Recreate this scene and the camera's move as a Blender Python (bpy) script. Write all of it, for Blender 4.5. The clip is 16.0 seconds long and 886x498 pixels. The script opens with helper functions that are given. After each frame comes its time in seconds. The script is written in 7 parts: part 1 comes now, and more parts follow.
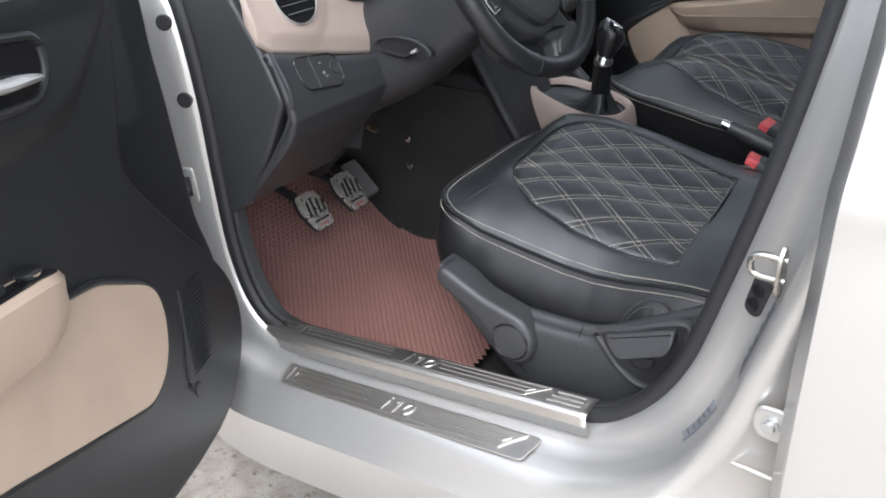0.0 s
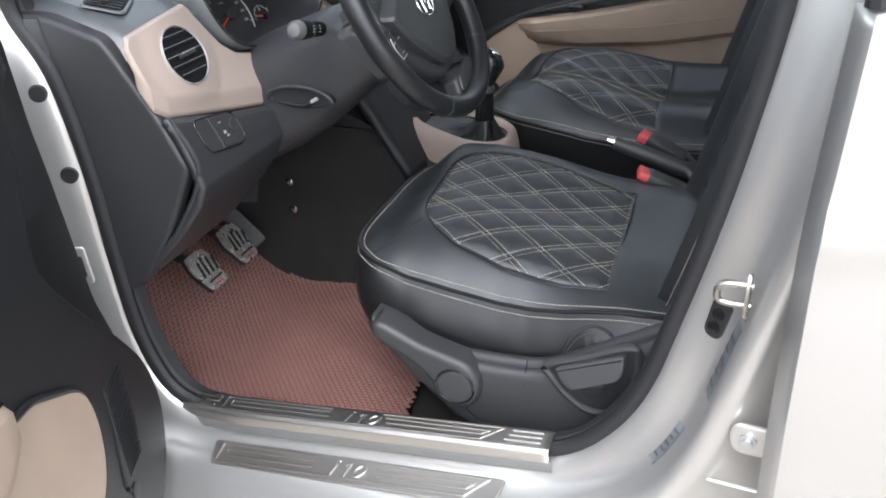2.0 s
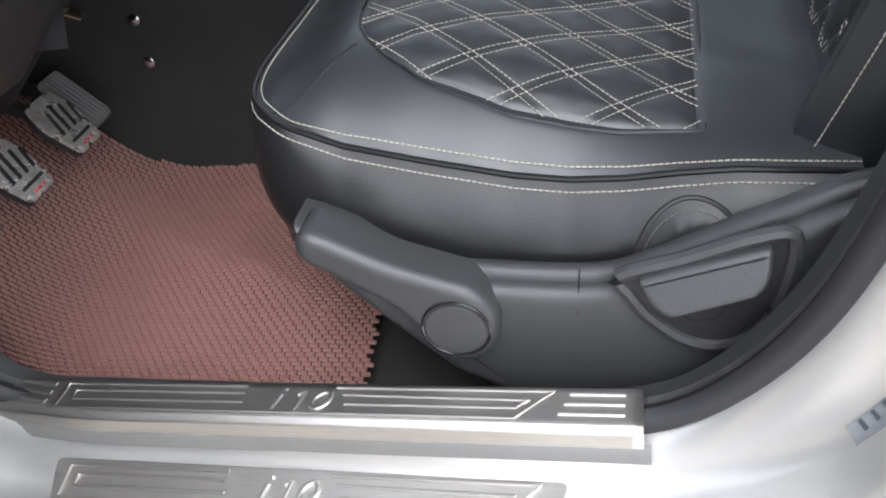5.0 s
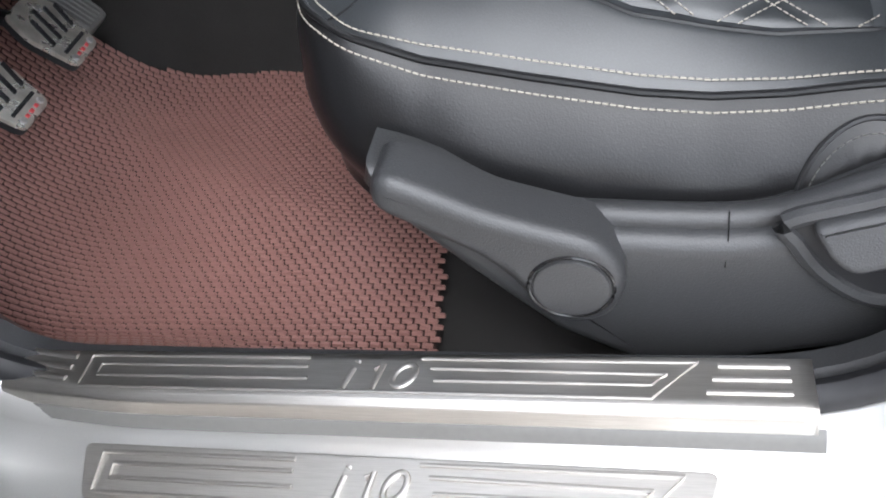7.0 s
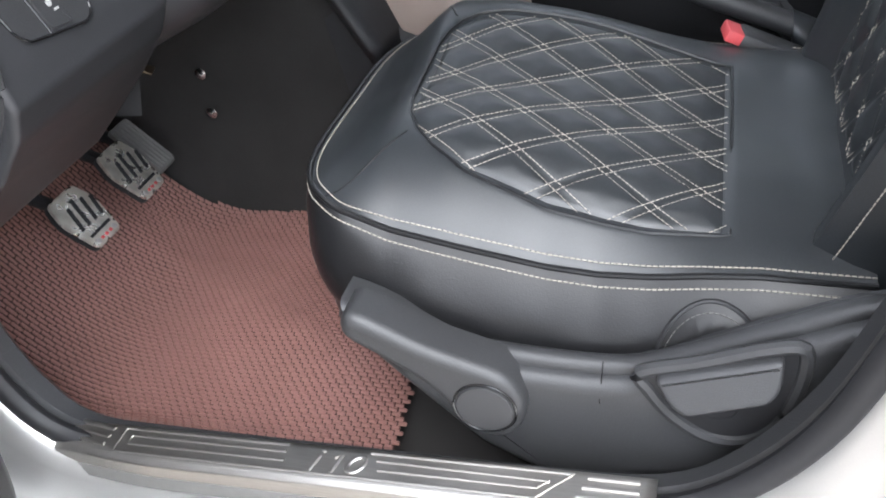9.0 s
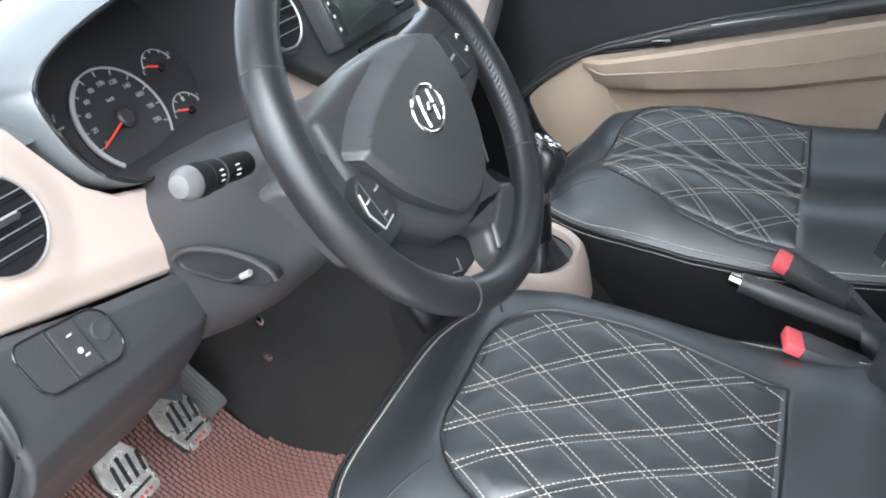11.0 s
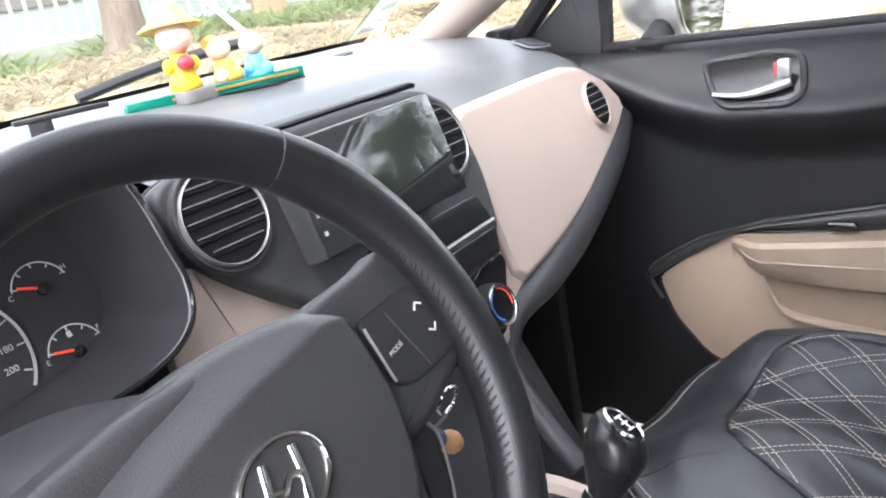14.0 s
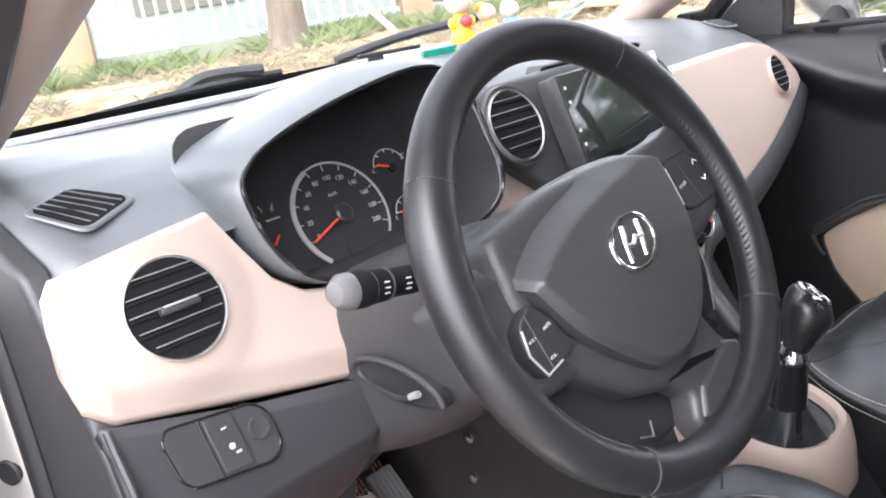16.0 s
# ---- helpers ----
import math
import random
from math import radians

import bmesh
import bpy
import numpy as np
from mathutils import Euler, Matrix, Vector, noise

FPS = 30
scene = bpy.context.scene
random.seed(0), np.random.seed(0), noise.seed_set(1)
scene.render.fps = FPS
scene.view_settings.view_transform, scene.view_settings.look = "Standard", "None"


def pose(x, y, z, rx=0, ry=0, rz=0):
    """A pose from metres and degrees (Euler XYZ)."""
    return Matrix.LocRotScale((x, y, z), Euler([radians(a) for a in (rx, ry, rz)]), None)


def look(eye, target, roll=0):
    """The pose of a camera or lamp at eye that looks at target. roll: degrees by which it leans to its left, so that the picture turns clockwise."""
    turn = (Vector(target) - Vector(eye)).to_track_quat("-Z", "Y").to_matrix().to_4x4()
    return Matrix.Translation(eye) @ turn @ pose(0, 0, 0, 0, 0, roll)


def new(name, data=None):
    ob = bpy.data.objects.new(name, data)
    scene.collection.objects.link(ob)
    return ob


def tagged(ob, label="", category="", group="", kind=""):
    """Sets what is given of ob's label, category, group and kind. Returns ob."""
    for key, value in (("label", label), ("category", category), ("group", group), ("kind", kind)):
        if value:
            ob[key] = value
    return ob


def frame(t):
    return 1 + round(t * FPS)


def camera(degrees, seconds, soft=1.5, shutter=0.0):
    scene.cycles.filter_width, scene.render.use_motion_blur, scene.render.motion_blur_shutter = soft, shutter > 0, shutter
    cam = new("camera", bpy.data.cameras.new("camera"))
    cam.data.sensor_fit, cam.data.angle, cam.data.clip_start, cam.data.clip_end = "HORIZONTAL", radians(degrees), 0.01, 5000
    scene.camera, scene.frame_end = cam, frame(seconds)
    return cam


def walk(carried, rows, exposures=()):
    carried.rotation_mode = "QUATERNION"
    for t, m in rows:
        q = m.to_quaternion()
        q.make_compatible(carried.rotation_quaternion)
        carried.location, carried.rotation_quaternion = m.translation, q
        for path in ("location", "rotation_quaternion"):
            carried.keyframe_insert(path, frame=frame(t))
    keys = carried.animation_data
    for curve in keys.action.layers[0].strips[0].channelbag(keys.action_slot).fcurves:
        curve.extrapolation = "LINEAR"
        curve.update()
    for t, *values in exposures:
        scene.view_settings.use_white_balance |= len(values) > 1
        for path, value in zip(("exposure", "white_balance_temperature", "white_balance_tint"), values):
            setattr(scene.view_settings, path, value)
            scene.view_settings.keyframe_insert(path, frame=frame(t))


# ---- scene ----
cam = camera(54.1, 16.0, soft=1.9)
PATH = [
    (0, (0.661, -1.55, 1.107), (-0.409, -0.075, 0.284), -6.6),
    (0.5, (0.649, -1.592, 1.171), (-0.303, -0.045, 0.334), -6.3),
    (1, (0.562, -1.618, 1.202), (-0.231, 0.035, 0.404), -7.4),
    (1.5, (0.53, -1.627, 1.205), (-0.193, 0.054, 0.398), -8.0),
    (2, (0.499, -1.575, 1.173), (-0.203, 0.087, 0.311), -8.1),
    (2.5, (0.47, -1.468, 1.146), (-0.236, 0.143, 0.194), -8.4),
    (3, (0.455, -1.383, 1.119), (-0.233, 0.167, 0.059), -9.0),
    (3.2, (0.442, -1.362, 1.107), (-0.245, 0.188, 0.045), -9.2),
    (5.3, (0.234, -1.088, 0.899), (-0.265, 0.43, -0.303), -12.7),
    (5.5, (0.221, -1.064, 0.884), (-0.28, 0.433, -0.344), -12.6),
    (6, (0.161, -1.014, 0.845), (-0.336, 0.426, -0.451), -13.9),
    (6.5, (0.131, -0.987, 0.844), (-0.365, 0.417, -0.492), -14.7),
    (7, (0.141, -1.005, 0.881), (-0.358, 0.368, -0.484), -15.1),
    (7.5, (0.172, -1.06, 0.931), (-0.3, 0.312, -0.445), -13.7),
    (8, (0.202, -1.103, 0.991), (-0.272, 0.271, -0.382), -11.8),
    (8.2, (0.236, -1.141, 0.969), (-0.295, 0.3, -0.312), -12.1),
    (10.3, (0.31, -1.081, 1.126), (-0.37, 0.477, 0.073), -10.7),
    (10.5, (0.324, -1.072, 1.137), (-0.39, 0.496, 0.123), -10.9),
    (11, (0.323, -0.984, 1.16), (-0.498, 0.619, 0.291), -10.6),
    (11.5, (0.314, -0.837, 1.156), (-0.647, 0.726, 0.36), -10.5),
    (12, (0.306, -0.703, 1.156), (-0.726, 0.842, 0.416), -10.4),
    (12.5, (0.307, -0.614, 1.155), (-0.773, 0.916, 0.452), -10.5),
    (13, (0.303, -0.549, 1.161), (-0.809, 0.977, 0.503), -10.6),
    (13.5, (0.29, -0.526, 1.148), (-0.857, 0.987, 0.52), -10.7),
    (14, (0.286, -0.554, 1.149), (-0.903, 0.94, 0.553), -10.3),
    (14.5, (0.273, -0.637, 1.131), (-0.965, 0.828, 0.563), -9.3),
    (15, (0.276, -0.696, 1.118), (-1.077, 0.672, 0.571), -9.8),
    (15.5, (0.303, -0.752, 1.126), (-1.083, 0.585, 0.586), -9.2),
    (16, (0.348, -0.86, 1.132), (-1.046, 0.471, 0.599), -9.2),
]
EXPOSURES = [(0, 1.95, 6150, 10), (0.5, 1.42, 6150, 10), (1.5, 1.8, 6150, 10), (2.5, 2.05, 6150, 10), (3.2, 2.05, 6150, 10), (5.3, 2.15, 6150, 10), (8.2, 2.2, 6150, 10), (10.3, 3.1, 6150, 10), (11.0, 3.15, 6000, 6), (11.5, 2.9, 6000, 6), (12.5, 2.9, 6050, 7), (14.0, 3.05, 6300, 13), (16.0, 3.0, 6400, 16)]
walk(cam, [(t, look(eye, target, roll)) for t, eye, target, roll in PATH], EXPOSURES)

# ---- sky, sun and exposure ----
world = bpy.data.worlds.new("overcast_sky")
scene.world = world
world.use_nodes = True
wn = world.node_tree.nodes
sky = wn.new("ShaderNodeTexSky")
sky.sky_type, sky.sun_disc = "NISHITA", False
sky.sun_elevation, sky.sun_rotation = radians(52), radians(150)
sky.air_density, sky.dust_density, sky.ozone_density = 1.0, 1.5, 2.0
hsv = wn.new("ShaderNodeHueSaturation")
hsv.inputs["Saturation"].default_value = 0.22
world.node_tree.links.new(sky.outputs[0], hsv.inputs["Color"])
world.node_tree.links.new(hsv.outputs[0], wn["Background"].inputs[0])
wn["Background"].inputs[1].default_value = 0.15
sun_data = bpy.data.lights.new("sun", "SUN")
sun_data.energy, sun_data.angle, sun_data.color = 0.5, radians(60), (1.0, 0.98, 0.96)
sun = new("sun", sun_data)
sun.matrix_world = look((1.5, -4.0, 5.5), (0, 0, 0))

# ---- materials ----


def material(name, color, rough=0.5, metal=0.0, grain=0.0, scale=60.0, bump=0.0, stain=0.0, stain_scale=6.0, coat=0.0, spec=0.5, stretch=None, voronoi=False):
    """Principled surface: fine grain and large stains in the colour, relief by grain, wear in the roughness."""
    m = bpy.data.materials.new(name)
    m.use_nodes = True
    nt = m.node_tree
    n, l = nt.nodes, nt.links
    b = n["Principled BSDF"]
    b.inputs["Metallic"].default_value = metal
    b.inputs["Coat Weight"].default_value = coat
    b.inputs["Coat Roughness"].default_value = 0.08
    b.inputs["Specular IOR Level"].default_value = spec
    tc = n.new("ShaderNodeTexCoord")
    mp = n.new("ShaderNodeMapping")
    l.new(tc.outputs["Object"], mp.inputs["Vector"])
    if stretch:
        mp.inputs["Scale"].default_value = stretch
    if voronoi:
        fine = n.new("ShaderNodeTexVoronoi")
        fine.feature = "SMOOTH_F1"
        fine.inputs["Scale"].default_value = scale
        fine_out = fine.outputs["Distance"]
    else:
        fine = n.new("ShaderNodeTexNoise")
        fine.inputs["Scale"].default_value, fine.inputs["Detail"].default_value = scale, 4
        fine_out = fine.outputs["Fac"]
    l.new(mp.outputs[0], fine.inputs["Vector"])
    big = n.new("ShaderNodeTexNoise")
    big.inputs["Scale"].default_value, big.inputs["Detail"].default_value = stain_scale, 6
    l.new(mp.outputs[0], big.inputs["Vector"])
    c = Vector(color[:3])
    mix1 = n.new("ShaderNodeMix")
    mix1.data_type = "RGBA"
    mix1.inputs["A"].default_value = (*(c * (1 - grain)), 1)
    mix1.inputs["B"].default_value = (*(c * (1 + grain)), 1)
    l.new(fine_out, mix1.inputs["Factor"])
    mix2 = n.new("ShaderNodeMix")
    mix2.data_type = "RGBA"
    mix2.blend_type = "MULTIPLY"
    mix2.inputs["B"].default_value = (1 - stain, 1 - stain * 1.05, 1 - stain * 1.1, 1)
    ramp = n.new("ShaderNodeMapRange")
    ramp.inputs["From Min"].default_value, ramp.inputs["From Max"].default_value = 0.42, 0.72
    l.new(big.outputs["Fac"], ramp.inputs["Value"])
    l.new(ramp.outputs[0], mix2.inputs["Factor"])
    l.new(mix1.outputs["Result"], mix2.inputs["A"])
    l.new(mix2.outputs["Result"], b.inputs["Base Color"])
    rr = n.new("ShaderNodeMapRange")
    rr.inputs["To Min"].default_value, rr.inputs["To Max"].default_value = max(0.03, rough * 0.85), min(1, rough * 1.15)
    l.new(big.outputs["Fac"], rr.inputs["Value"])
    l.new(rr.outputs[0], b.inputs["Roughness"])
    if bump:
        bp = n.new("ShaderNodeBump")
        bp.inputs["Strength"].default_value, bp.inputs["Distance"].default_value = bump, 0.001
        l.new(fine_out, bp.inputs["Height"])
        l.new(bp.outputs[0], b.inputs["Normal"])
    return m


SILVER = material("silver_metallic_paint", (0.66, 0.65, 0.63), 0.30, 0.70, 0.05, 900, 0, 0.06, 3, coat=0.5)
BLACK = material("black_grained_plastic", (0.040, 0.0405, 0.0425), 0.42, 0, 0.2, 900, 0.25, 0.12, 8, voronoi=True)
PAD = material("charcoal_soft_dash", (0.100, 0.108, 0.113), 0.34, 0, 0.15, 900, 0.15, 0.1, 5, spec=0.8, voronoi=True)
DIAL = material("matt_black_dial", (0.022, 0.022, 0.024), 0.42, 0, 0.1, 300)
GLOSS = material("piano_black_plastic", (0.012, 0.012, 0.013), 0.16, 0, 0.1, 50, 0, 0.0)
BEIGE = material("beige_plastic", (0.395, 0.318, 0.275), 0.48, 0, 0.03, 900, 0.12, 0.05, 7, voronoi=True)
CLOTH = material("beige_door_insert", (0.42, 0.325, 0.250), 0.60, 0, 0.08, 700, 0.25, 0.1, 9)
LEATHER = material("black_leatherette", (0.022, 0.025, 0.028), 0.42, 0, 0.25, 900, 0.07, 0.12, 7, spec=0.7, voronoi=True)
RIMHIDE = material("wheel_leather", (0.016, 0.0165, 0.018), 0.36, 0, 0.25, 900, 0.12, 0.2, 9, voronoi=True)
LEATHER_SIDE = material("black_grainy_leatherette", (0.013, 0.013, 0.014), 0.33, 0, 0.25, 800, 0.13, 0.1, 7, spec=0.32, voronoi=True)
STITCH = material("off_white_thread", (0.38, 0.35, 0.30), 0.7, 0, 0.2, 900, 0, 0.1)
DOORBLACK = material("black_door_trim", (0.019, 0.0195, 0.021), 0.48, 0, 0.2, 900, 0.15, 0.1, 6, spec=0.45, voronoi=True)
# mat brown taken near black, painting the shade between the raised cells
MATBACK = material("mat_backing_gap_shade", (0.030, 0.012, 0.010), 0.6, 0, 0.2, 200)
STRIP = material("grey_rubber", (0.14, 0.137, 0.13), 0.5, 0, 0.1, 200, 0.05, 0.1)
RUBBER = material("black_rubber", (0.018, 0.018, 0.02), 0.55, 0, 0.2, 150, 0.1, 0.1)
STEEL = material("brushed_steel", (0.67, 0.645, 0.61), 0.38, 1.0, 0.10, 60, 0.05, 0.12, 20, stretch=(2, 60, 60))
CHROME = material("chrome", (0.8, 0.8, 0.8), 0.1, 1.0, 0.0, 60)
# near-black paints the shade of deep vents; also plain black plastic on the stalk
VENTBLACK = material("black_plastic_and_vent_shade", (0.008, 0.008, 0.009), 0.9, 0, 0.1, 300, spec=0.15)
PRINT = material("grey_key_print", (0.40, 0.40, 0.39), 0.5)
SATIN = material("satin_silver_plastic", (0.55, 0.55, 0.54), 0.35, 0.6, 0.04, 300)
CARPET = material("black_carpet", (0.026, 0.024, 0.023), 0.95, 0, 0.4, 900, 0.6, 0.2, 12)
MAT = material("brown_rubber_mat", (0.315, 0.168, 0.145), 0.36, 0, 0.15, 250, 0.2, 0.10, 5, spec=0.65)
RED = material("red_buckle_button", (0.68, 0.10, 0.11), 0.4, 0, 0.05, 100)
GREYGLOVE = material("grey_plastic", (0.038, 0.0385, 0.0415), 0.42, 0, 0.12, 900, 0.15, 0.05, 6, voronoi=True)
HEADLINER = material("grey_headliner", (0.42, 0.40, 0.37), 0.9, 0, 0.1, 500, 0.3, 0.05)


# ---- mesh helpers ----
def thing(name, label, category, m=None, group="", kind=""):
    ob = new(name)
    ob.empty_display_size = 0.05
    ob.matrix_basis = m if m is not None else Matrix()
    return tagged(ob, label, category, group, kind)


def part(name, bm, mat, parent=None, label="", smooth=38):
    me = bpy.data.meshes.new(name)
    bmesh.ops.recalc_face_normals(bm, faces=bm.faces)
    bm.to_mesh(me)
    bm.free()
    me.materials.append(mat)
    if smooth:
        me.shade_smooth()
        me.set_sharp_from_angle(angle=radians(smooth))
    ob = new(name, me)
    ob.parent = parent
    return tagged(ob, label)


def solid(ob, thick, offset=-1.0):
    md = ob.modifiers.new("thickness", "SOLIDIFY")
    md.thickness, md.offset = thick, offset
    return ob


def merge(*bms):
    out = bmesh.new()
    for b in bms:
        me = bpy.data.meshes.new("join")
        b.to_mesh(me)
        b.free()
        out.from_mesh(me)
        bpy.data.meshes.remove(me)
    return out


def moved(bm, m):
    bmesh.ops.transform(bm, matrix=m, verts=bm.verts)
    return bm


def grid(fn, nu, nv, close_u=False):
    """A sheet of fn(u, v), u and v from 0 to 1."""
    bm = bmesh.new()
    vs = [[bm.verts.new(fn(i / nu, j / nv)) for j in range(nv + 1)] for i in range(nu + (0 if close_u else 1))]
    for i in range(nu):
        a, b = vs[i], vs[(i + 1) % len(vs)]
        for j in range(nv):
            bm.faces.new((a[j], b[j], b[j + 1], a[j + 1]))
    return bm


def loft(rings, closed=True, caps=True):
    bm = bmesh.new()
    vs = [[bm.verts.new(p) for p in r] for r in rings]
    n = len(rings[0])
    for a, b in zip(vs, vs[1:]):
        for j in range(n if closed else n - 1):
            k = (j + 1) % n
            bm.faces.new((a[j], a[k], b[k], b[j]))
    if caps and closed:
        bm.faces.new(vs[0])
        bm.faces.new(list(reversed(vs[-1])))
    return bm


def spline(pts, n, closed=False):
    """n points evenly along a smooth curve through pts."""
    p = [Vector(q) for q in pts]
    out = []
    count = len(p) if closed else len(p) - 1
    dense = []
    for i in range(count):
        if closed:
            a, b, c, d = p[i - 1], p[i], p[(i + 1) % len(p)], p[(i + 2) % len(p)]
        else:
            b, c = p[i], p[i + 1]
            a = p[i - 1] if i else b * 2 - c
            d = p[i + 2] if i + 2 < len(p) else c * 2 - b
        for k in range(16):
            t = k / 16
            dense.append(0.5 * (2 * b + (c - a) * t + (2 * a - 5 * b + 4 * c - d) * t * t + (3 * b - a - 3 * c + d) * t ** 3))
    dense.append(p[0] if closed else p[-1])
    ls = [0.0]
    for a, b in zip(dense, dense[1:]):
        ls.append(ls[-1] + (b - a).length)
    k = 0
    m = n if closed else n - 1
    for i in range(n):
        s = ls[-1] * i / m
        while k < len(ls) - 2 and ls[k + 1] < s:
            k += 1
        f = (s - ls[k]) / max(1e-9, ls[k + 1] - ls[k])
        out.append(dense[k].lerp(dense[k + 1], min(1, max(0, f))))
    return out


def tube(pts, r, n=10, closed=False, caps=True, flat=1.0, up=Vector((0, 0, 1))):
    """A round (or flattened) bar along points; r a number or one for each point."""
    pts = [Vector(p) for p in pts]
    rings = []
    for i, p in enumerate(pts):
        a = pts[i - 1] if (i or closed) else p
        b = pts[(i + 1) % len(pts)] if (i + 1 < len(pts) or closed) else p
        d = (b - a).normalized()
        u = up if abs(d.dot(up)) < 0.95 else Vector((1, 0, 0))
        s = d.cross(u).normalized()
        w = s.cross(d)
        rr = r[i] if isinstance(r, (list, tuple)) else r
        rings.append([p + s * rr * math.cos(k * math.tau / n) + w * rr * flat * math.sin(k * math.tau / n) for k in range(n)])
    if closed:
        rings.append(rings[0])
        bm = loft(rings, True, False)
        bmesh.ops.remove_doubles(bm, verts=bm.verts, dist=1e-6)
        return bm
    return loft(rings, True, caps)


def rounded(pts, r, n=5):
    """A polygon (x, y) with rounded corners; r a number or one for each corner."""
    out = []
    pts = [Vector((p[0], p[1])) for p in pts]
    for i, p in enumerate(pts):
        a, b = pts[i - 1], pts[(i + 1) % len(pts)]
        rr = r[i] if isinstance(r, (list, tuple)) else r
        da, db = (a - p), (b - p)
        k = min(rr, da.length * 0.48, db.length * 0.48)
        s, e = p + da.normalized() * k, p + db.normalized() * k
        for j in range(n + 1):
            t = j / n
            out.append(s * (1 - t) ** 2 + p * 2 * t * (1 - t) + e * t * t)
    return out


def slab(outline, depth, bevel=0.002, to=None, segs=2):
    """An outline (x, y) raised from z = 0 to depth, its upper edge rounded; to: a Matrix or a function of the point."""
    o = [Vector((p[0], p[1])) for p in outline]
    area = sum(a.x * b.y - b.x * a.y for a, b in zip(o, o[1:] + o[:1]))
    if area < 0:
        o.reverse()
    n = len(o)
    nrm = []
    for i in range(n):
        d = (o[(i + 1) % n] - o[i - 1])
        d = d.normalized() if d.length > 1e-9 else Vector((1, 0))
        nrm.append(Vector((-d.y, d.x)))
    levels = [(0, 0.0)] + [(bevel * (1 - math.cos(k / segs * math.pi / 2)), depth - bevel * (1 - math.sin(k / segs * math.pi / 2))) for k in range(segs + 1)] if bevel else [(0, 0.0), (0, depth)]
    if bevel:
        levels.append((bevel + min(0.0015, bevel * 0.5), depth))
    rings = [[Vector((*(p + q * ins), z)) for p, q in zip(o, nrm)] for ins, z in levels]
    bm = loft(rings)
    if isinstance(to, Matrix):
        moved(bm, to)
    elif to:
        for v in bm.verts:
            v.co = to(v.co)
    return bm


def box(sx, sy, sz, bevel=0.004, to=None, segs=2):
    bm = bmesh.new()
    bmesh.ops.create_cube(bm, size=1)
    bmesh.ops.scale(bm, vec=(sx, sy, sz), verts=bm.verts)
    if bevel:
        bmesh.ops.bevel(bm, geom=bm.edges, offset=min(bevel, 0.45 * min(sx, sy, sz)), segments=segs, profile=0.5, affect="EDGES")
    return moved(bm, to) if to else bm


def turned(profile, n=32, to=None):
    """A solid of revolution about z from (radius, z) points."""
    bm = loft([[Vector((r * math.cos(k * math.tau / n), r * math.sin(k * math.tau / n), z)) for k in range(n)] for r, z in profile])
    return moved(bm, to) if to else bm


def frame_of(origin, x, y):
    """A Matrix with its x and (nearly) y axes along the given ways."""
    x = Vector(x).normalized()
    z = x.cross(Vector(y)).normalized()
    y = z.cross(x)
    return Matrix(((x.x, y.x, z.x, origin[0]), (x.y, y.y, z.y, origin[1]), (x.z, y.z, z.z, origin[2]), (0, 0, 0, 1)))


def table(x, pts):
    """Smooth reading of a table of (x, value)."""
    if x <= pts[0][0]:
        return pts[0][1]
    for (a, va), (b, vb) in zip(pts, pts[1:]):
        if x <= b:
            t = (x - a) / (b - a)
            return va + (vb - va) * t
    return pts[-1][1]


def smooth(a, b, x):
    t = min(1, max(0, (x - a) / (b - a)))
    return t * t * (3 - 2 * t)


# ---- ground with an earth bank in front of the car ----
AHEAD = Vector((-0.85, 0.53))


def ground_height(x, y):
    s = Vector((x, y)).dot(AHEAD)
    a = Vector((x, y)).dot(Vector((0.53, 0.85)))
    paved = 1 - smooth(4.2, 5.4, a) * smooth(17.0, 13.0, s)
    h = 0.95 * smooth(2.6, 6.8, s) * paved + 0.25 * smooth(9, 22, s)
    k = smooth(2.0, 4.0, s) * paved
    return h + k * (0.10 * noise.noise(Vector((x * 0.5, y * 0.5, 0))) + 0.05 * noise.noise(Vector((x * 2, y * 2, 3))))


def ground_sheet():
    def at(u, v):
        x = math.copysign(abs(2 * u - 1) ** 2.2, u - 0.5) * 120
        y = math.copysign(abs(2 * v - 1) ** 2.2, v - 0.5) * 120
        return Vector((x, y, ground_height(x, y)))
    return grid(at, 110, 110)


CONCRETE = material("worn_concrete", (0.41, 0.365, 0.315), 0.9, 0, 0.40, 210, 1.0, 0.40, 17)
gn = CONCRETE.node_tree
geo = gn.nodes.new("ShaderNodeNewGeometry")
sep = gn.nodes.new("ShaderNodeSeparateXYZ")
gn.links.new(geo.outputs["Position"], sep.inputs[0])
earth = gn.nodes.new("ShaderNodeMix")
earth.data_type = "RGBA"
rise = gn.nodes.new("ShaderNodeMapRange")
rise.inputs["From Min"].default_value, rise.inputs["From Max"].default_value = 0.04, 0.35
gn.links.new(sep.outputs["Z"], rise.inputs["Value"])
gn.links.new(rise.outputs[0], earth.inputs["Factor"])
worn = gn.nodes["Principled BSDF"].inputs["Base Color"].links[0].from_socket
grit = gn.nodes.new("ShaderNodeTexNoise")
grit.inputs["Scale"].default_value, grit.inputs["Detail"].default_value, grit.inputs["Roughness"].default_value = 42.0, 5, 0.65
gn.links.new(geo.outputs["Position"], grit.inputs["Vector"])
pits = gn.nodes.new("ShaderNodeMapRange")
pits.inputs["From Min"].default_value, pits.inputs["From Max"].default_value = 0.56, 0.68
gn.links.new(grit.outputs["Fac"], pits.inputs["Value"])
pitted = gn.nodes.new("ShaderNodeMix")
pitted.data_type = "RGBA"
pitted.inputs["B"].default_value = (0.15, 0.115, 0.085, 1)
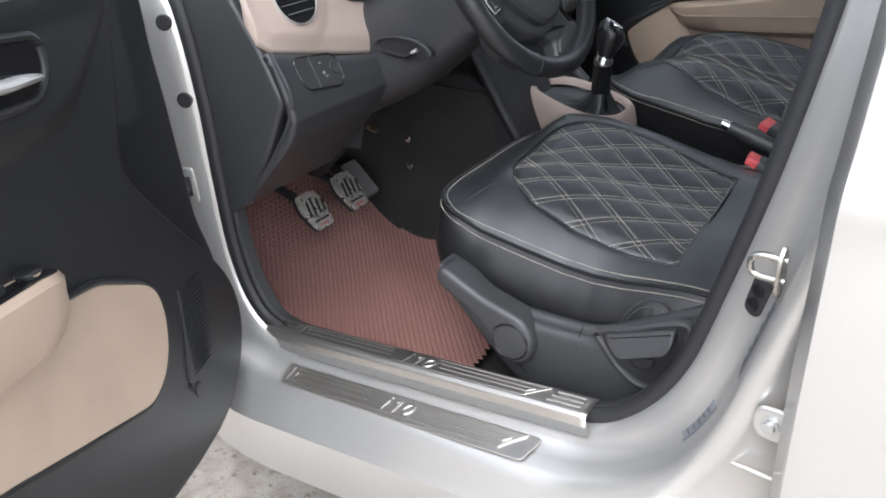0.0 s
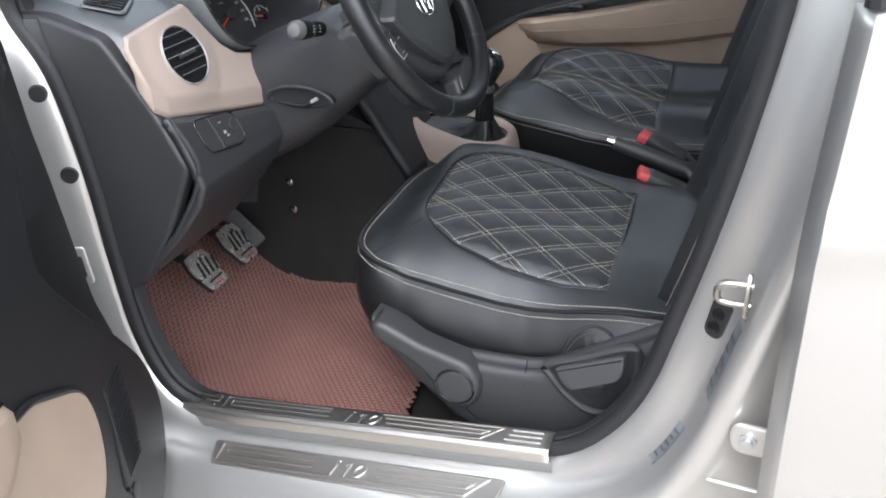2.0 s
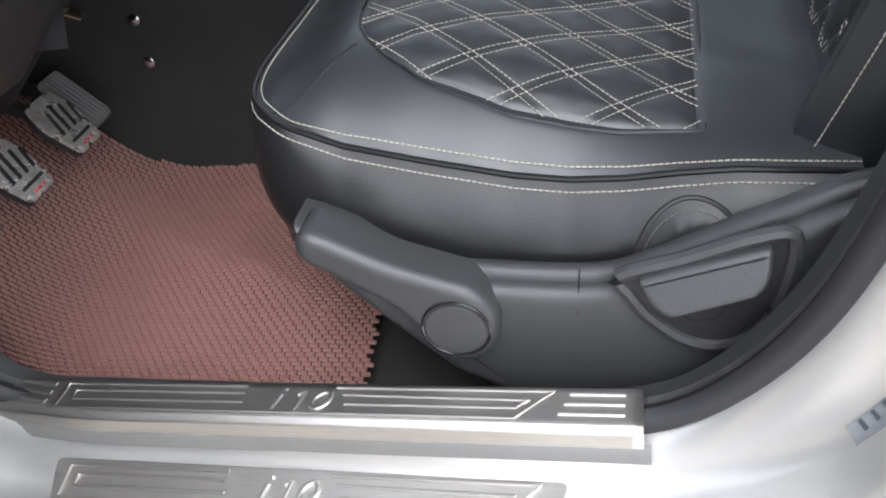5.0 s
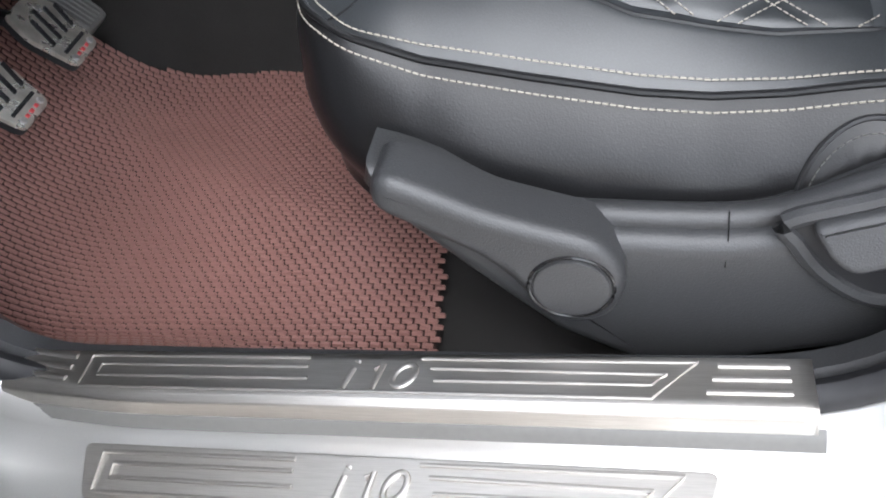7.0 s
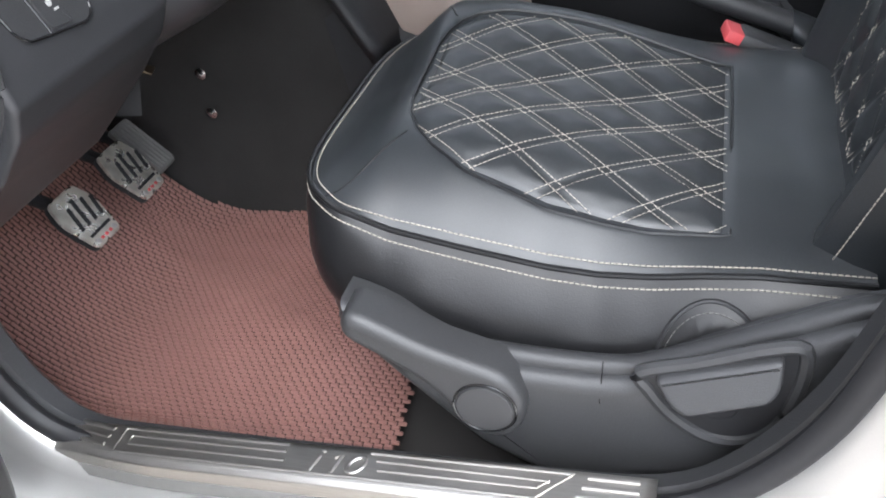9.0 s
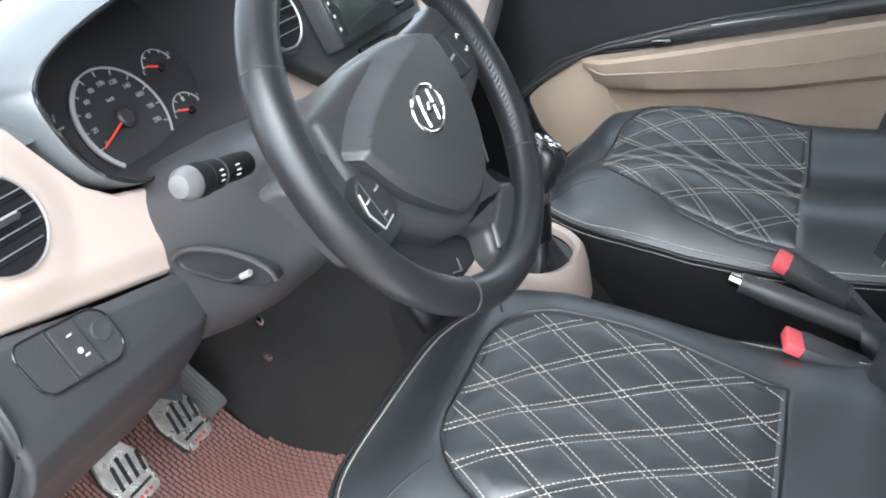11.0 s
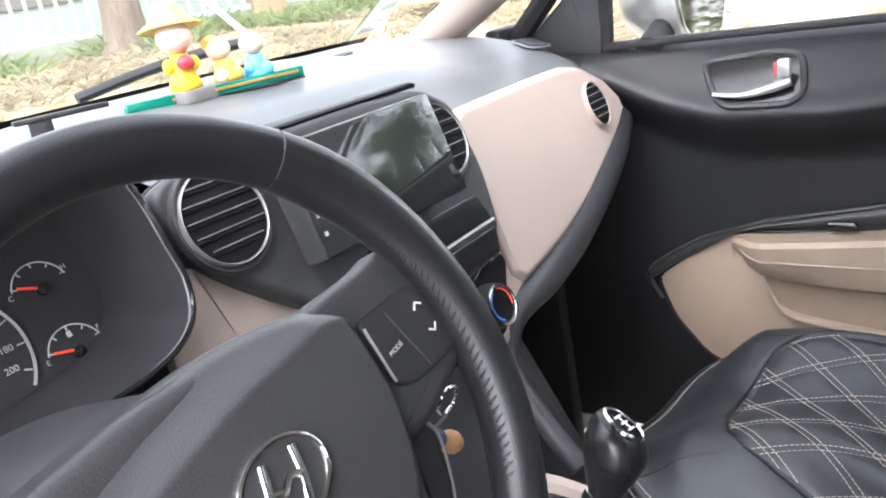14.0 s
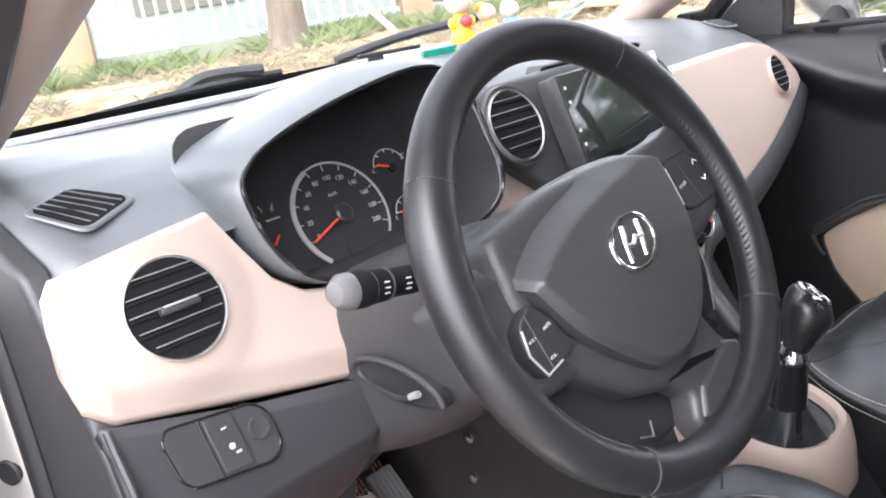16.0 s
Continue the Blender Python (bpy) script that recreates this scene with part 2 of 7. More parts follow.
gn.links.new(pits.outputs[0], pitted.inputs["Factor"])
gn.links.new(worn, pitted.inputs["A"])
old = pitted.outputs["Result"]
soil = gn.nodes.new("ShaderNodeTexNoise")
soil.inputs["Scale"].default_value, soil.inputs["Detail"].default_value = 3.0, 8
soil_ramp = gn.nodes.new("ShaderNodeValToRGB")
soil_ramp.color_ramp.elements[0].color, soil_ramp.color_ramp.elements[0].position = (0.16, 0.11, 0.06, 1), 0.35
soil_ramp.color_ramp.elements[1].color, soil_ramp.color_ramp.elements[1].position = (0.42, 0.34, 0.20, 1), 0.65
gn.links.new(geo.outputs["Position"], soil.inputs["Vector"])
gn.links.new(soil.outputs["Fac"], soil_ramp.inputs[0])
gn.links.new(old, earth.inputs["A"])
gn.links.new(soil_ramp.outputs[0], earth.inputs["B"])
gn.links.new(earth.outputs["Result"], gn.nodes["Principled BSDF"].inputs["Base Color"])
tagged(part("ground", ground_sheet(), CONCRETE), "worn grey concrete rising to a bank of dry earth", "ground", kind="structure")

# ---- car body round the driver's door opening ----
LOOP = [(-0.425, 0.80), (-0.43, 0.66), (-0.43, 0.53), (-0.405, 0.435), (-0.35, 0.392), (-0.25, 0.385), (-0.05, 0.382), (0.15, 0.38), (0.24, 0.388), (0.305, 0.43), (0.36, 0.505), (0.405, 0.62), (0.45, 0.75),
        (0.485, 0.87), (0.515, 0.99), (0.545, 1.15), (0.55, 1.30), (0.50, 1.40), (0.30, 1.435), (0.10, 1.41), (-0.12, 1.29), (-0.36, 1.13), (-0.47, 1.05), (-0.435, 0.94)]
NLOOP = 170
loop = spline([Vector((x, 0, z)) for x, z in LOOP], NLOOP, True)
PILLAR_P = [(0.0, -0.640), (0.0, -0.655), (0.010, -0.668), (0.028, -0.677), (0.046, -0.688), (0.054, -0.697), (0.059, -0.730), (0.065, -0.743), (0.078, -0.748), (0.092, -0.744), (0.106, -0.730), (0.22, -0.724)]
SILL_P = [(0.0, -0.640), (0.0, -0.655), (0.006, -0.674), (0.018, -0.682), (0.027, -0.690), (0.031, -0.712), (0.036, -0.738), (0.050, -0.757), (0.078, -0.770), (0.086, -0.782), (0.13, -0.786), (0.20, -0.765)]


def loop_frame(i):
    p = loop[i % NLOOP]
    d = (loop[(i + 1) % NLOOP] - loop[(i - 1) % NLOOP]).normalized()
    out = Vector((-d.z, 0, d.x))
    if out.dot(p - Vector((0.05, 0, 0.9))) < 0:
        out = -out
    return p, out


def body_profile(p, out):
    w = smooth(0.55, 0.97, -out.z)
    return [(a[0] * (1 - w) + b[0] * w, a[1] * (1 - w) + b[1] * w) for a, b in zip(PILLAR_P, SILL_P)]


def ring_sheet(profiles, first=0, count=NLOOP):
    """A sheet swept round the door opening: profiles(p, out) gives (outwards, y) points."""
    bm = bmesh.new()
    rows = []
    for i in range(first, first + count + (0 if count == NLOOP else 1)):
        p, out = loop_frame(i)
        rows.append([bm.verts.new(p + out * n + Vector((0, y, 0))) for n, y in profiles(p, out)])
    for i in range(count):
        a, b = rows[i], rows[(i + 1) % len(rows)]
        for j in range(len(a) - 1):
            bm.faces.new((a[j], b[j], b[j + 1], a[j + 1]))
    return bm


def body_point(i, q):
    """The painted surface and its outward normal at loop step i and profile place q."""
    def at(ii, qq):
        k = max(0, min(10, int(qq)))
        f = qq - k
        i0 = int(math.floor(ii))
        out = []
        for j in (i0, i0 + 1):
            p, o = loop_frame(j)
            pr = body_profile(p, o)
            n, y = pr[k][0] * (1 - f) + pr[k + 1][0] * f, pr[k][1] * (1 - f) + pr[k + 1][1] * f
            out.append(p + o * n + Vector((0, y, 0)))
        return out[0].lerp(out[1], ii - i0)
    p = at(i, q)
    nrm = (at(i + 0.5, q) - at(i - 0.5, q)).cross(at(i, q + 0.2) - at(i, q - 0.2)).normalized()
    if nrm.y > 0:
        nrm = -nrm
    return p, nrm


def loop_at(z, rear):
    """The loop step on the rear or front side at a height."""
    best = min(range(NLOOP), key=lambda i: abs(loop[i].z - z) + (0 if (loop[i].x > 0.1) == rear else 9))
    return best


body = thing("car_body", "silver hatchback body around the open front doorway", "car body")
part("door_surround", ring_sheet(body_profile), SILVER, body, "silver painted door surround and rocker", 50)
part("door_seal", (ring_sheet(lambda p, o: [(-0.004 + 0.012 * math.cos(a), -0.652 + 0.011 * math.sin(a)) for a in [k * math.tau / 10 for k in range(11)]])), RUBBER, body, "black rubber weatherstrip")


def liner_profile(p, out):
    w = smooth(0.5, 0.95, -out.z)
    return [(0.0, -0.645), (-0.012, -0.636), (-0.014 + 0.006 * w, -0.618), (-0.004 + 0.010 * w, -0.609), (0.04 + 0.07 * w, -0.604)]


part("pillar_trim", ring_sheet(liner_profile), BLACK, body, "black plastic pillar and sill trim")
# roof and unseen plain rear panels, added to close the cabin to sky light
solid(part("roof", grid(lambda u, v: Vector((-0.05 + 1.7 * u, -0.60 + 1.20 * v, 1.42 + 0.05 * math.sin(math.pi * v) + 0.03 * math.sin(math.pi * u))), 16, 16), HEADLINER, body, "pale grey roof lining"), 0.03, 1)
part("unseen_rear_panel", box(0.04, 1.30, 1.15, 0.01, pose(1.62, 0, 0.86)), BLACK, body)
part("unseen_side_panel", box(1.05, 0.05, 0.70, 0.01, pose(1.10, 0.72, 0.65)), BLACK, body)
part("unseen_side_panel", box(0.95, 0.04, 0.62, 0.01, pose(1.10, -0.70, 0.65)), BLACK, body)
part("floor_pan", box(2.5, 1.24, 0.04, 0.01, pose(0.36, 0, 0.27)), CARPET, body, "black carpeted floor")


def toe_board(u, v):
    y = -0.60 + 1.20 * v
    x = -0.42 - 0.42 * u
    z = 0.29 + 0.02 + 0.42 * smooth(0.25, 1.0, u) ** 1.3
    return Vector((x, y, z))


part("toe_board", grid(toe_board, 24, 12), CARPET, body, "black carpeted toe board")
# footwell sides added against light; passenger's coloured darker because its edge caught light
for s in (-1, 1):
    part("kick_panel", box(0.46, 0.03, 0.74, 0.008, pose(-0.655, s * 0.640, 0.65)), BLACK if s < 0 else CARPET, body, "black footwell side trim added to keep outside light out")
# added box that stops outside light leaking in ahead of the door trim
part("side_light_block", box(0.03, 0.20, 0.78, 0.006, pose(-0.492, 0.745, 0.66)), RUBBER, body, "black panel added to block outside light beside the passenger door")
part("bulkhead", box(0.03, 1.26, 0.5, 0.01, pose(-0.86, 0, 0.80)), CARPET, body)


def bonnet(u, v):
    w = 2 * v - 1
    return Vector((-0.95 - 0.85 * u, 0.72 * w, 0.99 - 0.20 * u ** 1.6 - 0.05 * abs(w) ** 3))


solid(part("bonnet", grid(bonnet, 20, 20), SILVER, body, "silver bonnet"), 0.02)
for s in (-1, 1):
    part("front_wing", grid(lambda u, v, s=s: Vector((-0.50 - 1.25 * u, s * (0.735 + 0.06 * math.sin(math.pi * min(1, v * 1.2)) * 0.9), 0.30 + 0.64 * v - 0.14 * u * v)), 16, 10), SILVER, body)


# painted jamb plugs, door check, striker and hinge
def plug(i, q, r, mat, name, up=0.0):
    p, n = body_point(i, q)
    m = Matrix.Translation(p + Vector((0, 0, up))) @ n.to_track_quat("Z", "Y").to_matrix().to_4x4()
    return part(name, turned([(r, -0.004), (r, 0.0015), (r * 0.85, 0.003), (r * 0.3, 0.0022)], 24, m), mat, body, "black rubber plug")


for z in (0.915, 0.806):
    plug(loop_at(z, False), 2.35, 0.0125, RUBBER, "plug")
i = loop_at(0.655, False)
p, n = body_point(i, 3.6)
cm = frame_of(p + n * 0.004, (0, 0, 1), n)
part("check_bracket", merge(box(0.034, 0.012, 0.018, 0.003, cm), moved(turned([(0.006, 0), (0.006, 0.02), (0.003, 0.022)], 12), cm @ pose(0.004, 0.004, 0, -90)), box(0.012, 0.05, 0.006, 0.002, cm @ pose(-0.006, 0.022, 0.004, 0, 0, 20))), RUBBER, body, "black door check strap")
part("jamb_step", slab(rounded([(-0.03, -0.016), (0.03, -0.016), (0.035, 0.016), (-0.035, 0.016)], 0.006), 0.004, 0.003, frame_of(p + n * 0.0005, (0, 0, 1), n.cross(Vector((0, 0, 1))))), SILVER, body)

ZINC = material("dull_zinc", (0.50, 0.49, 0.46), 0.28, 1.0, 0.1, 200, 0, 0.3, 60)
striker = thing("door_striker", "chrome door striker on the pillar", "striker", pose(0.481, -0.726, 0.690, 0, 6, -8))
part("base", slab([(0.011 * math.cos(a), 0.03 * math.sin(a)) for a in [k * math.tau / 24 for k in range(24)]], 0.004, 0.002, frame_of((0.002, -0.003, 0), (0, 1, 0), (0, 0, 1)) @ pose(0, 0, -0.004)), ZINC, striker)
part("loop", tube(spline([(0.004, 0.000, 0.013), (-0.022, -0.003, 0.013), (-0.031, -0.004, 0.007), (-0.031, -0.004, -0.006), (-0.022, -0.003, -0.011), (0.004, 0.000, -0.011)], 28), 0.0040, 10), ZINC, striker)
i = loop_at(0.640, True)
p, n = body_point(i, 3.45)
up = Vector((0.30, 0, 0.95)).normalized()
sm = frame_of(p + n * 0.0006, up, n.cross(up))
bump = thing("striker_cover", "black plastic plug below the door striker", "plug", sm)
part("pad", slab(rounded([(-0.024, -0.012), (0.024, -0.013), (0.024, 0.013), (-0.024, 0.012)], [0.012, 0.004, 0.004, 0.012]), 0.003, 0.002), RUBBER, bump)
for a in (-0.010, 0.008):
    part("dimple", turned([(0.008, 0.0028), (0.0075, 0.0048), (0.003, 0.0052)], 16, pose(a, 0, 0)), GLOSS, bump)

HM = pose(0.492, -0.752, 0.522, 0, 0, -10)
part("sill_crease", tube(spline([(0.405, -0.728, 0.441), (0.44, -0.735, 0.442), (0.49, -0.742, 0.440), (0.54, -0.748, 0.436)], 16), [0.0008 + 0.0018 * math.sin(math.pi * k / 15) for k in range(16)], 8), SILVER, body, "pressed crease in the sill")
hinge = part("rear_door_hinge", slab(rounded([(-0.026, -0.020), (0.05, -0.020), (0.05, 0.020), (-0.026, 0.020)], [0.018, 0.004, 0.004, 0.018]), 0.006, 0.003, HM @ pose(0, 0, 0, 90)), SILVER, body, "silver painted hinge leaf")
for x in (-0.006, 0.033):
    part("bolt", turned([(0.010, 0.005), (0.010, 0.009), (0.007, 0.009), (0.0065, 0.014), (0.004, 0.0145)], 6 if x > 0 else 16, HM @ pose(x, 0, 0, 90)), SATIN, hinge)


def body_patch(i0, i1, q0, q1, lift):
    return grid(lambda u, v: (lambda a: a[0] + a[1] * lift)(body_point(i0 + (i1 - i0) * u, q0 + (q1 - q0) * v)), 10, 5)


STICKER = material("blue_grey_sticker", (0.20, 0.21, 0.225), 0.6, 0, 0.15, 300, 0, 0.3, 40, spec=0.3)
INK = material("dark_print", (0.05, 0.055, 0.065), 0.5)
for z0, z1, q0, q1 in ((0.455, 0.515, 4.15, 5.15), (0.575, 0.655, 5.1, 5.85)):
    a, b = loop_at(z0, True), loop_at(z1, True)
    st = thing("pillar_sticker", "blue-grey information sticker on the door pillar", "sticker", group="pillar stickers")
    part("backing", body_patch(a, b, q0, q1, 0.0010), STICKER, st)
    for k in range(5):
        f = 0.15 + 0.16 * k
        part("print_bar", body_patch(a + (b - a) * f, a + (b - a) * (f + 0.05), q0 + 0.12 * (q1 - q0), q0 + (0.85 - 0.1 * (k % 2)) * (q1 - q0), 0.0024), INK, st)

# rear door, closed
rear_door = thing("rear_door", "closed silver rear car door beside the open doorway", "car door", pose(0.55, -0.80, 0.30))


def rear_front(z):
    return table(z, [(0, -0.055), (0.15, -0.045), (0.3, -0.032), (0.5, -0.012), (0.7, 0.020)])


def rear_skin(u, v):
    z = 0.70 * v
    bulge = -0.018 * math.sin(math.pi * (0.15 + 0.8 * v)) - 0.006 * math.exp(-((z - 0.50) / 0.02) ** 2)
    rim = (1 - smooth(0, 0.012, u)) ** 2
    return Vector((rear_front(z) + 0.95 * u, bulge + 0.022 * rim + 0.012, z))


solid(part("door_skin", grid(rear_skin, 90, 40), SILVER, rear_door), 0.012, 1)
part("front_flange", tube([(rear_front(0.7 * k / 20) - 0.002, 0.022, 0.7 * k / 20) for k in range(21)], 0.006, 8), SILVER, rear_door)
part("belt_moulding", box(0.94, 0.016, 0.022, 0.006, pose(0.50, 0.004, 0.708)), CHROME, rear_door, "bright belt moulding")
part("belt_seal", box(0.94, 0.012, 0.012, 0.003, pose(0.50, 0.006, 0.725)), RUBBER, rear_door)
part("window_frame", tube([(0.025, 0.012, 0.70), (0.045, 0.03, 0.90), (0.05, 0.07, 1.08)], 0.018, 8, flat=0.6), RUBBER, rear_door, "black window frame")
GLASS = bpy.data.materials.new("window_glass")
GLASS.use_nodes = True
gb = GLASS.node_tree.nodes["Principled BSDF"]
gb.inputs["Transmission Weight"].default_value, gb.inputs["Roughness"].default_value, gb.inputs["IOR"].default_value = 1.0, 0.0, 1.05
gb.inputs["Base Color"].default_value = (0.96, 0.98, 0.97, 1)
TINT = bpy.data.materials.new("tinted_glass")
TINT.use_nodes = True
tb = TINT.node_tree.nodes["Principled BSDF"]
tb.inputs["IOR"].default_value, tb.inputs["Roughness"].default_value = 2.4, 0.02
tb.inputs["Base Color"].default_value = (0.10, 0.11, 0.11, 1)
ob = part("pane", grid(lambda u, v: Vector((0.05 + 0.9 * u, 0.015 + 0.055 * v, 0.72 + 0.36 * v)), 6, 6), TINT, rear_door, "reflecting window pane")
solid(ob, 0.004)

# scuff plates on the sill
def sill_line(x):
    """The inner and outer edge of the upper plate."""
    bow = 0.016 * smooth(-0.24, -0.39, x)
    return -0.629, -0.660 + bow * 0.6


def upper_plate(u, v):
    x = -0.372 + 0.602 * u
    inner, outer = sill_line(x)
    q = v * 4
    pts = [(inner, 0.399), (inner - 0.004, 0.4045), (outer - 0.011, 0.4045), (outer - 0.017, 0.401), (outer - 0.0195, 0.384)]
    k = min(3, int(q))
    f = q - k
    return Vector((x, pts[k][0] * (1 - f) + pts[k + 1][0] * f, pts[k][1] * (1 - f) + pts[k + 1][1] * f))


scuff = thing("scuff_plate", "brushed steel door sill plate with embossed lines", "scuff plate", group="sill plates")
solid(part("plate", grid(upper_plate, 60, 24), STEEL, scuff, "", 60), 0.0015)


def ribs(parent, z, y0, w, x0, x1, xm0, xm1, tilt=0.0):
    """Embossed lines of a sill plate: a framed pair of bars each side of the three raised marks."""
    zz = lambda y: z + tilt * (y - y0)
    def line(pts, closed=False, r=0.0018):
        return tube([(x, y, zz(y)) for x, y in pts], r, 8, closed, flat=0.8)
    ys = [y0 - w * k for k in (0.0, 0.27, 0.62, 0.98)]
    part("emboss", line([(xm0 - 0.02, ys[1]), (x0 + 0.012, ys[1]), (x0 + 0.012, ys[2]), (xm0 - 0.018, ys[2])]), STEEL, parent)
    part("emboss", line([(xm1 + 0.008, ys[1]), (x1 - 0.020, ys[1] - 0.002), (x1 - 0.030, ys[2]), (xm1 + 0.012, ys[2])]), STEEL, parent)
    part("emboss", line([(xm0 - 0.02, ys[0]), (x0, ys[0]), (x0, ys[3]), (x1 - 0.03, ys[3]), (x1, ys[0]), (xm1, ys[0])]), STEEL, parent)
    m = (xm0 + xm1) / 2
    h = w * 0.42
    yc = y0 - w * 0.5
    marks = [[(m - 0.022, yc - h), (m - 0.017, yc + h * 0.45)], [(m - 0.0155, yc + h * 0.85), (m - 0.0145, yc + h)], [(m + 0.000, yc - h), (m + 0.005, yc + h * 0.7), (m - 0.001, yc + h * 0.35)]]
    for mk in marks:
        part("raised_mark", line(mk, r=0.0024), STEEL, parent)
    part("raised_mark", line([(m + 0.022 + 0.0075 * math.cos(a) + 0.25 * h * math.sin(a), yc + h * 0.75 * math.sin(a)) for a in [k * math.tau / 20 for k in range(20)]], True, 0.0024), STEEL, parent)


ribs(scuff, 0.4043, -0.6365, 0.030, -0.300, 0.160, -0.095, -0.030)
for x0, x1 in ((-0.360, -0.314), (0.172, 0.216)):
    for k in range(3):
        off = 0.004 * k * (1 if x0 > 0 else -1)
        bow = 0.006 if x0 < 0 else 0.0
        part("emboss", tube([(x0 - off, -0.639 - 0.0105 * k + bow, 0.4045), (x1, -0.639 - 0.0105 * k, 0.4045)], 0.0026, 8, flat=0.8), STEEL, scuff)

strip = thing("sill_strip", "black rubber strip under the sill plate", "rubber strip")
part("strip", grid(lambda u, v: Vector((-0.40 + 0.635 * u, -0.676 + 0.010 * smooth(-0.24, -0.39, -0.40 + 0.635 * u) - 0.009 * v, 0.389 - 0.013 * v + 0.003 * math.sin(math.pi * v))), 40, 4), STRIP, strip)

low = thing("scuff_plate", "brushed steel lower sill plate with embossed lines", "scuff plate", group="sill plates")
LOWZ, LOWY, LOWT = 0.3585, -0.690, 0.19
lm = lambda p: Vector((p.x, p.y, LOWZ + LOWT * (p.y - LOWY) + p.z))
part("plate", slab(rounded([(-0.305, -0.689), (0.172, -0.692), (0.160, -0.738), (-0.292, -0.733)], 0.008), 0.0016, 0.0008, lm), STEEL, low)
ribs(low, LOWZ + 0.0015, -0.696, 0.032, -0.285, 0.150, -0.105, -0.030, LOWT)

# ---- driver's door, open ----
door = thing("driver_door", "open driver's door with black trim and beige insert", "car door", pose(-0.43, -0.785, 0.0, 0, 0, -67))


def door_at(y):
    """Takes an outline in (along, up) to the door's inner side at depth y."""
    return lambda p: Vector((p.x, y + p.z, p.y))


TRIM = spline([(0.11, 1.02, 0), (0.125, 0.985, 0), (0.158, 0.885, 0), (0.186, 0.815, 0), (0.183, 0.78, 0), (0.12, 0.70, 0), (0.03, 0.60, 0), (-0.015, 0.53, 0), (-0.02, 0.455, 0), (0.025, 0.385, 0), (0.10, 0.345, 0), (0.20, 0.335, 0)], 50)
trim_outline = [(p.x, p.y) for p in TRIM] + [(0.45, 0.34), (1.00, 0.37), (1.06, 0.45), (1.08, 0.70), (1.05, 1.03), (0.6, 1.03)]
part("trim_panel", slab(trim_outline, 0.085, 0.022, door_at(0.015), 5), DOORBLACK, door, "black grained trim panel")
shell = [(-0.058, 1.02), (-0.056, 0.95), (-0.054, 0.889), (-0.060, 0.820), (-0.062, 0.74), (-0.066, 0.62), (-0.090, 0.55), (-0.104, 0.46), (-0.085, 0.385), (0.0, 0.338), (0.08, 0.328), (1.02, 0.33), (1.10, 0.45), (1.12, 0.7), (1.08, 1.02)]
part("shell", slab(rounded(shell, 0.02), 0.075, 0.006, door_at(-0.045)), DOORBLACK, door, "dark inner door shell")
part("outer_skin", slab(rounded([(0.0, 1.0), (-0.02, 0.5), (0.02, 0.30), (1.05, 0.30), (1.12, 0.7), (1.10, 1.0)], 0.02), 0.02, 0.008, lambda p: Vector((p.x, -0.05 - p.z, p.y))), SILVER, door, "silver outer skin")
insert = [(0.40, 0.712), (0.322, 0.700), (0.235, 0.655), (0.212, 0.630), (0.208, 0.590), (0.222, 0.545), (0.245, 0.518), (0.285, 0.503), (0.44, 0.547), (0.553, 0.581), (0.95, 0.66), (0.97, 0.74)]


def bowl(p):
    dip = 0.012 * smooth(0.21, 0.28, p.x) * smooth(0.50, 0.60, p.y)
    return Vector((p.x, 0.103 + p.z - dip * 0.4, p.y))


part("insert", slab(rounded(insert, 0.018), 0.006, 0.004, bowl, 3), CLOTH, door, "beige door insert")
part("insert_border", tube([(p.x, 0.104, p.y) for p in rounded(insert, 0.018)], 0.0045, 8, True), DOORBLACK, door)
# armrest with switches
def arm_ring(x):
    t = smooth(0.375, 0.43, x)
    out = 0.105 + 0.040 * t
    top, low = table(x, [(0.37, 0.738), (0.43, 0.762), (0.52, 0.770), (1.0, 0.81)]), table(x, [(0.37, 0.700), (0.45, 0.680), (0.6, 0.690), (1.0, 0.73)])
    return [Vector((x, 0.10, top)), Vector((x, out - 0.006, top + 0.002)), Vector((x, out, top - 0.006)), Vector((x, out - 0.002, (top + low) / 2)), Vector((x, out - 0.016, low + 0.006)), Vector((x, 0.10, low - 0.01))]


part("armrest", loft([arm_ring(0.372 + 0.60 * k / 24) for k in range(25)]), CLOTH, door, "beige armrest")
pm = lambda p: Vector((p.x, 0.106 + p.y, table(p.x, [(0.37, 0.741), (0.43, 0.765), (0.52, 0.773), (1.0, 0.813)]) + p.z))
part("switch_plate", slab(rounded([(0.405, 0.0), (0.415, 0.030), (0.75, 0.034), (0.76, -0.002)], 0.008), 0.003, 0.0015, pm), GLOSS, door, "gloss black window switch plate")
for k, x in enumerate((0.445, 0.50, 0.54, 0.60)):
    if k == 0:
        part("mirror_dial", turned([(0.013, 0.0), (0.013, 0.006), (0.010, 0.008), (0.002, 0.008)], 24, Matrix.Translation(pm(Vector((x, 0.016, 0.003))))), GLOSS, door)
        part("dial_ring", turned([(0.0135, 0.001), (0.0150, 0.004), (0.0135, 0.0045), (0.0125, 0.003)], 24, Matrix.Translation(pm(Vector((x, 0.016, 0.003))))), CHROME, door)
    else:
        part("window_switch", box(0.026, 0.016, 0.010, 0.003, Matrix.Translation(pm(Vector((x, 0.016, 0.006))))), DOORBLACK, door)
        part("switch_accent", box(0.014, 0.003, 0.002, 0.0006, Matrix.Translation(pm(Vector((x, 0.022, 0.0115))))), SATIN, door)
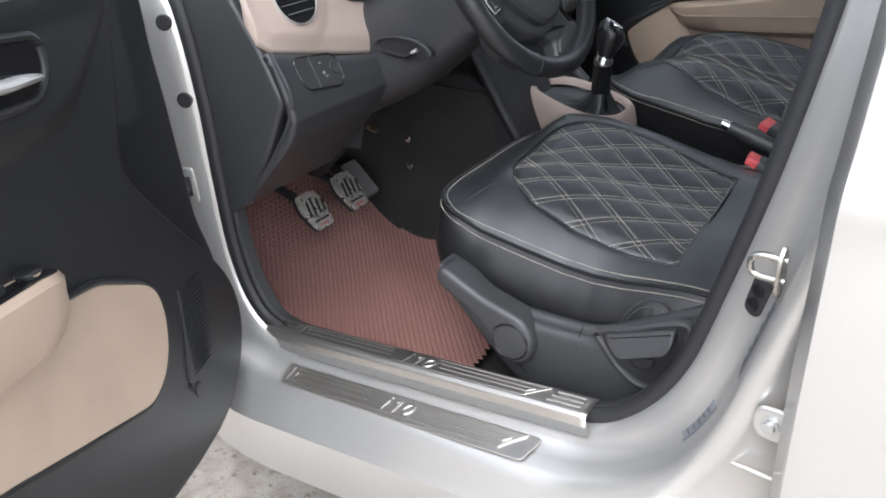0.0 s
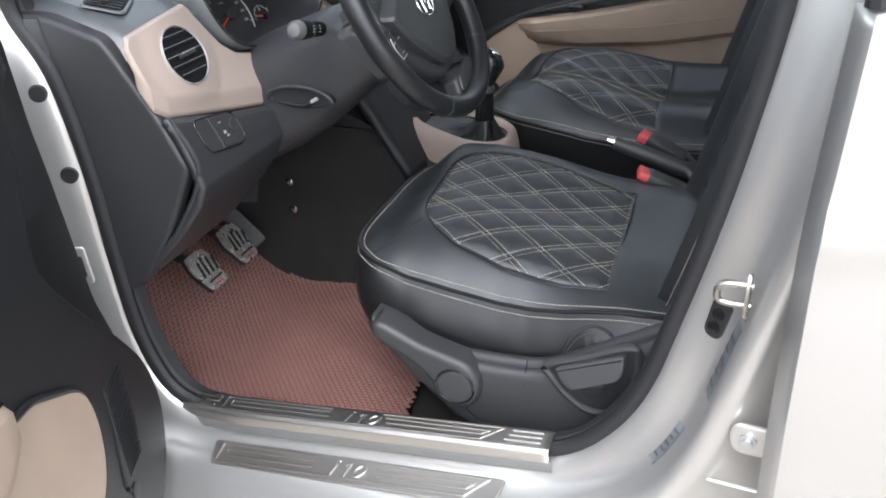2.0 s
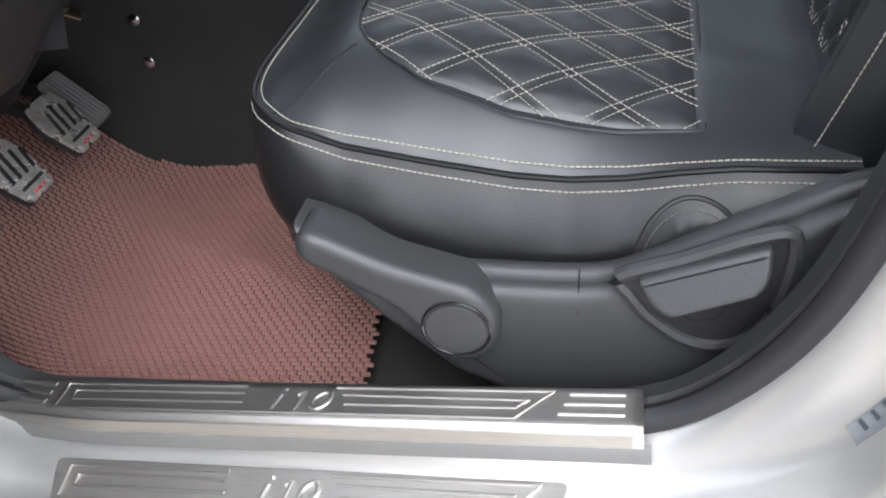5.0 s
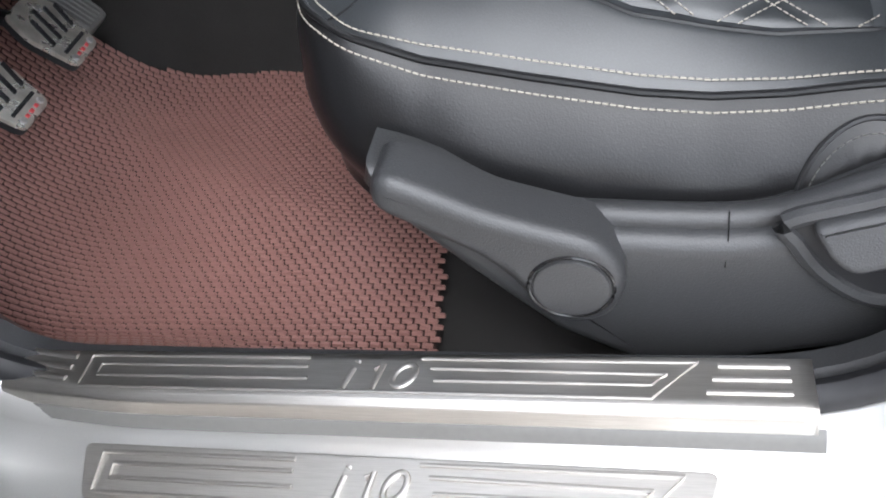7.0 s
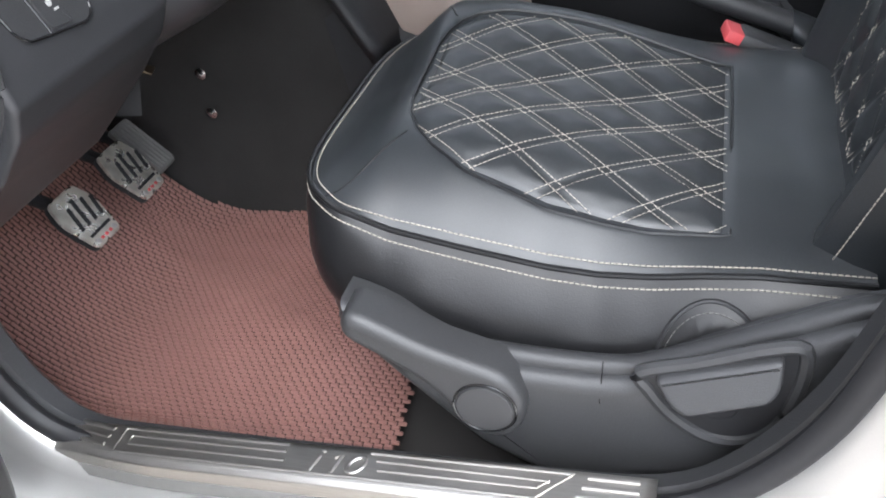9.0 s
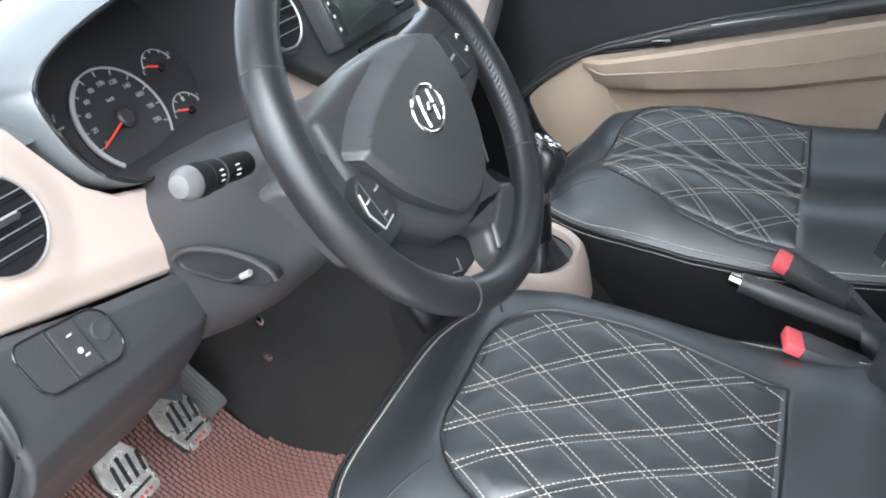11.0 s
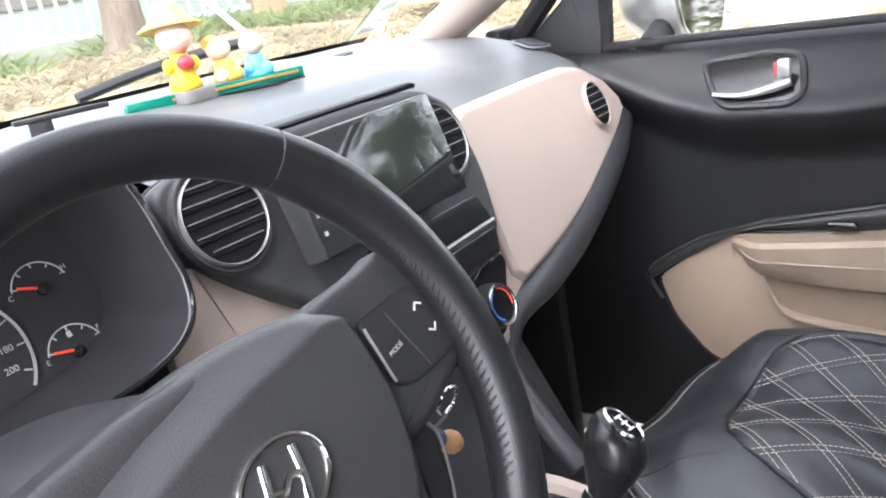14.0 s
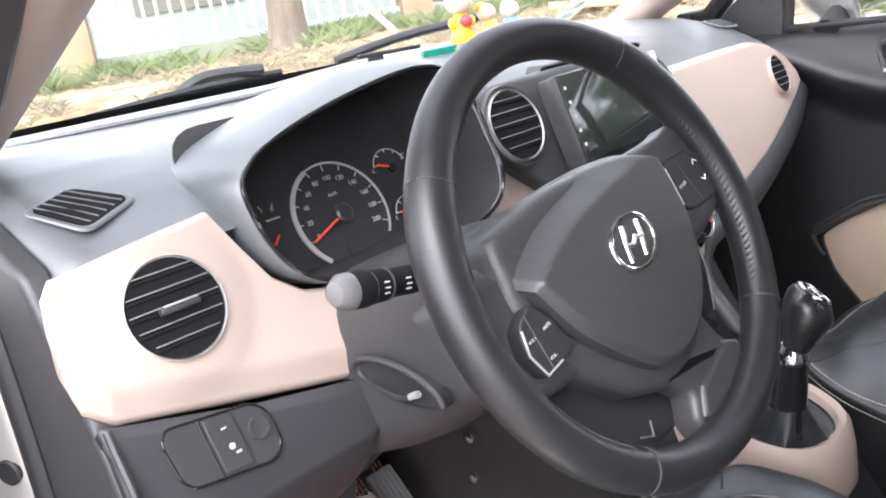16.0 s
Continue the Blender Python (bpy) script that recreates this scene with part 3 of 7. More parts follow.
# speaker grille of fine ribs
for k in range(22):
    z = 0.598 - 0.0062 * k
    x0 = table(z, [(0.46, 0.165), (0.60, 0.150)])
    part("speaker_rib", tube(spline([(x0, 0.099, z), (x0 - 0.04, 0.101, z + 0.003), (x0 - 0.085 + 0.02 * smooth(0.53, 0.46, z), 0.096, z - 0.004)], 8), 0.0022, 6), DOORBLACK, door)
part("speaker_edge", tube(spline([(0.156, 0.100, 0.602), (0.166, 0.101, 0.54), (0.185, 0.101, 0.475), (0.178, 0.101, 0.455)], 16), 0.003, 6), DOORBLACK, door)
part("screw_cap", turned([(0.011, 0.0), (0.011, 0.003), (0.008, 0.004), (0.002, 0.0035)], 20, pose(0.165, 0.099, 0.445, -90)), DOORBLACK, door)
# inner handle
hand_out = rounded([(0.325, 0.985), (0.325, 0.945), (0.350, 0.922), (0.465, 0.928), (0.485, 0.985), (0.445, 0.998)], 0.018)
part("handle_bezel", tube([(p.x, 0.122, p.y) for p in hand_out], 0.005, 8, True), DOORBLACK, door)
part("handle_recess", slab(hand_out, 0.002, 0, door_at(0.1205)), GLOSS, door)
part("pull_handle", tube(spline([(0.345, 0.126, 0.945), (0.38, 0.134, 0.950), (0.44, 0.134, 0.955), (0.47, 0.124, 0.975)], 16), [0.006 + 0.005 * math.sin(math.pi * k / 15) for k in range(16)], 10, flat=0.6), SATIN, door, "satin silver door pull")
SWOOP = [(0.13, 1.02), (0.160, 0.985), (0.195, 0.955), (0.245, 0.915), (0.285, 0.888), (0.330, 0.880), (0.60, 0.875), (1.02, 0.89)]


def swoop(u, v):
    """The upper trim swelling out above a soft line that falls away from the hinge side."""
    x, z = 0.128 + 0.88 * u, 0.845 + 0.178 * v
    up = z - table(x, SWOOP)
    lip = 0.006 * smooth(0.985, 1.015, z)
    return Vector((x, 0.0985 + 0.022 * smooth(-0.016, 0.030, up) * smooth(0.128, 0.17, x) * (1 - smooth(0.96, 1.0, x)) + lip * smooth(0.13, 0.2, x), z))


part("upper_trim", grid(swoop, 90, 24), DOORBLACK, door, "black upper door trim")
# window frame, glass and mirror sail
part("window_frame", merge(tube([(0.06, 0.03, 1.0), (0.16, 0.015, 1.14), (0.40, -0.02, 1.32), (0.62, -0.05, 1.40)], 0.02, 8), tube([(0.62, -0.05, 1.40), (0.9, -0.055, 1.42), (1.05, -0.05, 1.38), (1.08, 0.0, 1.0)], 0.02, 8)), DOORBLACK, door)
ob = part("pane", grid(lambda u, v: Vector((0.22 + 0.84 * u, 0.02 - 0.065 * v, 1.01 + v * table(u, [(0, 0.12), (0.4, 0.36), (1, 0.38)]))), 8, 8), GLASS, door, "clear window pane")
solid(ob, 0.004).visible_shadow = False
part("mirror_sail", slab([(0.07, 1.0), (0.24, 1.0), (0.235, 1.19)], 0.03, 0.008, door_at(0.01)), DOORBLACK, door, "black mirror sail panel")


# ---- seats ----
def dashes(path, normals, step=0.0062, length=0.0044, w=0.0011, h=0.0009):
    """Short raised threads along a path."""
    bm = bmesh.new()
    run = 0.0
    pts = [Vector(p) for p in path]
    acc = [0.0]
    for a, b in zip(pts, pts[1:]):
        acc.append(acc[-1] + (b - a).length)

    def at(s):
        k = 0
        lo, hi = 0, len(acc) - 2
        while lo < hi:
            mid = (lo + hi + 1) // 2
            if acc[mid] <= s:
                lo = mid
            else:
                hi = mid - 1
        f = (s - acc[lo]) / max(1e-9, acc[lo + 1] - acc[lo])
        return pts[lo].lerp(pts[lo + 1], f), normals[lo]
    while run + length < acc[-1]:
        a, n = at(run)
        b, _ = at(run + length)
        d = (b - a)
        if d.length > 1e-6:
            s = d.cross(n).normalized() * w * 0.5
            up = n * h
            vs = [bm.verts.new(q) for q in (a - s, a + s, b + s, b - s, a - s * 0.6 + d * 0.12 + up, a + s * 0.6 + d * 0.12 + up, b + s * 0.6 - d * 0.12 + up, b - s * 0.6 - d * 0.12 + up)]
            for q in ((4, 5, 6, 7), (0, 1, 5, 4), (1, 2, 6, 5), (2, 3, 7, 6), (3, 0, 4, 7)):
                bm.faces.new([vs[k] for k in q])
        run += step
    return bm


SLOPE, PITCH, GAP = 0.70, 0.060, 0.0048


def quilt_groove(x, o, rows):
    """How near (x, o) lies to the quilting: 0 on a seam, 1 amid a diamond; rows of (slope, start, pitch)."""
    near = 1.0
    for slope, start, pitch in rows:
        c = (o - slope * x - start) / pitch
        d = abs(c - round(c)) * pitch * math.cos(math.atan(slope))
        near = min(near, max(0.0, d - 0.003) / 0.014)
    return min(1.0, near)


def build_seat(s, name, label):
    """s: -1 the driver's seat, its outer side towards -y; +1 the passenger's."""
    seat = thing(name, label, "car seat", pose(0, s * 0.297, 0.30), group="front seats")

    def edge_z(x, o):
        if s < 0:
            z = table(x, [(-0.12, 0.610), (-0.085, 0.604), (-0.066, 0.593), (-0.019, 0.571), (0.053, 0.551), (0.125, 0.533), (0.172, 0.526), (0.219, 0.525), (0.263, 0.528), (0.307, 0.529), (0.40, 0.522)])
        else:
            z = table(x, [(-0.12, 0.600), (-0.08, 0.594), (0.01, 0.564), (0.08, 0.541), (0.14, 0.527), (0.25, 0.518), (0.40, 0.512)])
        z += 0.0 if s < 0 else (0.012 + 0.018 * smooth(-0.05, 0.2, o)) * smooth(-0.12, 0.12, x)
        if s > 0:
            z += 0.030 * smooth(0.02, 0.18, o) * smooth(-0.11, -0.02, x)
        if s < 0:
            return z + (0.045 * smooth(-0.09, 0.05, x) - 0.025 * smooth(0.12, 0.34, x)) * smooth(0.05, -0.2, o)
        return z + (0.046 - 0.020 * smooth(0.06, 0.30, x)) * smooth(0.05, -0.2, o)

    def crown_z(x):
        return table(x, [(-0.13, 0.604), (-0.11, 0.613), (-0.08, 0.624), (-0.03, 0.633), (0.03, 0.629), (0.09, 0.616), (0.15, 0.598), (0.21, 0.577), (0.27, 0.559), (0.34, 0.549), (0.40, 0.545)])

    def front(o):
        w = min(1.0, abs(o) / 0.212)
        if o < 0:
            return -0.118 + 0.150 * (1 - (1 - w ** 3.0) ** 0.46)
        return -0.118 + (0.062 if s < 0 else 0.105) * (1 - (1 - w ** (5.0 if s < 0 else 3.4)) ** 0.46)

    def surf(x, o):
        w = min(1, abs(o) / 0.212)
        u = (x - front(o)) / (0.40 - front(o))
        k = (1 - w ** (3.4 if s * o < 0 else 5.5)) * smooth(-0.04, 0.15, u)
        return Vector((x, s * o, edge_z(x, o) * (1 - k) + (crown_z(x) + (0.032 - (0.016 if s < 0 else 0.0) * smooth(0.12, 0.34, x)) * smooth(0.02, -0.16, o) + (0.042 * smooth(-0.10, 0.12, x) + (0.030 + 0.015 * smooth(0.06, 0.2, x)) * smooth(0.02, 0.16, o) if s > 0 else 0.0)) * k - 0.30))

    def normal(x, o):
        e = 0.004
        n = (surf(x + e, o) - surf(x - e, o)).cross(surf(x, o + e) - surf(x, o - e)).normalized()
        return n if n.z > 0 else -n

    lo = lambda x: 0.006 + table(x - 0.012, [(-0.042, -0.050), (-0.036, -0.075), (-0.024, -0.096), (-0.005, -0.112), (0.03, -0.124), (0.11, -0.130), (0.20, -0.127), (0.272, -0.120)])
    hi = lambda x: 0.006 + table(x - 0.012, [(-0.042, 0.055), (-0.036, 0.082), (-0.024, 0.106), (-0.005, 0.126), (0.03, 0.149), (0.11, 0.167), (0.20, 0.171), (0.272, 0.166)])
    rows, x0 = [(SLOPE, 0, PITCH), (-SLOPE, 0, PITCH)], -0.030
    if s > 0:
        lo = lambda x: table(x, [(-0.014, -0.020), (-0.008, -0.058), (0.003, -0.094), (0.028, -0.123), (0.065, -0.145), (0.125, -0.172), (0.20, -0.186), (0.284, -0.19)])
        hi = lambda x: table(x, [(-0.014, 0.030), (-0.009, 0.075), (-0.003, 0.100), (0.020, 0.125), (0.06, 0.140), (0.148, 0.137), (0.284, 0.130)])
        rows, x0 = [(0.48, -0.017, 0.064), (-0.98, -0.006, 0.064)], -0.014
    span = 0.284 - x0
    inside = lambda x, o: x0 < x < 0.284 and lo(x) < o < hi(x)

    def top(u, v):
        o = 0.212 * math.sin(math.pi * (v - 0.5))
        x = front(o) + (0.40 - front(o)) * u
        p = surf(x, o)
        deep = min(x - x0, 0.284 - x, o - lo(x), hi(x) - o)
        p.z -= 0.007 * smooth(-0.002, 0.012, deep)
        if deep < 0:
            wr = 0.0016 * noise.noise(Vector((x * 18, o * 18, 5 + s)))
            p.z += wr
        return p

    part("cushion", grid(top, 90, 80), LEATHER, seat, "black leatherette cushion")

    def quilt(u, v):
        x = x0 + span * u
        o = lo(x) + (hi(x) - lo(x)) * v
        edge = min(u, 1 - u, v, 1 - v)
        puff = -0.0035 + (0.0034 if s < 0 else 0.0026) * math.sqrt(quilt_groove(x, o, rows)) * smooth(0, 0.10, edge) - 0.003 * (1 - smooth(0, 0.04, edge))
        return surf(x, o) + normal(x, o) * puff

    part("quilted_insert", grid(quilt, 120, 120), LEATHER, seat, "diamond quilted insert")
    # white double stitching on the insert
    bms = []
    for slope, start, pitch in rows:
        for k in range(-6, 9):
            for g in (-GAP, GAP):
                pts, nrm = [], []
                for j in range(0, 161):
                    x = x0 + 0.002 + (span - 0.004) * j / 160
                    o = start + k * pitch + slope * x + g
                    if inside(x, o) and lo(x) + 0.004 < o < hi(x) - 0.004:
                        n = normal(x, o)
                        pts.append(surf(x, o) + n * -0.0030)
                        nrm.append(n)
                if len(pts) > 3:
                    bms.append(dashes(pts, nrm, 0.0050, 0.0038, 0.0009, 0.0007))
    tagged(part("stitching", merge(*bms), STITCH, seat, "off-white double diamond stitching"), kind="stuff")
    rim = [(x, lo(x)) for x in [x0 + span * (1 - k / 60) ** 2 for k in range(61)]] + [(x, hi(x)) for x in [x0 + span * (k / 60) ** 2 for k in range(61)]]
    part("insert_piping", tube([surf(x, o) + Vector((0, 0, -0.001)) for x, o in rim], 0.0019, 6, True), LEATHER_SIDE, seat, "black piping")
    for a, b in ((((-0.020, 0.118), (-0.082, 0.205)), ((-0.020, -0.10), (-0.075, -0.205))) if s < 0 else (((0.055, 0.139), (-0.040, 0.180)), ((0.028, -0.123), (-0.068, -0.165)))):
        part("panel_seam", tube([surf(a[0] + (b[0] - a[0]) * k / 12, a[1] + (b[1] - a[1]) * k / 12) + Vector((0, 0, 0.0002 - 0.0006)) for k in range(13)], 0.0013, 6), LEATHER_SIDE, seat)

    # border: piping, two rows of stitches, side skirt
    outer = [surf(0.40 - (0.40 - front(0.212)) * k / 60, 0.212) for k in range(60)]
    arc = [0.212 * math.cos(math.pi * k / 50) for k in range(51)]
    fronts = [surf(front(o), o) for o in arc]
    inner = [surf(front(-0.212) + (0.40 - front(-0.212)) * k / 40, -0.212) for k in range(1, 41)]
    path = outer + fronts + inner
    ways = []
    for k, p in enumerate(path):
        d = (path[min(len(path) - 1, k + 4)] - path[max(0, k - 4)]).normalized()
        o = Vector((d.y, -d.x, 0)).normalized()
        ways.append(o if o.dot(Vector((p.x - 0.15, p.y, 0))) > 0 else -o)
    part("edge_piping", tube([p + o * 0.001 + Vector((0, 0, 0.0005)) for p, o in zip(path, ways)], 0.0028, 8), LEATHER_SIDE, seat, "black edge piping")

    def skirt_at(k, v):
        p, o = path[k], ways[k]
        bulge = (0.018 + 0.024 * smooth(70, 50, k) if s < 0 else 0.004) * math.sin(min(1.0, v * 1.12) * math.pi * 0.82) ** 0.8
        wr = 0.0025 * noise.noise(Vector((p.x * 14, p.y * 14, v * 5))) * smooth(0.1, 0.4, v)
        return Vector((p.x, p.y, p.z - 0.14 * v)) + o * (bulge + wr)

    n = len(path) - 1
    part("side_skirt", grid(lambda u, v: skirt_at(round(u * n), v), n, 18), LEATHER_SIDE, seat, "grainy leatherette side panel")
    ups = [Vector((0, 0, 1)) for _ in path]
    low = [skirt_at(k, 0.050) + ways[k] * 0.0005 for k in range(n + 1)]
    inn = []
    for p, o in zip(path, ways):
        q = p - o * 0.0066
        q.z = max(p.z + 0.0016, surf(q.x, s * q.y).z + 0.0010)
        inn.append(q)
    tagged(part("edge_stitching", merge(dashes(low, ways, 0.0052, 0.0042, 0.0012, 0.0010), dashes(inn, ups, 0.0052, 0.0044, 0.0010, 0.0012)), STITCH, seat, "off-white edge stitching"), kind="stuff")
    # elastic flap on the outer side
    def skirt_f(kf, v):
        k = min(n - 1, max(0, int(kf)))
        return skirt_at(k, v).lerp(skirt_at(k + 1, v), kf - k), ways[k]

    def flap(u, v):
        a = math.pi * u
        kf = min(59.0, max(0.0, 60 * (1 - (0.253 + 0.056 * math.cos(a) * (1 - v) + 0.118) / 0.52)))
        down = 0.62 - 0.52 * math.sin(a) ** 0.8 * (1 - v * 0.98)
        base, way = skirt_f(kf, down)
        crease = 0.0022 * noise.noise(Vector((kf * 0.9, down * 3.0, 2.0))) * smooth(0.1, 0.4, v)
        return base + way * (0.001 + 0.003 * smooth(0, 0.25, v) + crease)
    part("pull_flap", grid(flap, 60, 20), LEATHER_SIDE, seat, "stitched leatherette flap")
    part("flap_seam", tube([flap(k / 60, 0) + Vector((0, s * 0.0006, 0)) for k in range(61)], 0.0022, 6), RUBBER, seat)
    arch = [flap(0.02 + 0.96 * k / 60, 0.10) + Vector((0, s * 0.0012, 0)) for k in range(61)]
    tagged(part("flap_stitching", dashes(arch, [Vector((0, s, 0))] * 61, 0.0052, 0.0040, 0.0009, 0.0007), STRIP, seat, "grey flap stitching"), kind="stuff")
    part("foam_edge", tube(spline([(0.020, s * 0.2660, 0.203), (0.042, s * 0.2690, 0.190), (0.070, s * 0.2690, 0.182)], 10), 0.004, 6, flat=0.5), STITCH, seat, "cream foam edge")

    # plastic side cover with lever, knob and tilt handle (outer side)
    def xz(y):
        return lambda p: Vector((p.x, s * (y + p.z), p.y - 0.30))
    top_edge = [(-0.050, 0.542), (-0.030, 0.534), (-0.006, 0.520), (0.030, 0.496), (0.065, 0.480), (0.127, 0.471), (0.198, 0.468), (0.243, 0.482), (0.285, 0.500), (0.324, 0.518), (0.40, 0.548), (0.52, 0.556)]
    cover = [(p.x, p.y) for p in spline([(a, b, 0) for a, b in top_edge], 40)] + [(0.54, 0.44), (0.46, 0.400), (0.37, 0.385), (0.28, 0.360), (0.18, 0.340), (0.12, 0.336), (0.06, 0.375), (0.0, 0.445), (-0.04, 0.495), (-0.056, 0.525)]
    part("side_cover", slab(cover, 0.045, 0.014, xz(0.247), 5), BLACK, seat, "black plastic side cover")
    part("cover_lip", tube([(p.x, s * 0.268, p.y - 0.300) for p in spline([(a, b, 0) for a, b in top_edge], 40)[5:]], [min(0.011, 0.004 + 0.0012 * k) for k in range(35)], 10), BLACK, seat)
    part("cover_joint", tube([(0.178, s * 0.2922, 0.145), (0.179, s * 0.2912, 0.156), (0.180, s * 0.285, 0.167), (0.181, s * 0.274, 0.1785)], 0.0005, 5), GLOSS, seat)
    lever_o = [(p.x, p.y) for p in spline([(-0.028, 0.545, 0), (-0.002, 0.531, 0), (0.032, 0.511, 0), (0.068, 0.496, 0), (0.098, 0.483, 0), (0.112, 0.464, 0), (0.115, 0.444, 0), (0.106, 0.417, 0), (0.086, 0.405, 0), (0.063, 0.410, 0), (0.048, 0.429, 0), (0.036, 0.452, 0), (0.017, 0.473, 0), (-0.018, 0.499, 0), (-0.040, 0.515, 0), (-0.046, 0.528, 0), (-0.041, 0.542, 0)], 70, True)]
    part("height_lever", slab(lever_o, 0.042, 0.012, xz(0.268), 5), BLACK, seat, "black height adjuster lever")
    part("lever_cap", slab([(0.078 + 0.0265 * math.cos(a), 0.446 + 0.0265 * math.sin(a)) for a in [k * math.tau / 36 for k in range(36)]], 0.003, 0.0015, xz(0.3095)), BLACK, seat)
    part("cap_groove", tube([(0.078 + 0.029 * math.cos(a), s * 0.310, 0.146 + 0.029 * math.sin(a)) for a in [k * math.tau / 36 for k in range(36)]], 0.0014, 6, True), GLOSS, seat)
    rec = [Vector((p.x, p.y)) for p in spline([(0.214, 0.486, 0), (0.262, 0.501, 0), (0.309, 0.518, 0), (0.337, 0.523, 0), (0.342, 0.510, 0), (0.338, 0.478, 0), (0.324, 0.436, 0), (0.300, 0.415, 0), (0.268, 0.416, 0), (0.238, 0.440, 0), (0.220, 0.468, 0)], 60, True)]
    # no hollow is cut; a darker slab carries the recess shade in its colour
    part("tilt_recess_shade", slab(rec, 0.002, 0, xz(0.2915)), RUBBER, seat, "flat slab coloured as the shaded recess of the tilt handle")
    part("recess_rim", tube([(p.x, s * 0.292, p.y - 0.30) for p in rec], 0.0065, 8, True), BLACK, seat)
    part("tilt_handle", slab(rounded([(0.226, 0.489), (0.326, 0.517), (0.324, 0.494), (0.316, 0.482), (0.251, 0.462), (0.238, 0.470)], 0.007), 0.012, 0.004, lambda p: Vector((p.x, s * (0.294 + p.z + 0.45 * (0.512 - p.y - 0.25 * (0.33 - p.x))), p.y - 0.30)), 3), BLACK, seat, "black tilt handle")
    part("finger_scoop", slab(rounded([(0.254, 0.456), (0.298, 0.463), (0.290, 0.442), (0.266, 0.440)], 0.010), 0.004, 0.003, xz(0.2935), 3), RUBBER, seat)
    part("base_frame", box(0.38, 0.36, 0.14, 0.02, pose(0.17, 0, 0.085)), RUBBER, seat)
    for r in (-0.17, 0.17):
        part("slide_rail", box(0.40, 0.035, 0.03, 0.006, pose(0.21, r, 0.006)), RUBBER, seat)

    # backrest
    back = Matrix.Translation((0.375, 0, 0.205)) @ Matrix.Rotation(radians(21), 4, "Y")

    def back_half(z):
        return table(z, [(-0.03, 0.195), (0.03, 0.212), (0.12, 0.226), (0.36, 0.226), (0.48, 0.205), (0.56, 0.150), (0.60, 0.11)])

    def face(z, o):
        """The front of the backrest: a dished middle between two bolsters."""
        w = back_half(z)
        q = min(1, abs(o) / w)
        return -0.006 - 0.028 * math.exp(-((q - 0.80) / 0.16) ** 2) + 0.055 * smooth(0.86, 1.0, q)

    def back_ring(z):
        w = back_half(z)
        ring = []
        for k in range(25):
            o = w * (-1 + 2 * k / 24)
            ring.append(back @ Vector((face(z, o), s * o, z)))
        for k in range(1, 12):
            a = math.pi * k / 12
            ring.append(back @ Vector((0.05 + 0.075 * math.sin(a), s * w * math.cos(a), z)))
        return ring

    part("backrest", loft([back_ring(-0.03 + 0.63 * i / 40) for i in range(41)]), LEATHER, seat, "black leatherette backrest")
    bq = lambda z: table(z, [(0.05, 0.115), (0.12, 0.125), (0.36, 0.125), (0.45, 0.10)])

    def back_quilt(u, v):
        z = 0.05 + 0.40 * u
        o = bq(z) * (2 * v - 1)
        edge = min(u, 1 - u, v, 1 - v)
        return back @ Vector((face(z, o) - 0.001 - 0.006 * math.sqrt(quilt_groove(z, o, [(SLOPE, 0.03, PITCH), (-SLOPE, 0.03, PITCH)])) * smooth(0, 0.05, edge) + 0.002 * (1 - smooth(0, 0.03, edge)), s * o, z))

    part("back_insert", grid(back_quilt, 100, 70), LEATHER, seat, "diamond quilted back insert")
    bms = []
    bn = (back.to_3x3() @ Vector((-1, 0, 0)))
    for sgn in (1, -1):
        for k in range(-9, 9):
            for g in (-GAP, GAP):
                pts = []
                for j in range(0, 121):
                    z = 0.052 + 0.396 * j / 120
                    o = 0.03 + k * PITCH + sgn * SLOPE * z + g
                    if abs(o) < bq(z) - 0.003:
                        pts.append(back @ Vector((face(z, o) - 0.0012, s * o, z)))
                if len(pts) > 3:
                    bms.append(dashes(pts, [bn] * len(pts), 0.0052, 0.0041, 0.0011, 0.0009))
    tagged(part("back_stitching", merge(*bms), STITCH, seat, "off-white double diamond stitching"), kind="stuff")
    bms = []
    for sd in (-1, 1):
        for off, dx in ((0.96, -0.004), (0.90, -0.003)):
            pts = [back @ Vector((face(z, sd * back_half(z) * off) + dx, s * sd * back_half(z) * off, z)) for z in [0.0 + 0.56 * k / 60 for k in range(61)]]
            bms.append(dashes(pts, [bn] * 61, 0.0055, 0.0044, 0.0013, 0.001))
    tagged(part("bolster_stitching", merge(*bms), STITCH, seat, "off-white bolster stitching"), kind="stuff")
    hr = back @ Matrix.Translation((0.055, 0, 0.72))
    part("head_restraint", loft([[hr @ Vector((0.045 * math.copysign(abs(math.cos(a)) ** 0.7, math.cos(a)) * r, 0.125 * math.copysign(abs(math.sin(a)) ** 0.6, math.sin(a)) * r, zz)) for a in [k * math.tau / 28 for k in range(28)]] for zz, r in ((-0.09, 0.6), (-0.08, 0.85), (-0.04, 1), (0.04, 1), (0.075, 0.85), (0.085, 0.5))]), LEATHER, seat, "leatherette head restraint")
    for o in (-0.06, 0.06):
        part("restraint_post", tube([back @ Vector((0.055, o, 0.57)), back @ Vector((0.055, o, 0.66))], 0.006, 8), CHROME, seat)
    return seat


build_seat(-1, "driver_seat", "black quilted leatherette driver's seat with white stitching")
build_seat(1, "passenger_seat", "black quilted leatherette front passenger seat with white stitching")

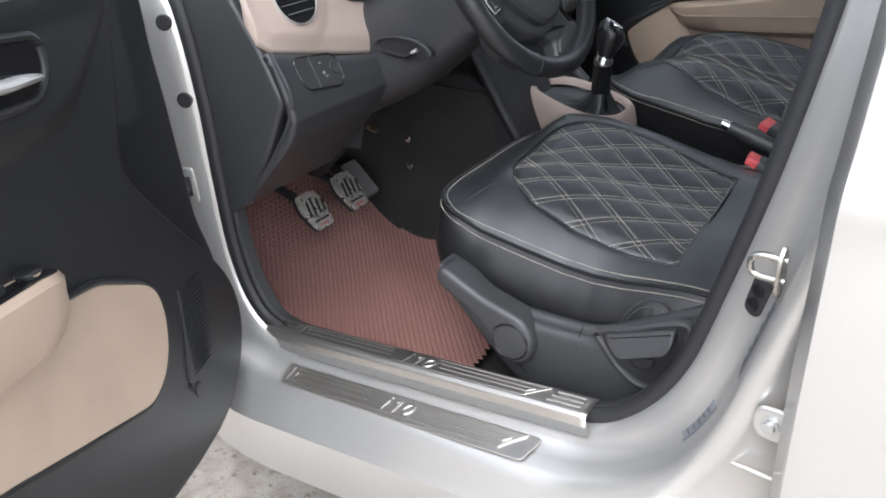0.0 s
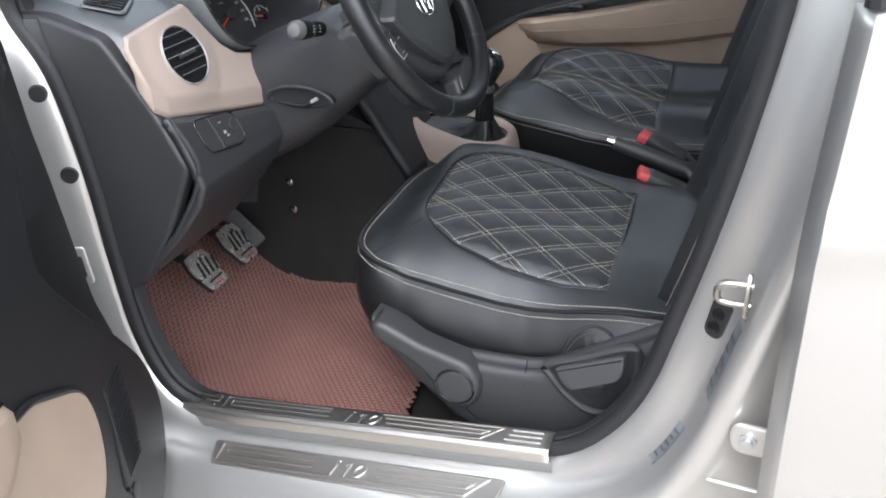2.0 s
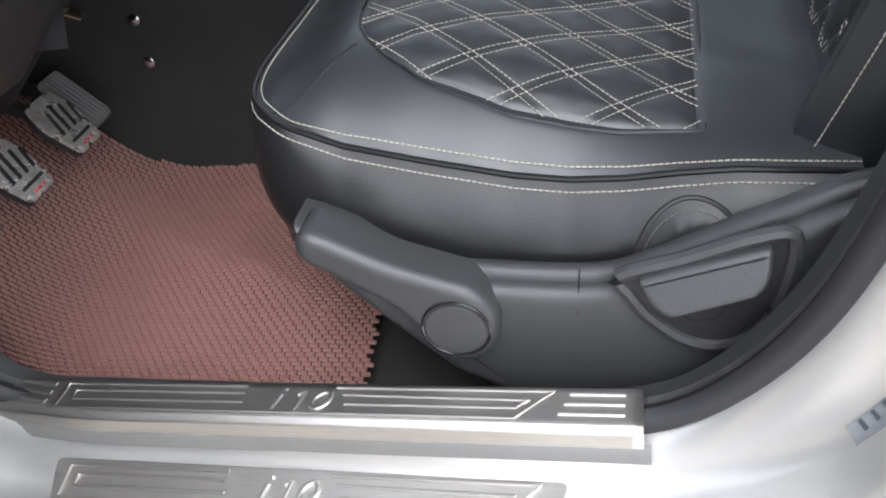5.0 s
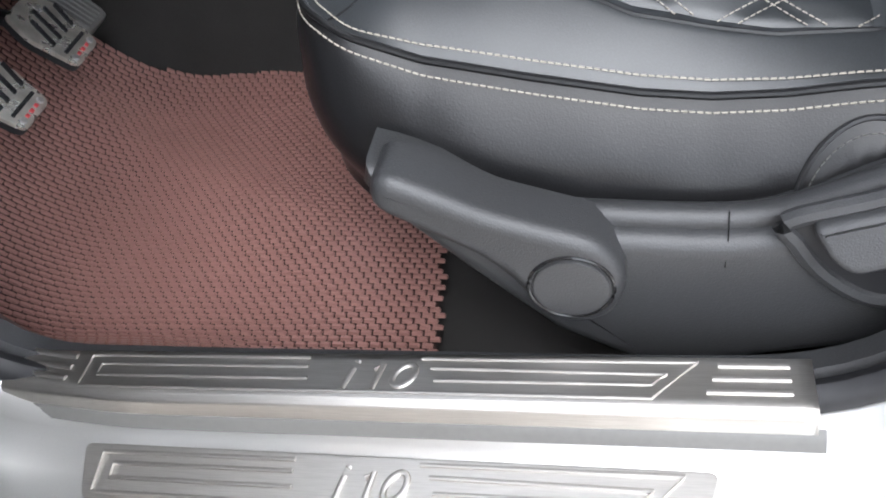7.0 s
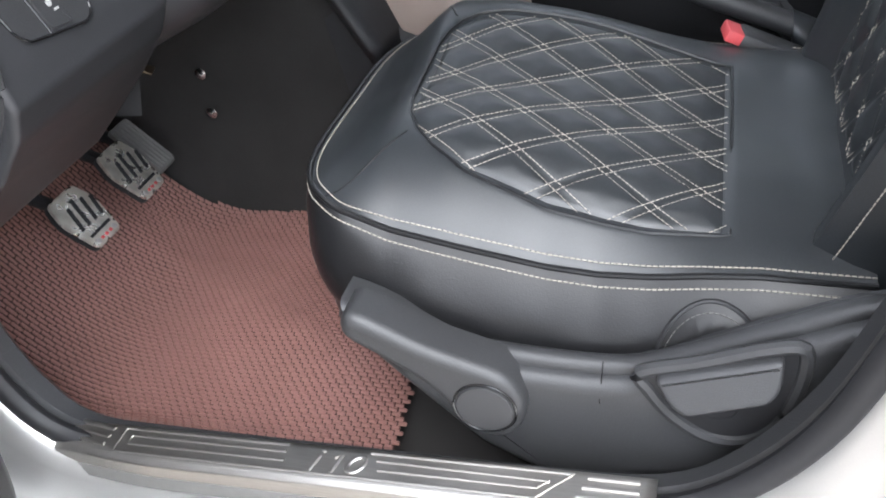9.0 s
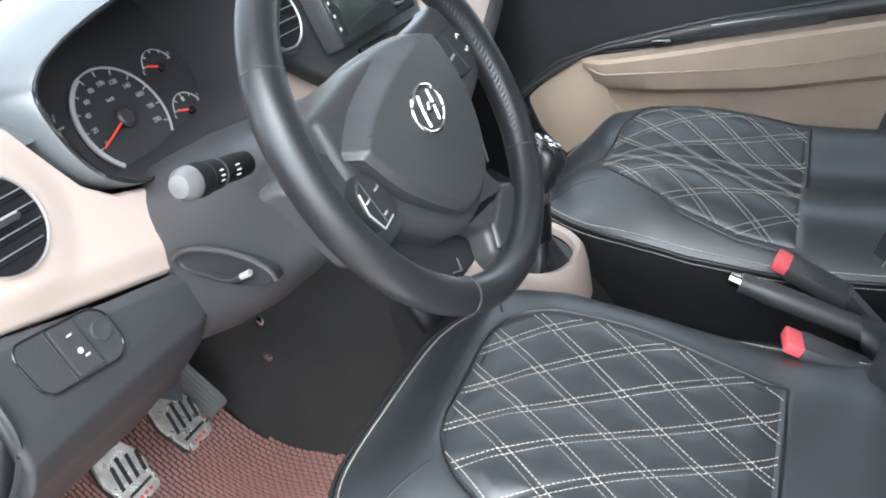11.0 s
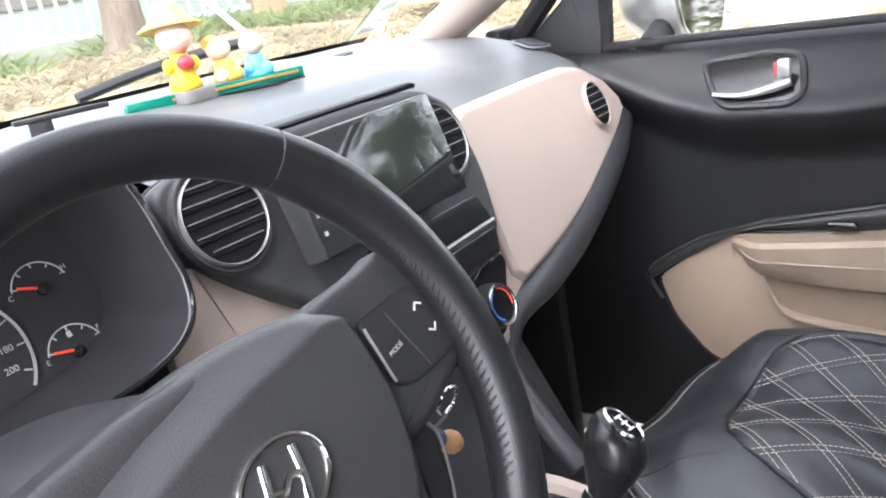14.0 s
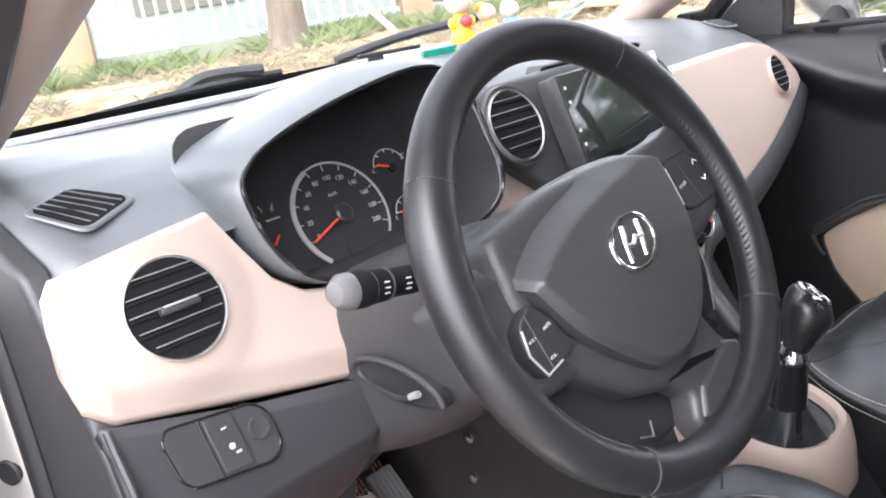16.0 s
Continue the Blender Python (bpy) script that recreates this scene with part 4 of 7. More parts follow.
# seat belt buckles
for x, y, z in ((0.283, -0.098, 0.575), (0.262, 0.075, 0.583)):
    bk = thing("seat_belt_buckle", "black seat belt buckle with red button", "belt buckle", pose(x, y, z, 0, -62, 8 if y < 0 else -8), group="belt buckles")
    part("case", box(0.022, 0.042, 0.085, 0.006, pose(0, 0, -0.050)), BLACK, bk)
    part("button", box(0.015, 0.038, 0.024, 0.003, pose(0.001, 0, -0.002)), RED, bk, "red release button")
    part("stalk", tube([(0, 0, -0.08), (-0.02, 0, -0.13), (-0.04, 0, -0.17)], 0.009, 8, flat=2.0), BLACK, bk)

# ---- dashboard ----
dash = thing("dashboard", "two-tone charcoal and beige car dashboard", "dashboard")
FN = Vector((0.94, 0, 0.33))


def fascia_x(z):
    return -0.312 + (0.99 - z) * 0.33


def on_fascia(lift=0.0):
    return lambda p: Vector((fascia_x(p.y), p.x, p.y)) + FN * (p.z + lift)


def fascia_m(y, z, lift=0.0):
    """A frame on the fascia: x across the car, y up, z out of it."""
    return frame_of(Vector((fascia_x(z), y, z)) + FN * lift, (0, 1, 0), (-0.33, 0, 0.94))


def pad_z(x):
    return table(x, [(-0.90, 1.050), (-0.80, 1.058), (-0.68, 1.062), (-0.55, 1.056), (-0.46, 1.044), (-0.40, 1.030), (-0.365, 1.018), (-0.335, 1.002), (-0.312, 0.990), (-0.300, 0.978)])


def pad_top(x, y):
    """The pad with its raised middle behind the screen."""
    crest = smooth(-0.20, -0.06, y) * (1 - smooth(0.24, 0.44, y)) * smooth(-0.78, -0.54, x) * (1 - smooth(-0.40, -0.325, x))
    return pad_z(x) + 0.024 * crest


def dash_top(u, v):
    y = -0.640 + 1.28 * v
    binnacle = smooth(-0.476, -0.452, y) * (1 - smooth(-0.128, -0.105, y))
    x = -0.90 + (0.60 - 0.135 * binnacle) * u
    side = smooth(0.605, 0.640, abs(y))
    return Vector((x - 0.02 * smooth(0.5, 0.65, abs(y)), y, pad_top(x, y) - 0.045 * side ** 2))


part("top_pad", grid(dash_top, 60, 80), PAD, dash, "charcoal soft upper pad")
part("pad_crease", tube(spline([(-0.70, -0.62, 1.060), (-0.62, -0.45, 1.061), (-0.60, -0.2, 1.062), (-0.60, 0.15, 1.062), (-0.62, 0.45, 1.061)], 40), 0.004, 6), PAD, dash)
part("core", box(0.36, 1.24, 0.26, 0.02, pose(-0.635, 0, 0.88)), BLACK, dash)
# end caps facing the doors
for s in (-1, 1):
    cap = [(-0.86, 1.04), (-0.60, 1.045), (-0.42, 1.02), (-0.338, 0.985), (-0.280, 0.875), (-0.252, 0.800), (-0.306, 0.71), (-0.378, 0.620), (-0.50, 0.56), (-0.86, 0.55)]
    if s > 0:
        cap = [(x - 0.075 * smooth(0.97, 0.90, z) * smooth(-0.6, -0.4, x), z) for x, z in cap]
    part("end_cap", slab(rounded(cap, 0.012), 0.022, 0.008, lambda p, s=s: Vector((p.x, s * (0.628 + p.z), p.y)), 4), BLACK, dash, "black dash end cap")

# beige fascia panels
def left_panel(u, v):
    y = -0.657 + 0.275 * v
    top = table(y, [(-0.657, 0.945), (-0.652, 0.970), (-0.642, 0.982), (-0.57, 0.990), (-0.502, 0.996), (-0.487, 0.965), (-0.468, 0.930), (-0.440, 0.908), (-0.400, 0.898), (-0.382, 0.894)])
    low = table(y, [(-0.657, 0.915), (-0.652, 0.885), (-0.632, 0.868), (-0.52, 0.842), (-0.410, 0.8185), (-0.382, 0.8145)])
    z = top + (low - top) * u
    edge = min((top - z), (z - low), y + 0.657, -0.382 - y)
    swell = 0.0045 * (1 - smooth(0.046, 0.078, math.hypot(y + 0.562, z - 0.932)))
    foot = 0.010 * (1 - smooth(0.0, 0.030, z - low))
    return on_fascia(0.012 + swell - foot - 0.006 * (1 - smooth(0, 0.006, edge)) ** 2)(Vector((y, z, 0)))


solid(part("left_fascia", grid(left_panel, 60, 110), BEIGE, dash, "beige fascia panel"), 0.014)
def right_panel(u, v):
    y = 0.232 + 0.408 * v
    top = table(y, [(0.232, 0.972), (0.245, 0.990), (0.262, 0.998), (0.42, 1.000), (0.520, 0.999), (0.565, 0.990), (0.608, 0.966), (0.640, 0.928)])
    low = table(y, [(0.232, 0.806), (0.250, 0.789), (0.300, 0.796), (0.355, 0.805), (0.44, 0.826), (0.529, 0.858), (0.600, 0.888), (0.640, 0.910)])
    z = top + (low - top) * u
    edge = min(top - z, z - low, y - 0.232, 0.640 - y)
    return on_fascia(0.014 - 0.010 * (1 - smooth(0, 0.012, edge)) ** 2)(Vector((y, z, 0)))


solid(part("right_fascia", grid(right_panel, 70, 100), BEIGE, dash, "beige passenger fascia panel"), 0.014)
part("centre_fascia", slab(rounded([(-0.152, 0.965), (-0.10, 0.930), (0.0, 0.905), (0.20, 0.905), (0.25, 0.88), (0.262, 0.79), (0.20, 0.745), (-0.06, 0.745), (-0.12, 0.80), (-0.20, 0.870), (-0.20, 0.905), (-0.165, 0.930)], 0.008), 0.012, 0.005, on_fascia(-0.008)), BEIGE, dash, "beige centre fascia")
part("lower_infill", slab(rounded([(-0.30, 0.880), (-0.16, 0.890), (-0.11, 0.80), (-0.30, 0.80)], 0.01), 0.006, 0.003, on_fascia(-0.010)), BEIGE, dash)

# driver's knee panel with its switch block
def knee(u, v):
    y = -0.648 + 0.250 * v
    zt = table(y, [(-0.65, 0.870), (-0.52, 0.836), (-0.40, 0.812)])
    low = [(fascia_x(zt) + 0.004, zt + 0.004), (fascia_x(zt - 0.012) + 0.009, zt - 0.004), (fascia_x(0.795) + 0.009, 0.795), (-0.236, 0.770), (-0.250, 0.742), (-0.285, 0.705), (-0.33, 0.665), (-0.38, 0.622), (-0.44, 0.60)]
    q = u * 8
    k = min(7, int(q))
    f = q - k
    x, z = low[k][0] * (1 - f) + low[k + 1][0] * f, low[k][1] * (1 - f) + low[k + 1][1] * f
    round_off = smooth(0.90, 1.0, v)
    return Vector((x - 0.030 * round_off ** 2, y, z + 0.02 * round_off * smooth(0.3, 0.6, u)))


solid(part("knee_panel", grid(knee, 48, 30), GREYGLOVE, dash, "dark grey knee panel"), 0.012)
part("knee_side", grid(lambda u, v: Vector((fascia_x(0.81 - 0.19 * u) - 0.02 - 0.12 * u - 0.20 * v, -0.400, 0.81 - 0.17 * u)), 8, 4), BLACK, dash)
part("side_bead", tube(spline([(-0.262, -0.645, 0.872), (-0.238, -0.646, 0.795), (-0.30, -0.646, 0.705), (-0.378, -0.646, 0.622)], 40), 0.0035, 8), BLACK, dash)
sw = rounded([(-0.606, 0.852), (-0.532, 0.842), (-0.520, 0.832), (-0.518, 0.802), (-0.530, 0.793), (-0.600, 0.803), (-0.608, 0.812), (-0.612, 0.842)], 0.008)
part("switch_block", slab(sw, 0.003, 0.0015, on_fascia(0.009)), BLACK, dash, "black switch block")
part("block_edge", tube([on_fascia(0.0115)(Vector((p.x, p.y, 0))) for p in sw], 0.0013, 6, True), GLOSS, dash)
part("switch_gap", tube([on_fascia(0.0125)(Vector((-0.580, 0.848, 0))), on_fascia(0.0125)(Vector((-0.576, 0.800, 0)))], 0.0009, 5), GLOSS, dash)
part("switch_button", slab(rounded([(-0.577, 0.846), (-0.551, 0.842), (-0.547, 0.799), (-0.573, 0.802)], 0.003), 0.003, 0.0012, on_fascia(0.011)), BLACK, dash)
WHITE = material("white_print", (0.75, 0.75, 0.73), 0.5)
part("button_icon", merge(moved(turned([(0.0028, 0), (0.0028, 0.0006), (0.001, 0.0006)], 12), fascia_m(-0.561, 0.819, 0.0145)), moved(box(0.005, 0.002, 0.0008, 0), fascia_m(-0.557, 0.813, 0.0145)), moved(box(0.005, 0.0015, 0.0008, 0), fascia_m(-0.562, 0.834, 0.0145))), PRINT, dash, "white button icon")
part("round_switch", turned([(0.010, 0), (0.009, 0.003), (0.004, 0.002)], 20, fascia_m(-0.533, 0.822, 0.0115)), BLACK, dash)


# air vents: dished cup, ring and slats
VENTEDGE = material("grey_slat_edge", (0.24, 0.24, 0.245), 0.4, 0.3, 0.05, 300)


def air_vent(y, z, r, lift, sx=1.0, knob=False, ring=SATIN, deep=0.03):
    m = fascia_m(y, z, lift) @ Matrix.Diagonal((sx, 1, 1, 1))
    # cups are shallow: the shade of their depth is put into the colour
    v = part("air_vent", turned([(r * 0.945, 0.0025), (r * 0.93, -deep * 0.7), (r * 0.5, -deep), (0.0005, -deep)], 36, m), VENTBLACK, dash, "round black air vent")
    part("ring", turned([(r, -0.004), (r, 0.0025), (r * 0.985, 0.0042), (r * 0.968, 0.003), (r * 0.960, -0.004)], 44, m), ring, v, "satin silver ring")
    for k in range(5):
        h = r * (-0.64 + 0.32 * k)
        w = 2 * math.sqrt(max(0, (r * 0.93) ** 2 - h * h))
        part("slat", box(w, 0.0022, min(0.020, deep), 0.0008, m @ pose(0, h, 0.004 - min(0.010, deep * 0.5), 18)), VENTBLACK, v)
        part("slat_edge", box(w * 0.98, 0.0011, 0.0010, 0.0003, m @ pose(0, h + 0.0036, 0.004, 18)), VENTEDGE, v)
    for k in range(3 if deep > 0.02 else 0):
        part("vane", box(0.0016, r * 1.5, 0.006, 0.0005, m @ pose(r * 0.35 * (k - 1), 0, -0.019)), RUBBER, v)
    if knob:
        part("slider", box(0.036, 0.007, 0.010, 0.003, m @ pose(0.002, 0.0, 0.004)), BLACK, v)
        part("slider_edge", box(0.030, 0.002, 0.002, 0.0008, m @ pose(0.002, 0.003, 0.009)), SATIN, v)
    return v


air_vent(-0.562, 0.932, 0.043, 0.0165, 1.0, True, SATIN, 0.0038)
air_vent(-0.114, 0.983, 0.042, 0.0265, deep=0.0038)
air_vent(0.186, 0.972, 0.042, 0.0265, deep=0.0038)
air_vent(0.554, 0.934, 0.033, 0.0175, 0.78, ring=BEIGE, deep=0.0038)

# windscreen side vents
for s in (-1, 1):
    if s < 0:
        quad = [Vector(q) for q in ((-0.382, -0.622), (-0.408, -0.568), (-0.360, -0.530), (-0.336, -0.590))]
    else:
        quad = [Vector(q) for q in ((-0.425, 0.585), (-0.412, 0.628), (-0.368, 0.618), (-0.380, 0.572))]
    mid = sum(quad, Vector((0, 0))) / 4

    def lie(p, mid=mid):
        return Vector((mid.x + p.x, mid.y + p.y, pad_z(mid.x + p.x) + p.z - 0.0005))

    o = rounded([q - mid for q in quad], 0.012)
    sv = part("side_vent", slab(o, 0.0025, 0.0015, lie), PAD, dash, "charcoal windscreen side vent")
    # flush plate, the opening's shade put into its near-black colour
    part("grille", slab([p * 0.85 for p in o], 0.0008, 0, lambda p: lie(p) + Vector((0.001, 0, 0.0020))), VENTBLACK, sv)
    a, b, c, d = [(q - mid) * 0.80 for q in quad]
    for k in range(5):
        t = 0.12 + 0.19 * k
        p0, p1 = a.lerp(b, t), d.lerp(c, t)
        part("slat", tube([lie(Vector((*p0, 0.0030))), lie(Vector((*p1, 0.0030)))], 0.0011, 6), GREYGLOVE, sv)

# instrument hood and cluster
hood_o = spline([(-0.474, 1.010, 0), (-0.458, 1.030, 0), (-0.428, 1.044, 0), (-0.347, 1.066, 0), (-0.262, 1.080, 0), (-0.215, 1.070, 0), (-0.197, 1.040, 0), (-0.190, 0.995, 0), (-0.187, 0.966, 0), (-0.198, 0.938, 0), (-0.232, 0.920, 0), (-0.295, 0.909, 0), (-0.365, 0.905, 0), (-0.412, 0.910, 0), (-0.448, 0.930, 0), (-0.468, 0.965, 0)], 90, True)


def hood_ring(x, k, dz=0.0, ex=0.0):
    c = Vector((-0.325, 0.975))
    out = []
    for p in hood_o:
        g = 1 + (k - 1) * (1 - 0.85 * smooth(-0.30, -0.20, p.x) * smooth(1.02, 0.95, p.y)) if k > 1 else k
        y, z = c.x + (p.x - c.x) * g, c.y + (p.y - c.y) * g + dz
        top = smooth(0.96, 1.07, p.y)
        proud = 0.025 + 0.030 * smooth(-0.42, -0.19, p.x)
        out.append(Vector((x + proud * smooth(-0.56, -0.36, x) - (p.y - 0.98) * 0.25 + ex * (0.4 + 0.6 * top), y, z)))
    return out


part("cluster_hood", loft([hood_ring(-0.60, 1.10, -0.050), hood_ring(-0.50, 1.115, -0.022), hood_ring(-0.40, 1.105, -0.004), hood_ring(-0.36, 1.085, 0.0), hood_ring(-0.328, 1.055, 0.0), hood_ring(-0.313, 1.026, 0.0), hood_ring(-0.308, 1.0, 0.0), hood_ring(-0.311, 0.975, 0.0)], True, False), PAD, dash, "charcoal instrument hood", 70)
part("hood_lining", loft([hood_ring(-0.3105, 0.9752, 0.0), hood_ring(-0.335, 0.955, -0.002), hood_ring(-0.38, 0.94, -0.004), hood_ring(-0.43, 0.93, -0.006)], True, False), DIAL, dash, "dark matt hood lining")
part("hood_bead", tube(hood_ring(-0.3065, 0.985), 0.0022, 6, True), GLOSS, dash)
CM = frame_of((-0.352, -0.333, 0.948), (0, 1, 0), (-0.43, 0, 0.90))
gauge = thing("instrument_cluster", "black instrument cluster with red needles", "instrument cluster", CM)
part("face", slab(rounded([(-0.14, 0.125), (0.17, 0.125), (0.20, -0.03), (0.16, -0.085), (-0.09, -0.085), (-0.14, -0.03)], 0.04), 0.002, 0, pose(0, 0, -0.004)), DIAL, gauge)
NEEDLE = material("red_needle", (0.85, 0.06, 0.03), 0.4)


def arc_band(cx, cy, r0, r1, a0, a1, z, n=40, h=0.002):
    bm = bmesh.new()
    rows = []
    for k in range(n + 1):
        a = radians(a0 + (a1 - a0) * k / n)
        c, s_ = math.cos(a), math.sin(a)
        rows.append([bm.verts.new((cx + r * c, cy + r * s_, zz)) for r, zz in ((r0, z), (r0, z + h), (r1, z + h), (r1, z))])
    for a, b in zip(rows, rows[1:]):
        for j in range(4):
            bm.faces.new((a[j], a[(j + 1) % 4], b[(j + 1) % 4], b[j]))
    return bm


def writing(name, body_text, size, m, mat, parent, label=""):
    cu = bpy.data.curves.new(name, "FONT")
    cu.body, cu.size, cu.align_x, cu.align_y, cu.extrude = body_text, size, "CENTER", "CENTER", 0.0002
    cu.materials.append(mat)
    ob = new(name, cu)
    ob.parent, ob.matrix_basis = parent, m
    return tagged(ob, label)


SX, SY, SR = 0.006, -0.004, 0.057
part("speedometer_bezel", arc_band(SX, SY, SR * 0.955, SR * 1.04, 112, 228, 0.0, 50, 0.003), SATIN, gauge, "silver speedometer ring")
part("speedometer_line", arc_band(SX, SY, SR * 0.99, SR * 1.025, -36, 112, 0.0, 50, 0.002), SATIN, gauge)
for k in range(11):
    a = radians(200 - 22.4 * k)
    part("tick", box(0.006, 0.0012, 0.0008, 0, pose(SX + SR * 0.92 * math.cos(a), SY + SR * 0.92 * math.sin(a), 0.001, 0, 0, math.degrees(a))), PRINT, gauge)
    writing("dial_number", str(20 * k), 0.0074, pose(SX + SR * 0.72 * math.cos(a), SY + SR * 0.72 * math.sin(a), 0.001), PRINT, gauge)
writing("unit", "km/h", 0.0055, pose(SX, SY + SR * 0.40, 0.001), PRINT, gauge)
part("speed_needle", merge(box(0.046, 0.0022, 0.0016, 0.0005, pose(SX - 0.0256, SY - 0.0098, 0.004, 0, 0, 21)), ), NEEDLE, gauge, "red needle")
part("needle_hub", turned([(0.0105, 0.001), (0.0105, 0.006), (0.008, 0.008), (0.001, 0.008)], 24, pose(SX, SY, 0)), DIAL, gauge)
part("display", box(0.045, 0.022, 0.001, 0, pose(SX + 0.012, SY - 0.038, -0.001)), DIAL, gauge)
for gx, gy, na in ((0.094, -0.030, 165), (0.094, 0.026, 160)):
    part("small_gauge_line", arc_band(gx, gy, 0.0225, 0.0235, 15, 165, 0.0, 20, 0.001), PRINT, gauge)
    for a in (20, 55, 90, 125, 160):
        part("tick", box(0.004, 0.001, 0.0008, 0, pose(gx + 0.021 * math.cos(radians(a)), gy + 0.021 * math.sin(radians(a)), 0.001, 0, 0, a)), PRINT, gauge)
    part("small_needle", box(0.020, 0.0022, 0.0014, 0.0005, pose(gx - 0.009, gy + 0.004, 0.003, 0, 0, na)), NEEDLE, gauge, "red needle")
    part("small_hub", turned([(0.005, 0.001), (0.005, 0.004), (0.001, 0.005)], 14, pose(gx, gy, 0)), GLOSS, gauge)
writing("gauge_letter", "E", 0.006, pose(0.069, -0.028, 0.001), PRINT, gauge)
writing("gauge_letter", "F", 0.006, pose(0.117, -0.018, 0.001), PRINT, gauge)
writing("gauge_letter", "C", 0.006, pose(0.069, 0.028, 0.001), PRINT, gauge)
writing("gauge_letter", "H", 0.006, pose(0.117, 0.037, 0.001), PRINT, gauge)
part("pump_icon", box(0.004, 0.005, 0.001, 0.0005, pose(0.094, -0.014, 0.001)), PRINT, gauge)
TX, TY, TR = -0.076, 0.002, 0.027
for k, d in enumerate("5678"):
    a = radians(165 - 32 * k)
    writing("dial_number", d, 0.0062, pose(TX + TR * 0.78 * math.cos(a), TY + TR * 0.85 * math.sin(a), 0.001), PRINT, gauge)
    part("tick", box(0.004, 0.001, 0.0008, 0, pose(TX + TR * math.cos(a), TY + TR * math.sin(a), 0.001, 0, 0, math.degrees(a))), PRINT, gauge)
part("rev_needle", box(0.020, 0.0022, 0.0014, 0.0005, pose(TX - 0.006, TY - 0.012, 0.003, 0, 0, 42)), NEEDLE, gauge, "red needle")
part("print_bar", box(0.016, 0.002, 0.0008, 0, pose(TX + 0.004, TY + 0.012, 0.001)), PRINT, gauge)

# centre stack
stack_o = rounded([(-0.168, 1.020), (-0.12, 1.034), (0.10, 1.036), (0.20, 1.030), (0.240, 1.005), (0.246, 0.93), (0.232, 0.862), (0.190, 0.832), (0.02, 0.832), (-0.03, 0.862), (-0.085, 0.900), (-0.125, 0.932), (-0.158, 0.966)], 0.016)
part("centre_panel", slab(stack_o, 0.022, 0.008, on_fascia(0.0), 4), BLACK, dash, "black centre panel")
part("panel_bead", tube([on_fascia(0.002)(Vector((p.x, p.y, 0))) for p in stack_o], 0.0018, 6, True), BLACK, dash)
part("brow", slab(rounded([(-0.03, 1.037), (0.20, 1.037), (0.192, 1.046), (-0.022, 1.046)], 0.004), 0.022, 0.004, lambda p: Vector((-0.345 + p.z + 0.014, p.x, p.y))), BLACK, dash)
for vy in (-0.114, 0.186):
    part("vent_collar", turned([(0.049, 0.0), (0.047, 0.006), (0.044, 0.005), (0.043, 0.0)], 44, fascia_m(vy, 0.983 if vy < 0 else 0.972, 0.0215)), BLACK, dash, "dark vent collar")
SCR = frame_of((-0.250, 0.050, 0.986), (0, 1, 0), (-0.30, 0, 0.954))
scr = thing("touch_screen", "black touch screen reflecting trees and sky", "screen", SCR)
part("housing", box(0.216, 0.108, 0.030, 0.004, pose(0, 0, -0.015)), BLACK, scr)
MIRRORY = material("dark_screen_glass", (0.022, 0.025, 0.024), 0.05, 0, 0.0, 50, spec=1.0)
part("glass", box(0.212, 0.104, 0.002, 0.0008, pose(0, 0, 0.0005)), MIRRORY, scr, "glossy dark glass")
for k in range(5):
    part("key_icon", box(0.004, 0.004, 0.0006, 0, pose(-0.099, 0.036 - 0.017 * k, 0.0018)), PRINT, scr)
part("lower_bezel", slab(rounded([(0.02, 0.905), (0.205, 0.905), (0.215, 0.875), (0.03, 0.870)], 0.006), 0.006, 0.002, on_fascia(0.021)), GLOSS, dash)
part("bezel_line", tube([on_fascia(0.027)(Vector((0.03, 0.868, 0))), on_fascia(0.027)(Vector((0.216, 0.873, 0)))], 0.002, 6), SATIN, dash)
part("shelf_lip", slab(rounded([(0.03, 0.862), (0.215, 0.866), (0.205, 0.838), (0.04, 0.836)], 0.006), 0.006, 0.002, on_fascia(0.021)), GLOSS, dash)
# heater controls
part("heater_panel", slab(rounded([(-0.03, 0.828), (0.175, 0.836), (0.216, 0.838), (0.222, 0.826), (0.196, 0.790), (0.180, 0.765), (-0.01, 0.765)], 0.014), 0.010, 0.003, on_fascia(0.006)), GLOSS, dash, "gloss black heater panel")
BLUE = material("blue_print", (0.02, 0.15, 0.65), 0.4)
tear = [(0.155 + 0.033 * math.cos(a), 0.794 + 0.033 * math.sin(a)) for a in [radians(110 + 10 * k) for k in range(23)]] + [(0.192, 0.815), (0.191, 0.834), (0.182, 0.840), (0.166, 0.834)]
part("dial_bezel", slab([Vector(p) for p in tear], 0.006, 0.002, on_fascia(0.0125), 3), GLOSS, dash, "gloss black teardrop bezel")
for k, y in enumerate((0.025, 0.090, 0.155)):
    hm = fascia_m(y, 0.794, 0.017)
    dial = part("heater_dial", turned([(0.026, 0), (0.026, 0.010), (0.024, 0.016), (0.023, 0.022), (0.020, 0.022), (0.019, 0.020), (0.001, 0.020)], 40, hm), RUBBER, dash, "black rotary heater dial")
    part("dial_ring", turned([(0.0232, 0.018), (0.0232, 0.0225), (0.0205, 0.0228), (0.020, 0.0205)], 40, hm), CHROME, dial)
    if k == 2:
        part("hot_mark", moved(arc_band(0, 0, 0.0165, 0.0185, -20, 85, 0.0202, 20, 0.0006), hm), NEEDLE, dial)
        part("cold_mark", moved(arc_band(0, 0, 0.0165, 0.0185, 110, 250, 0.0202, 20, 0.0006), hm), BLUE, dial)
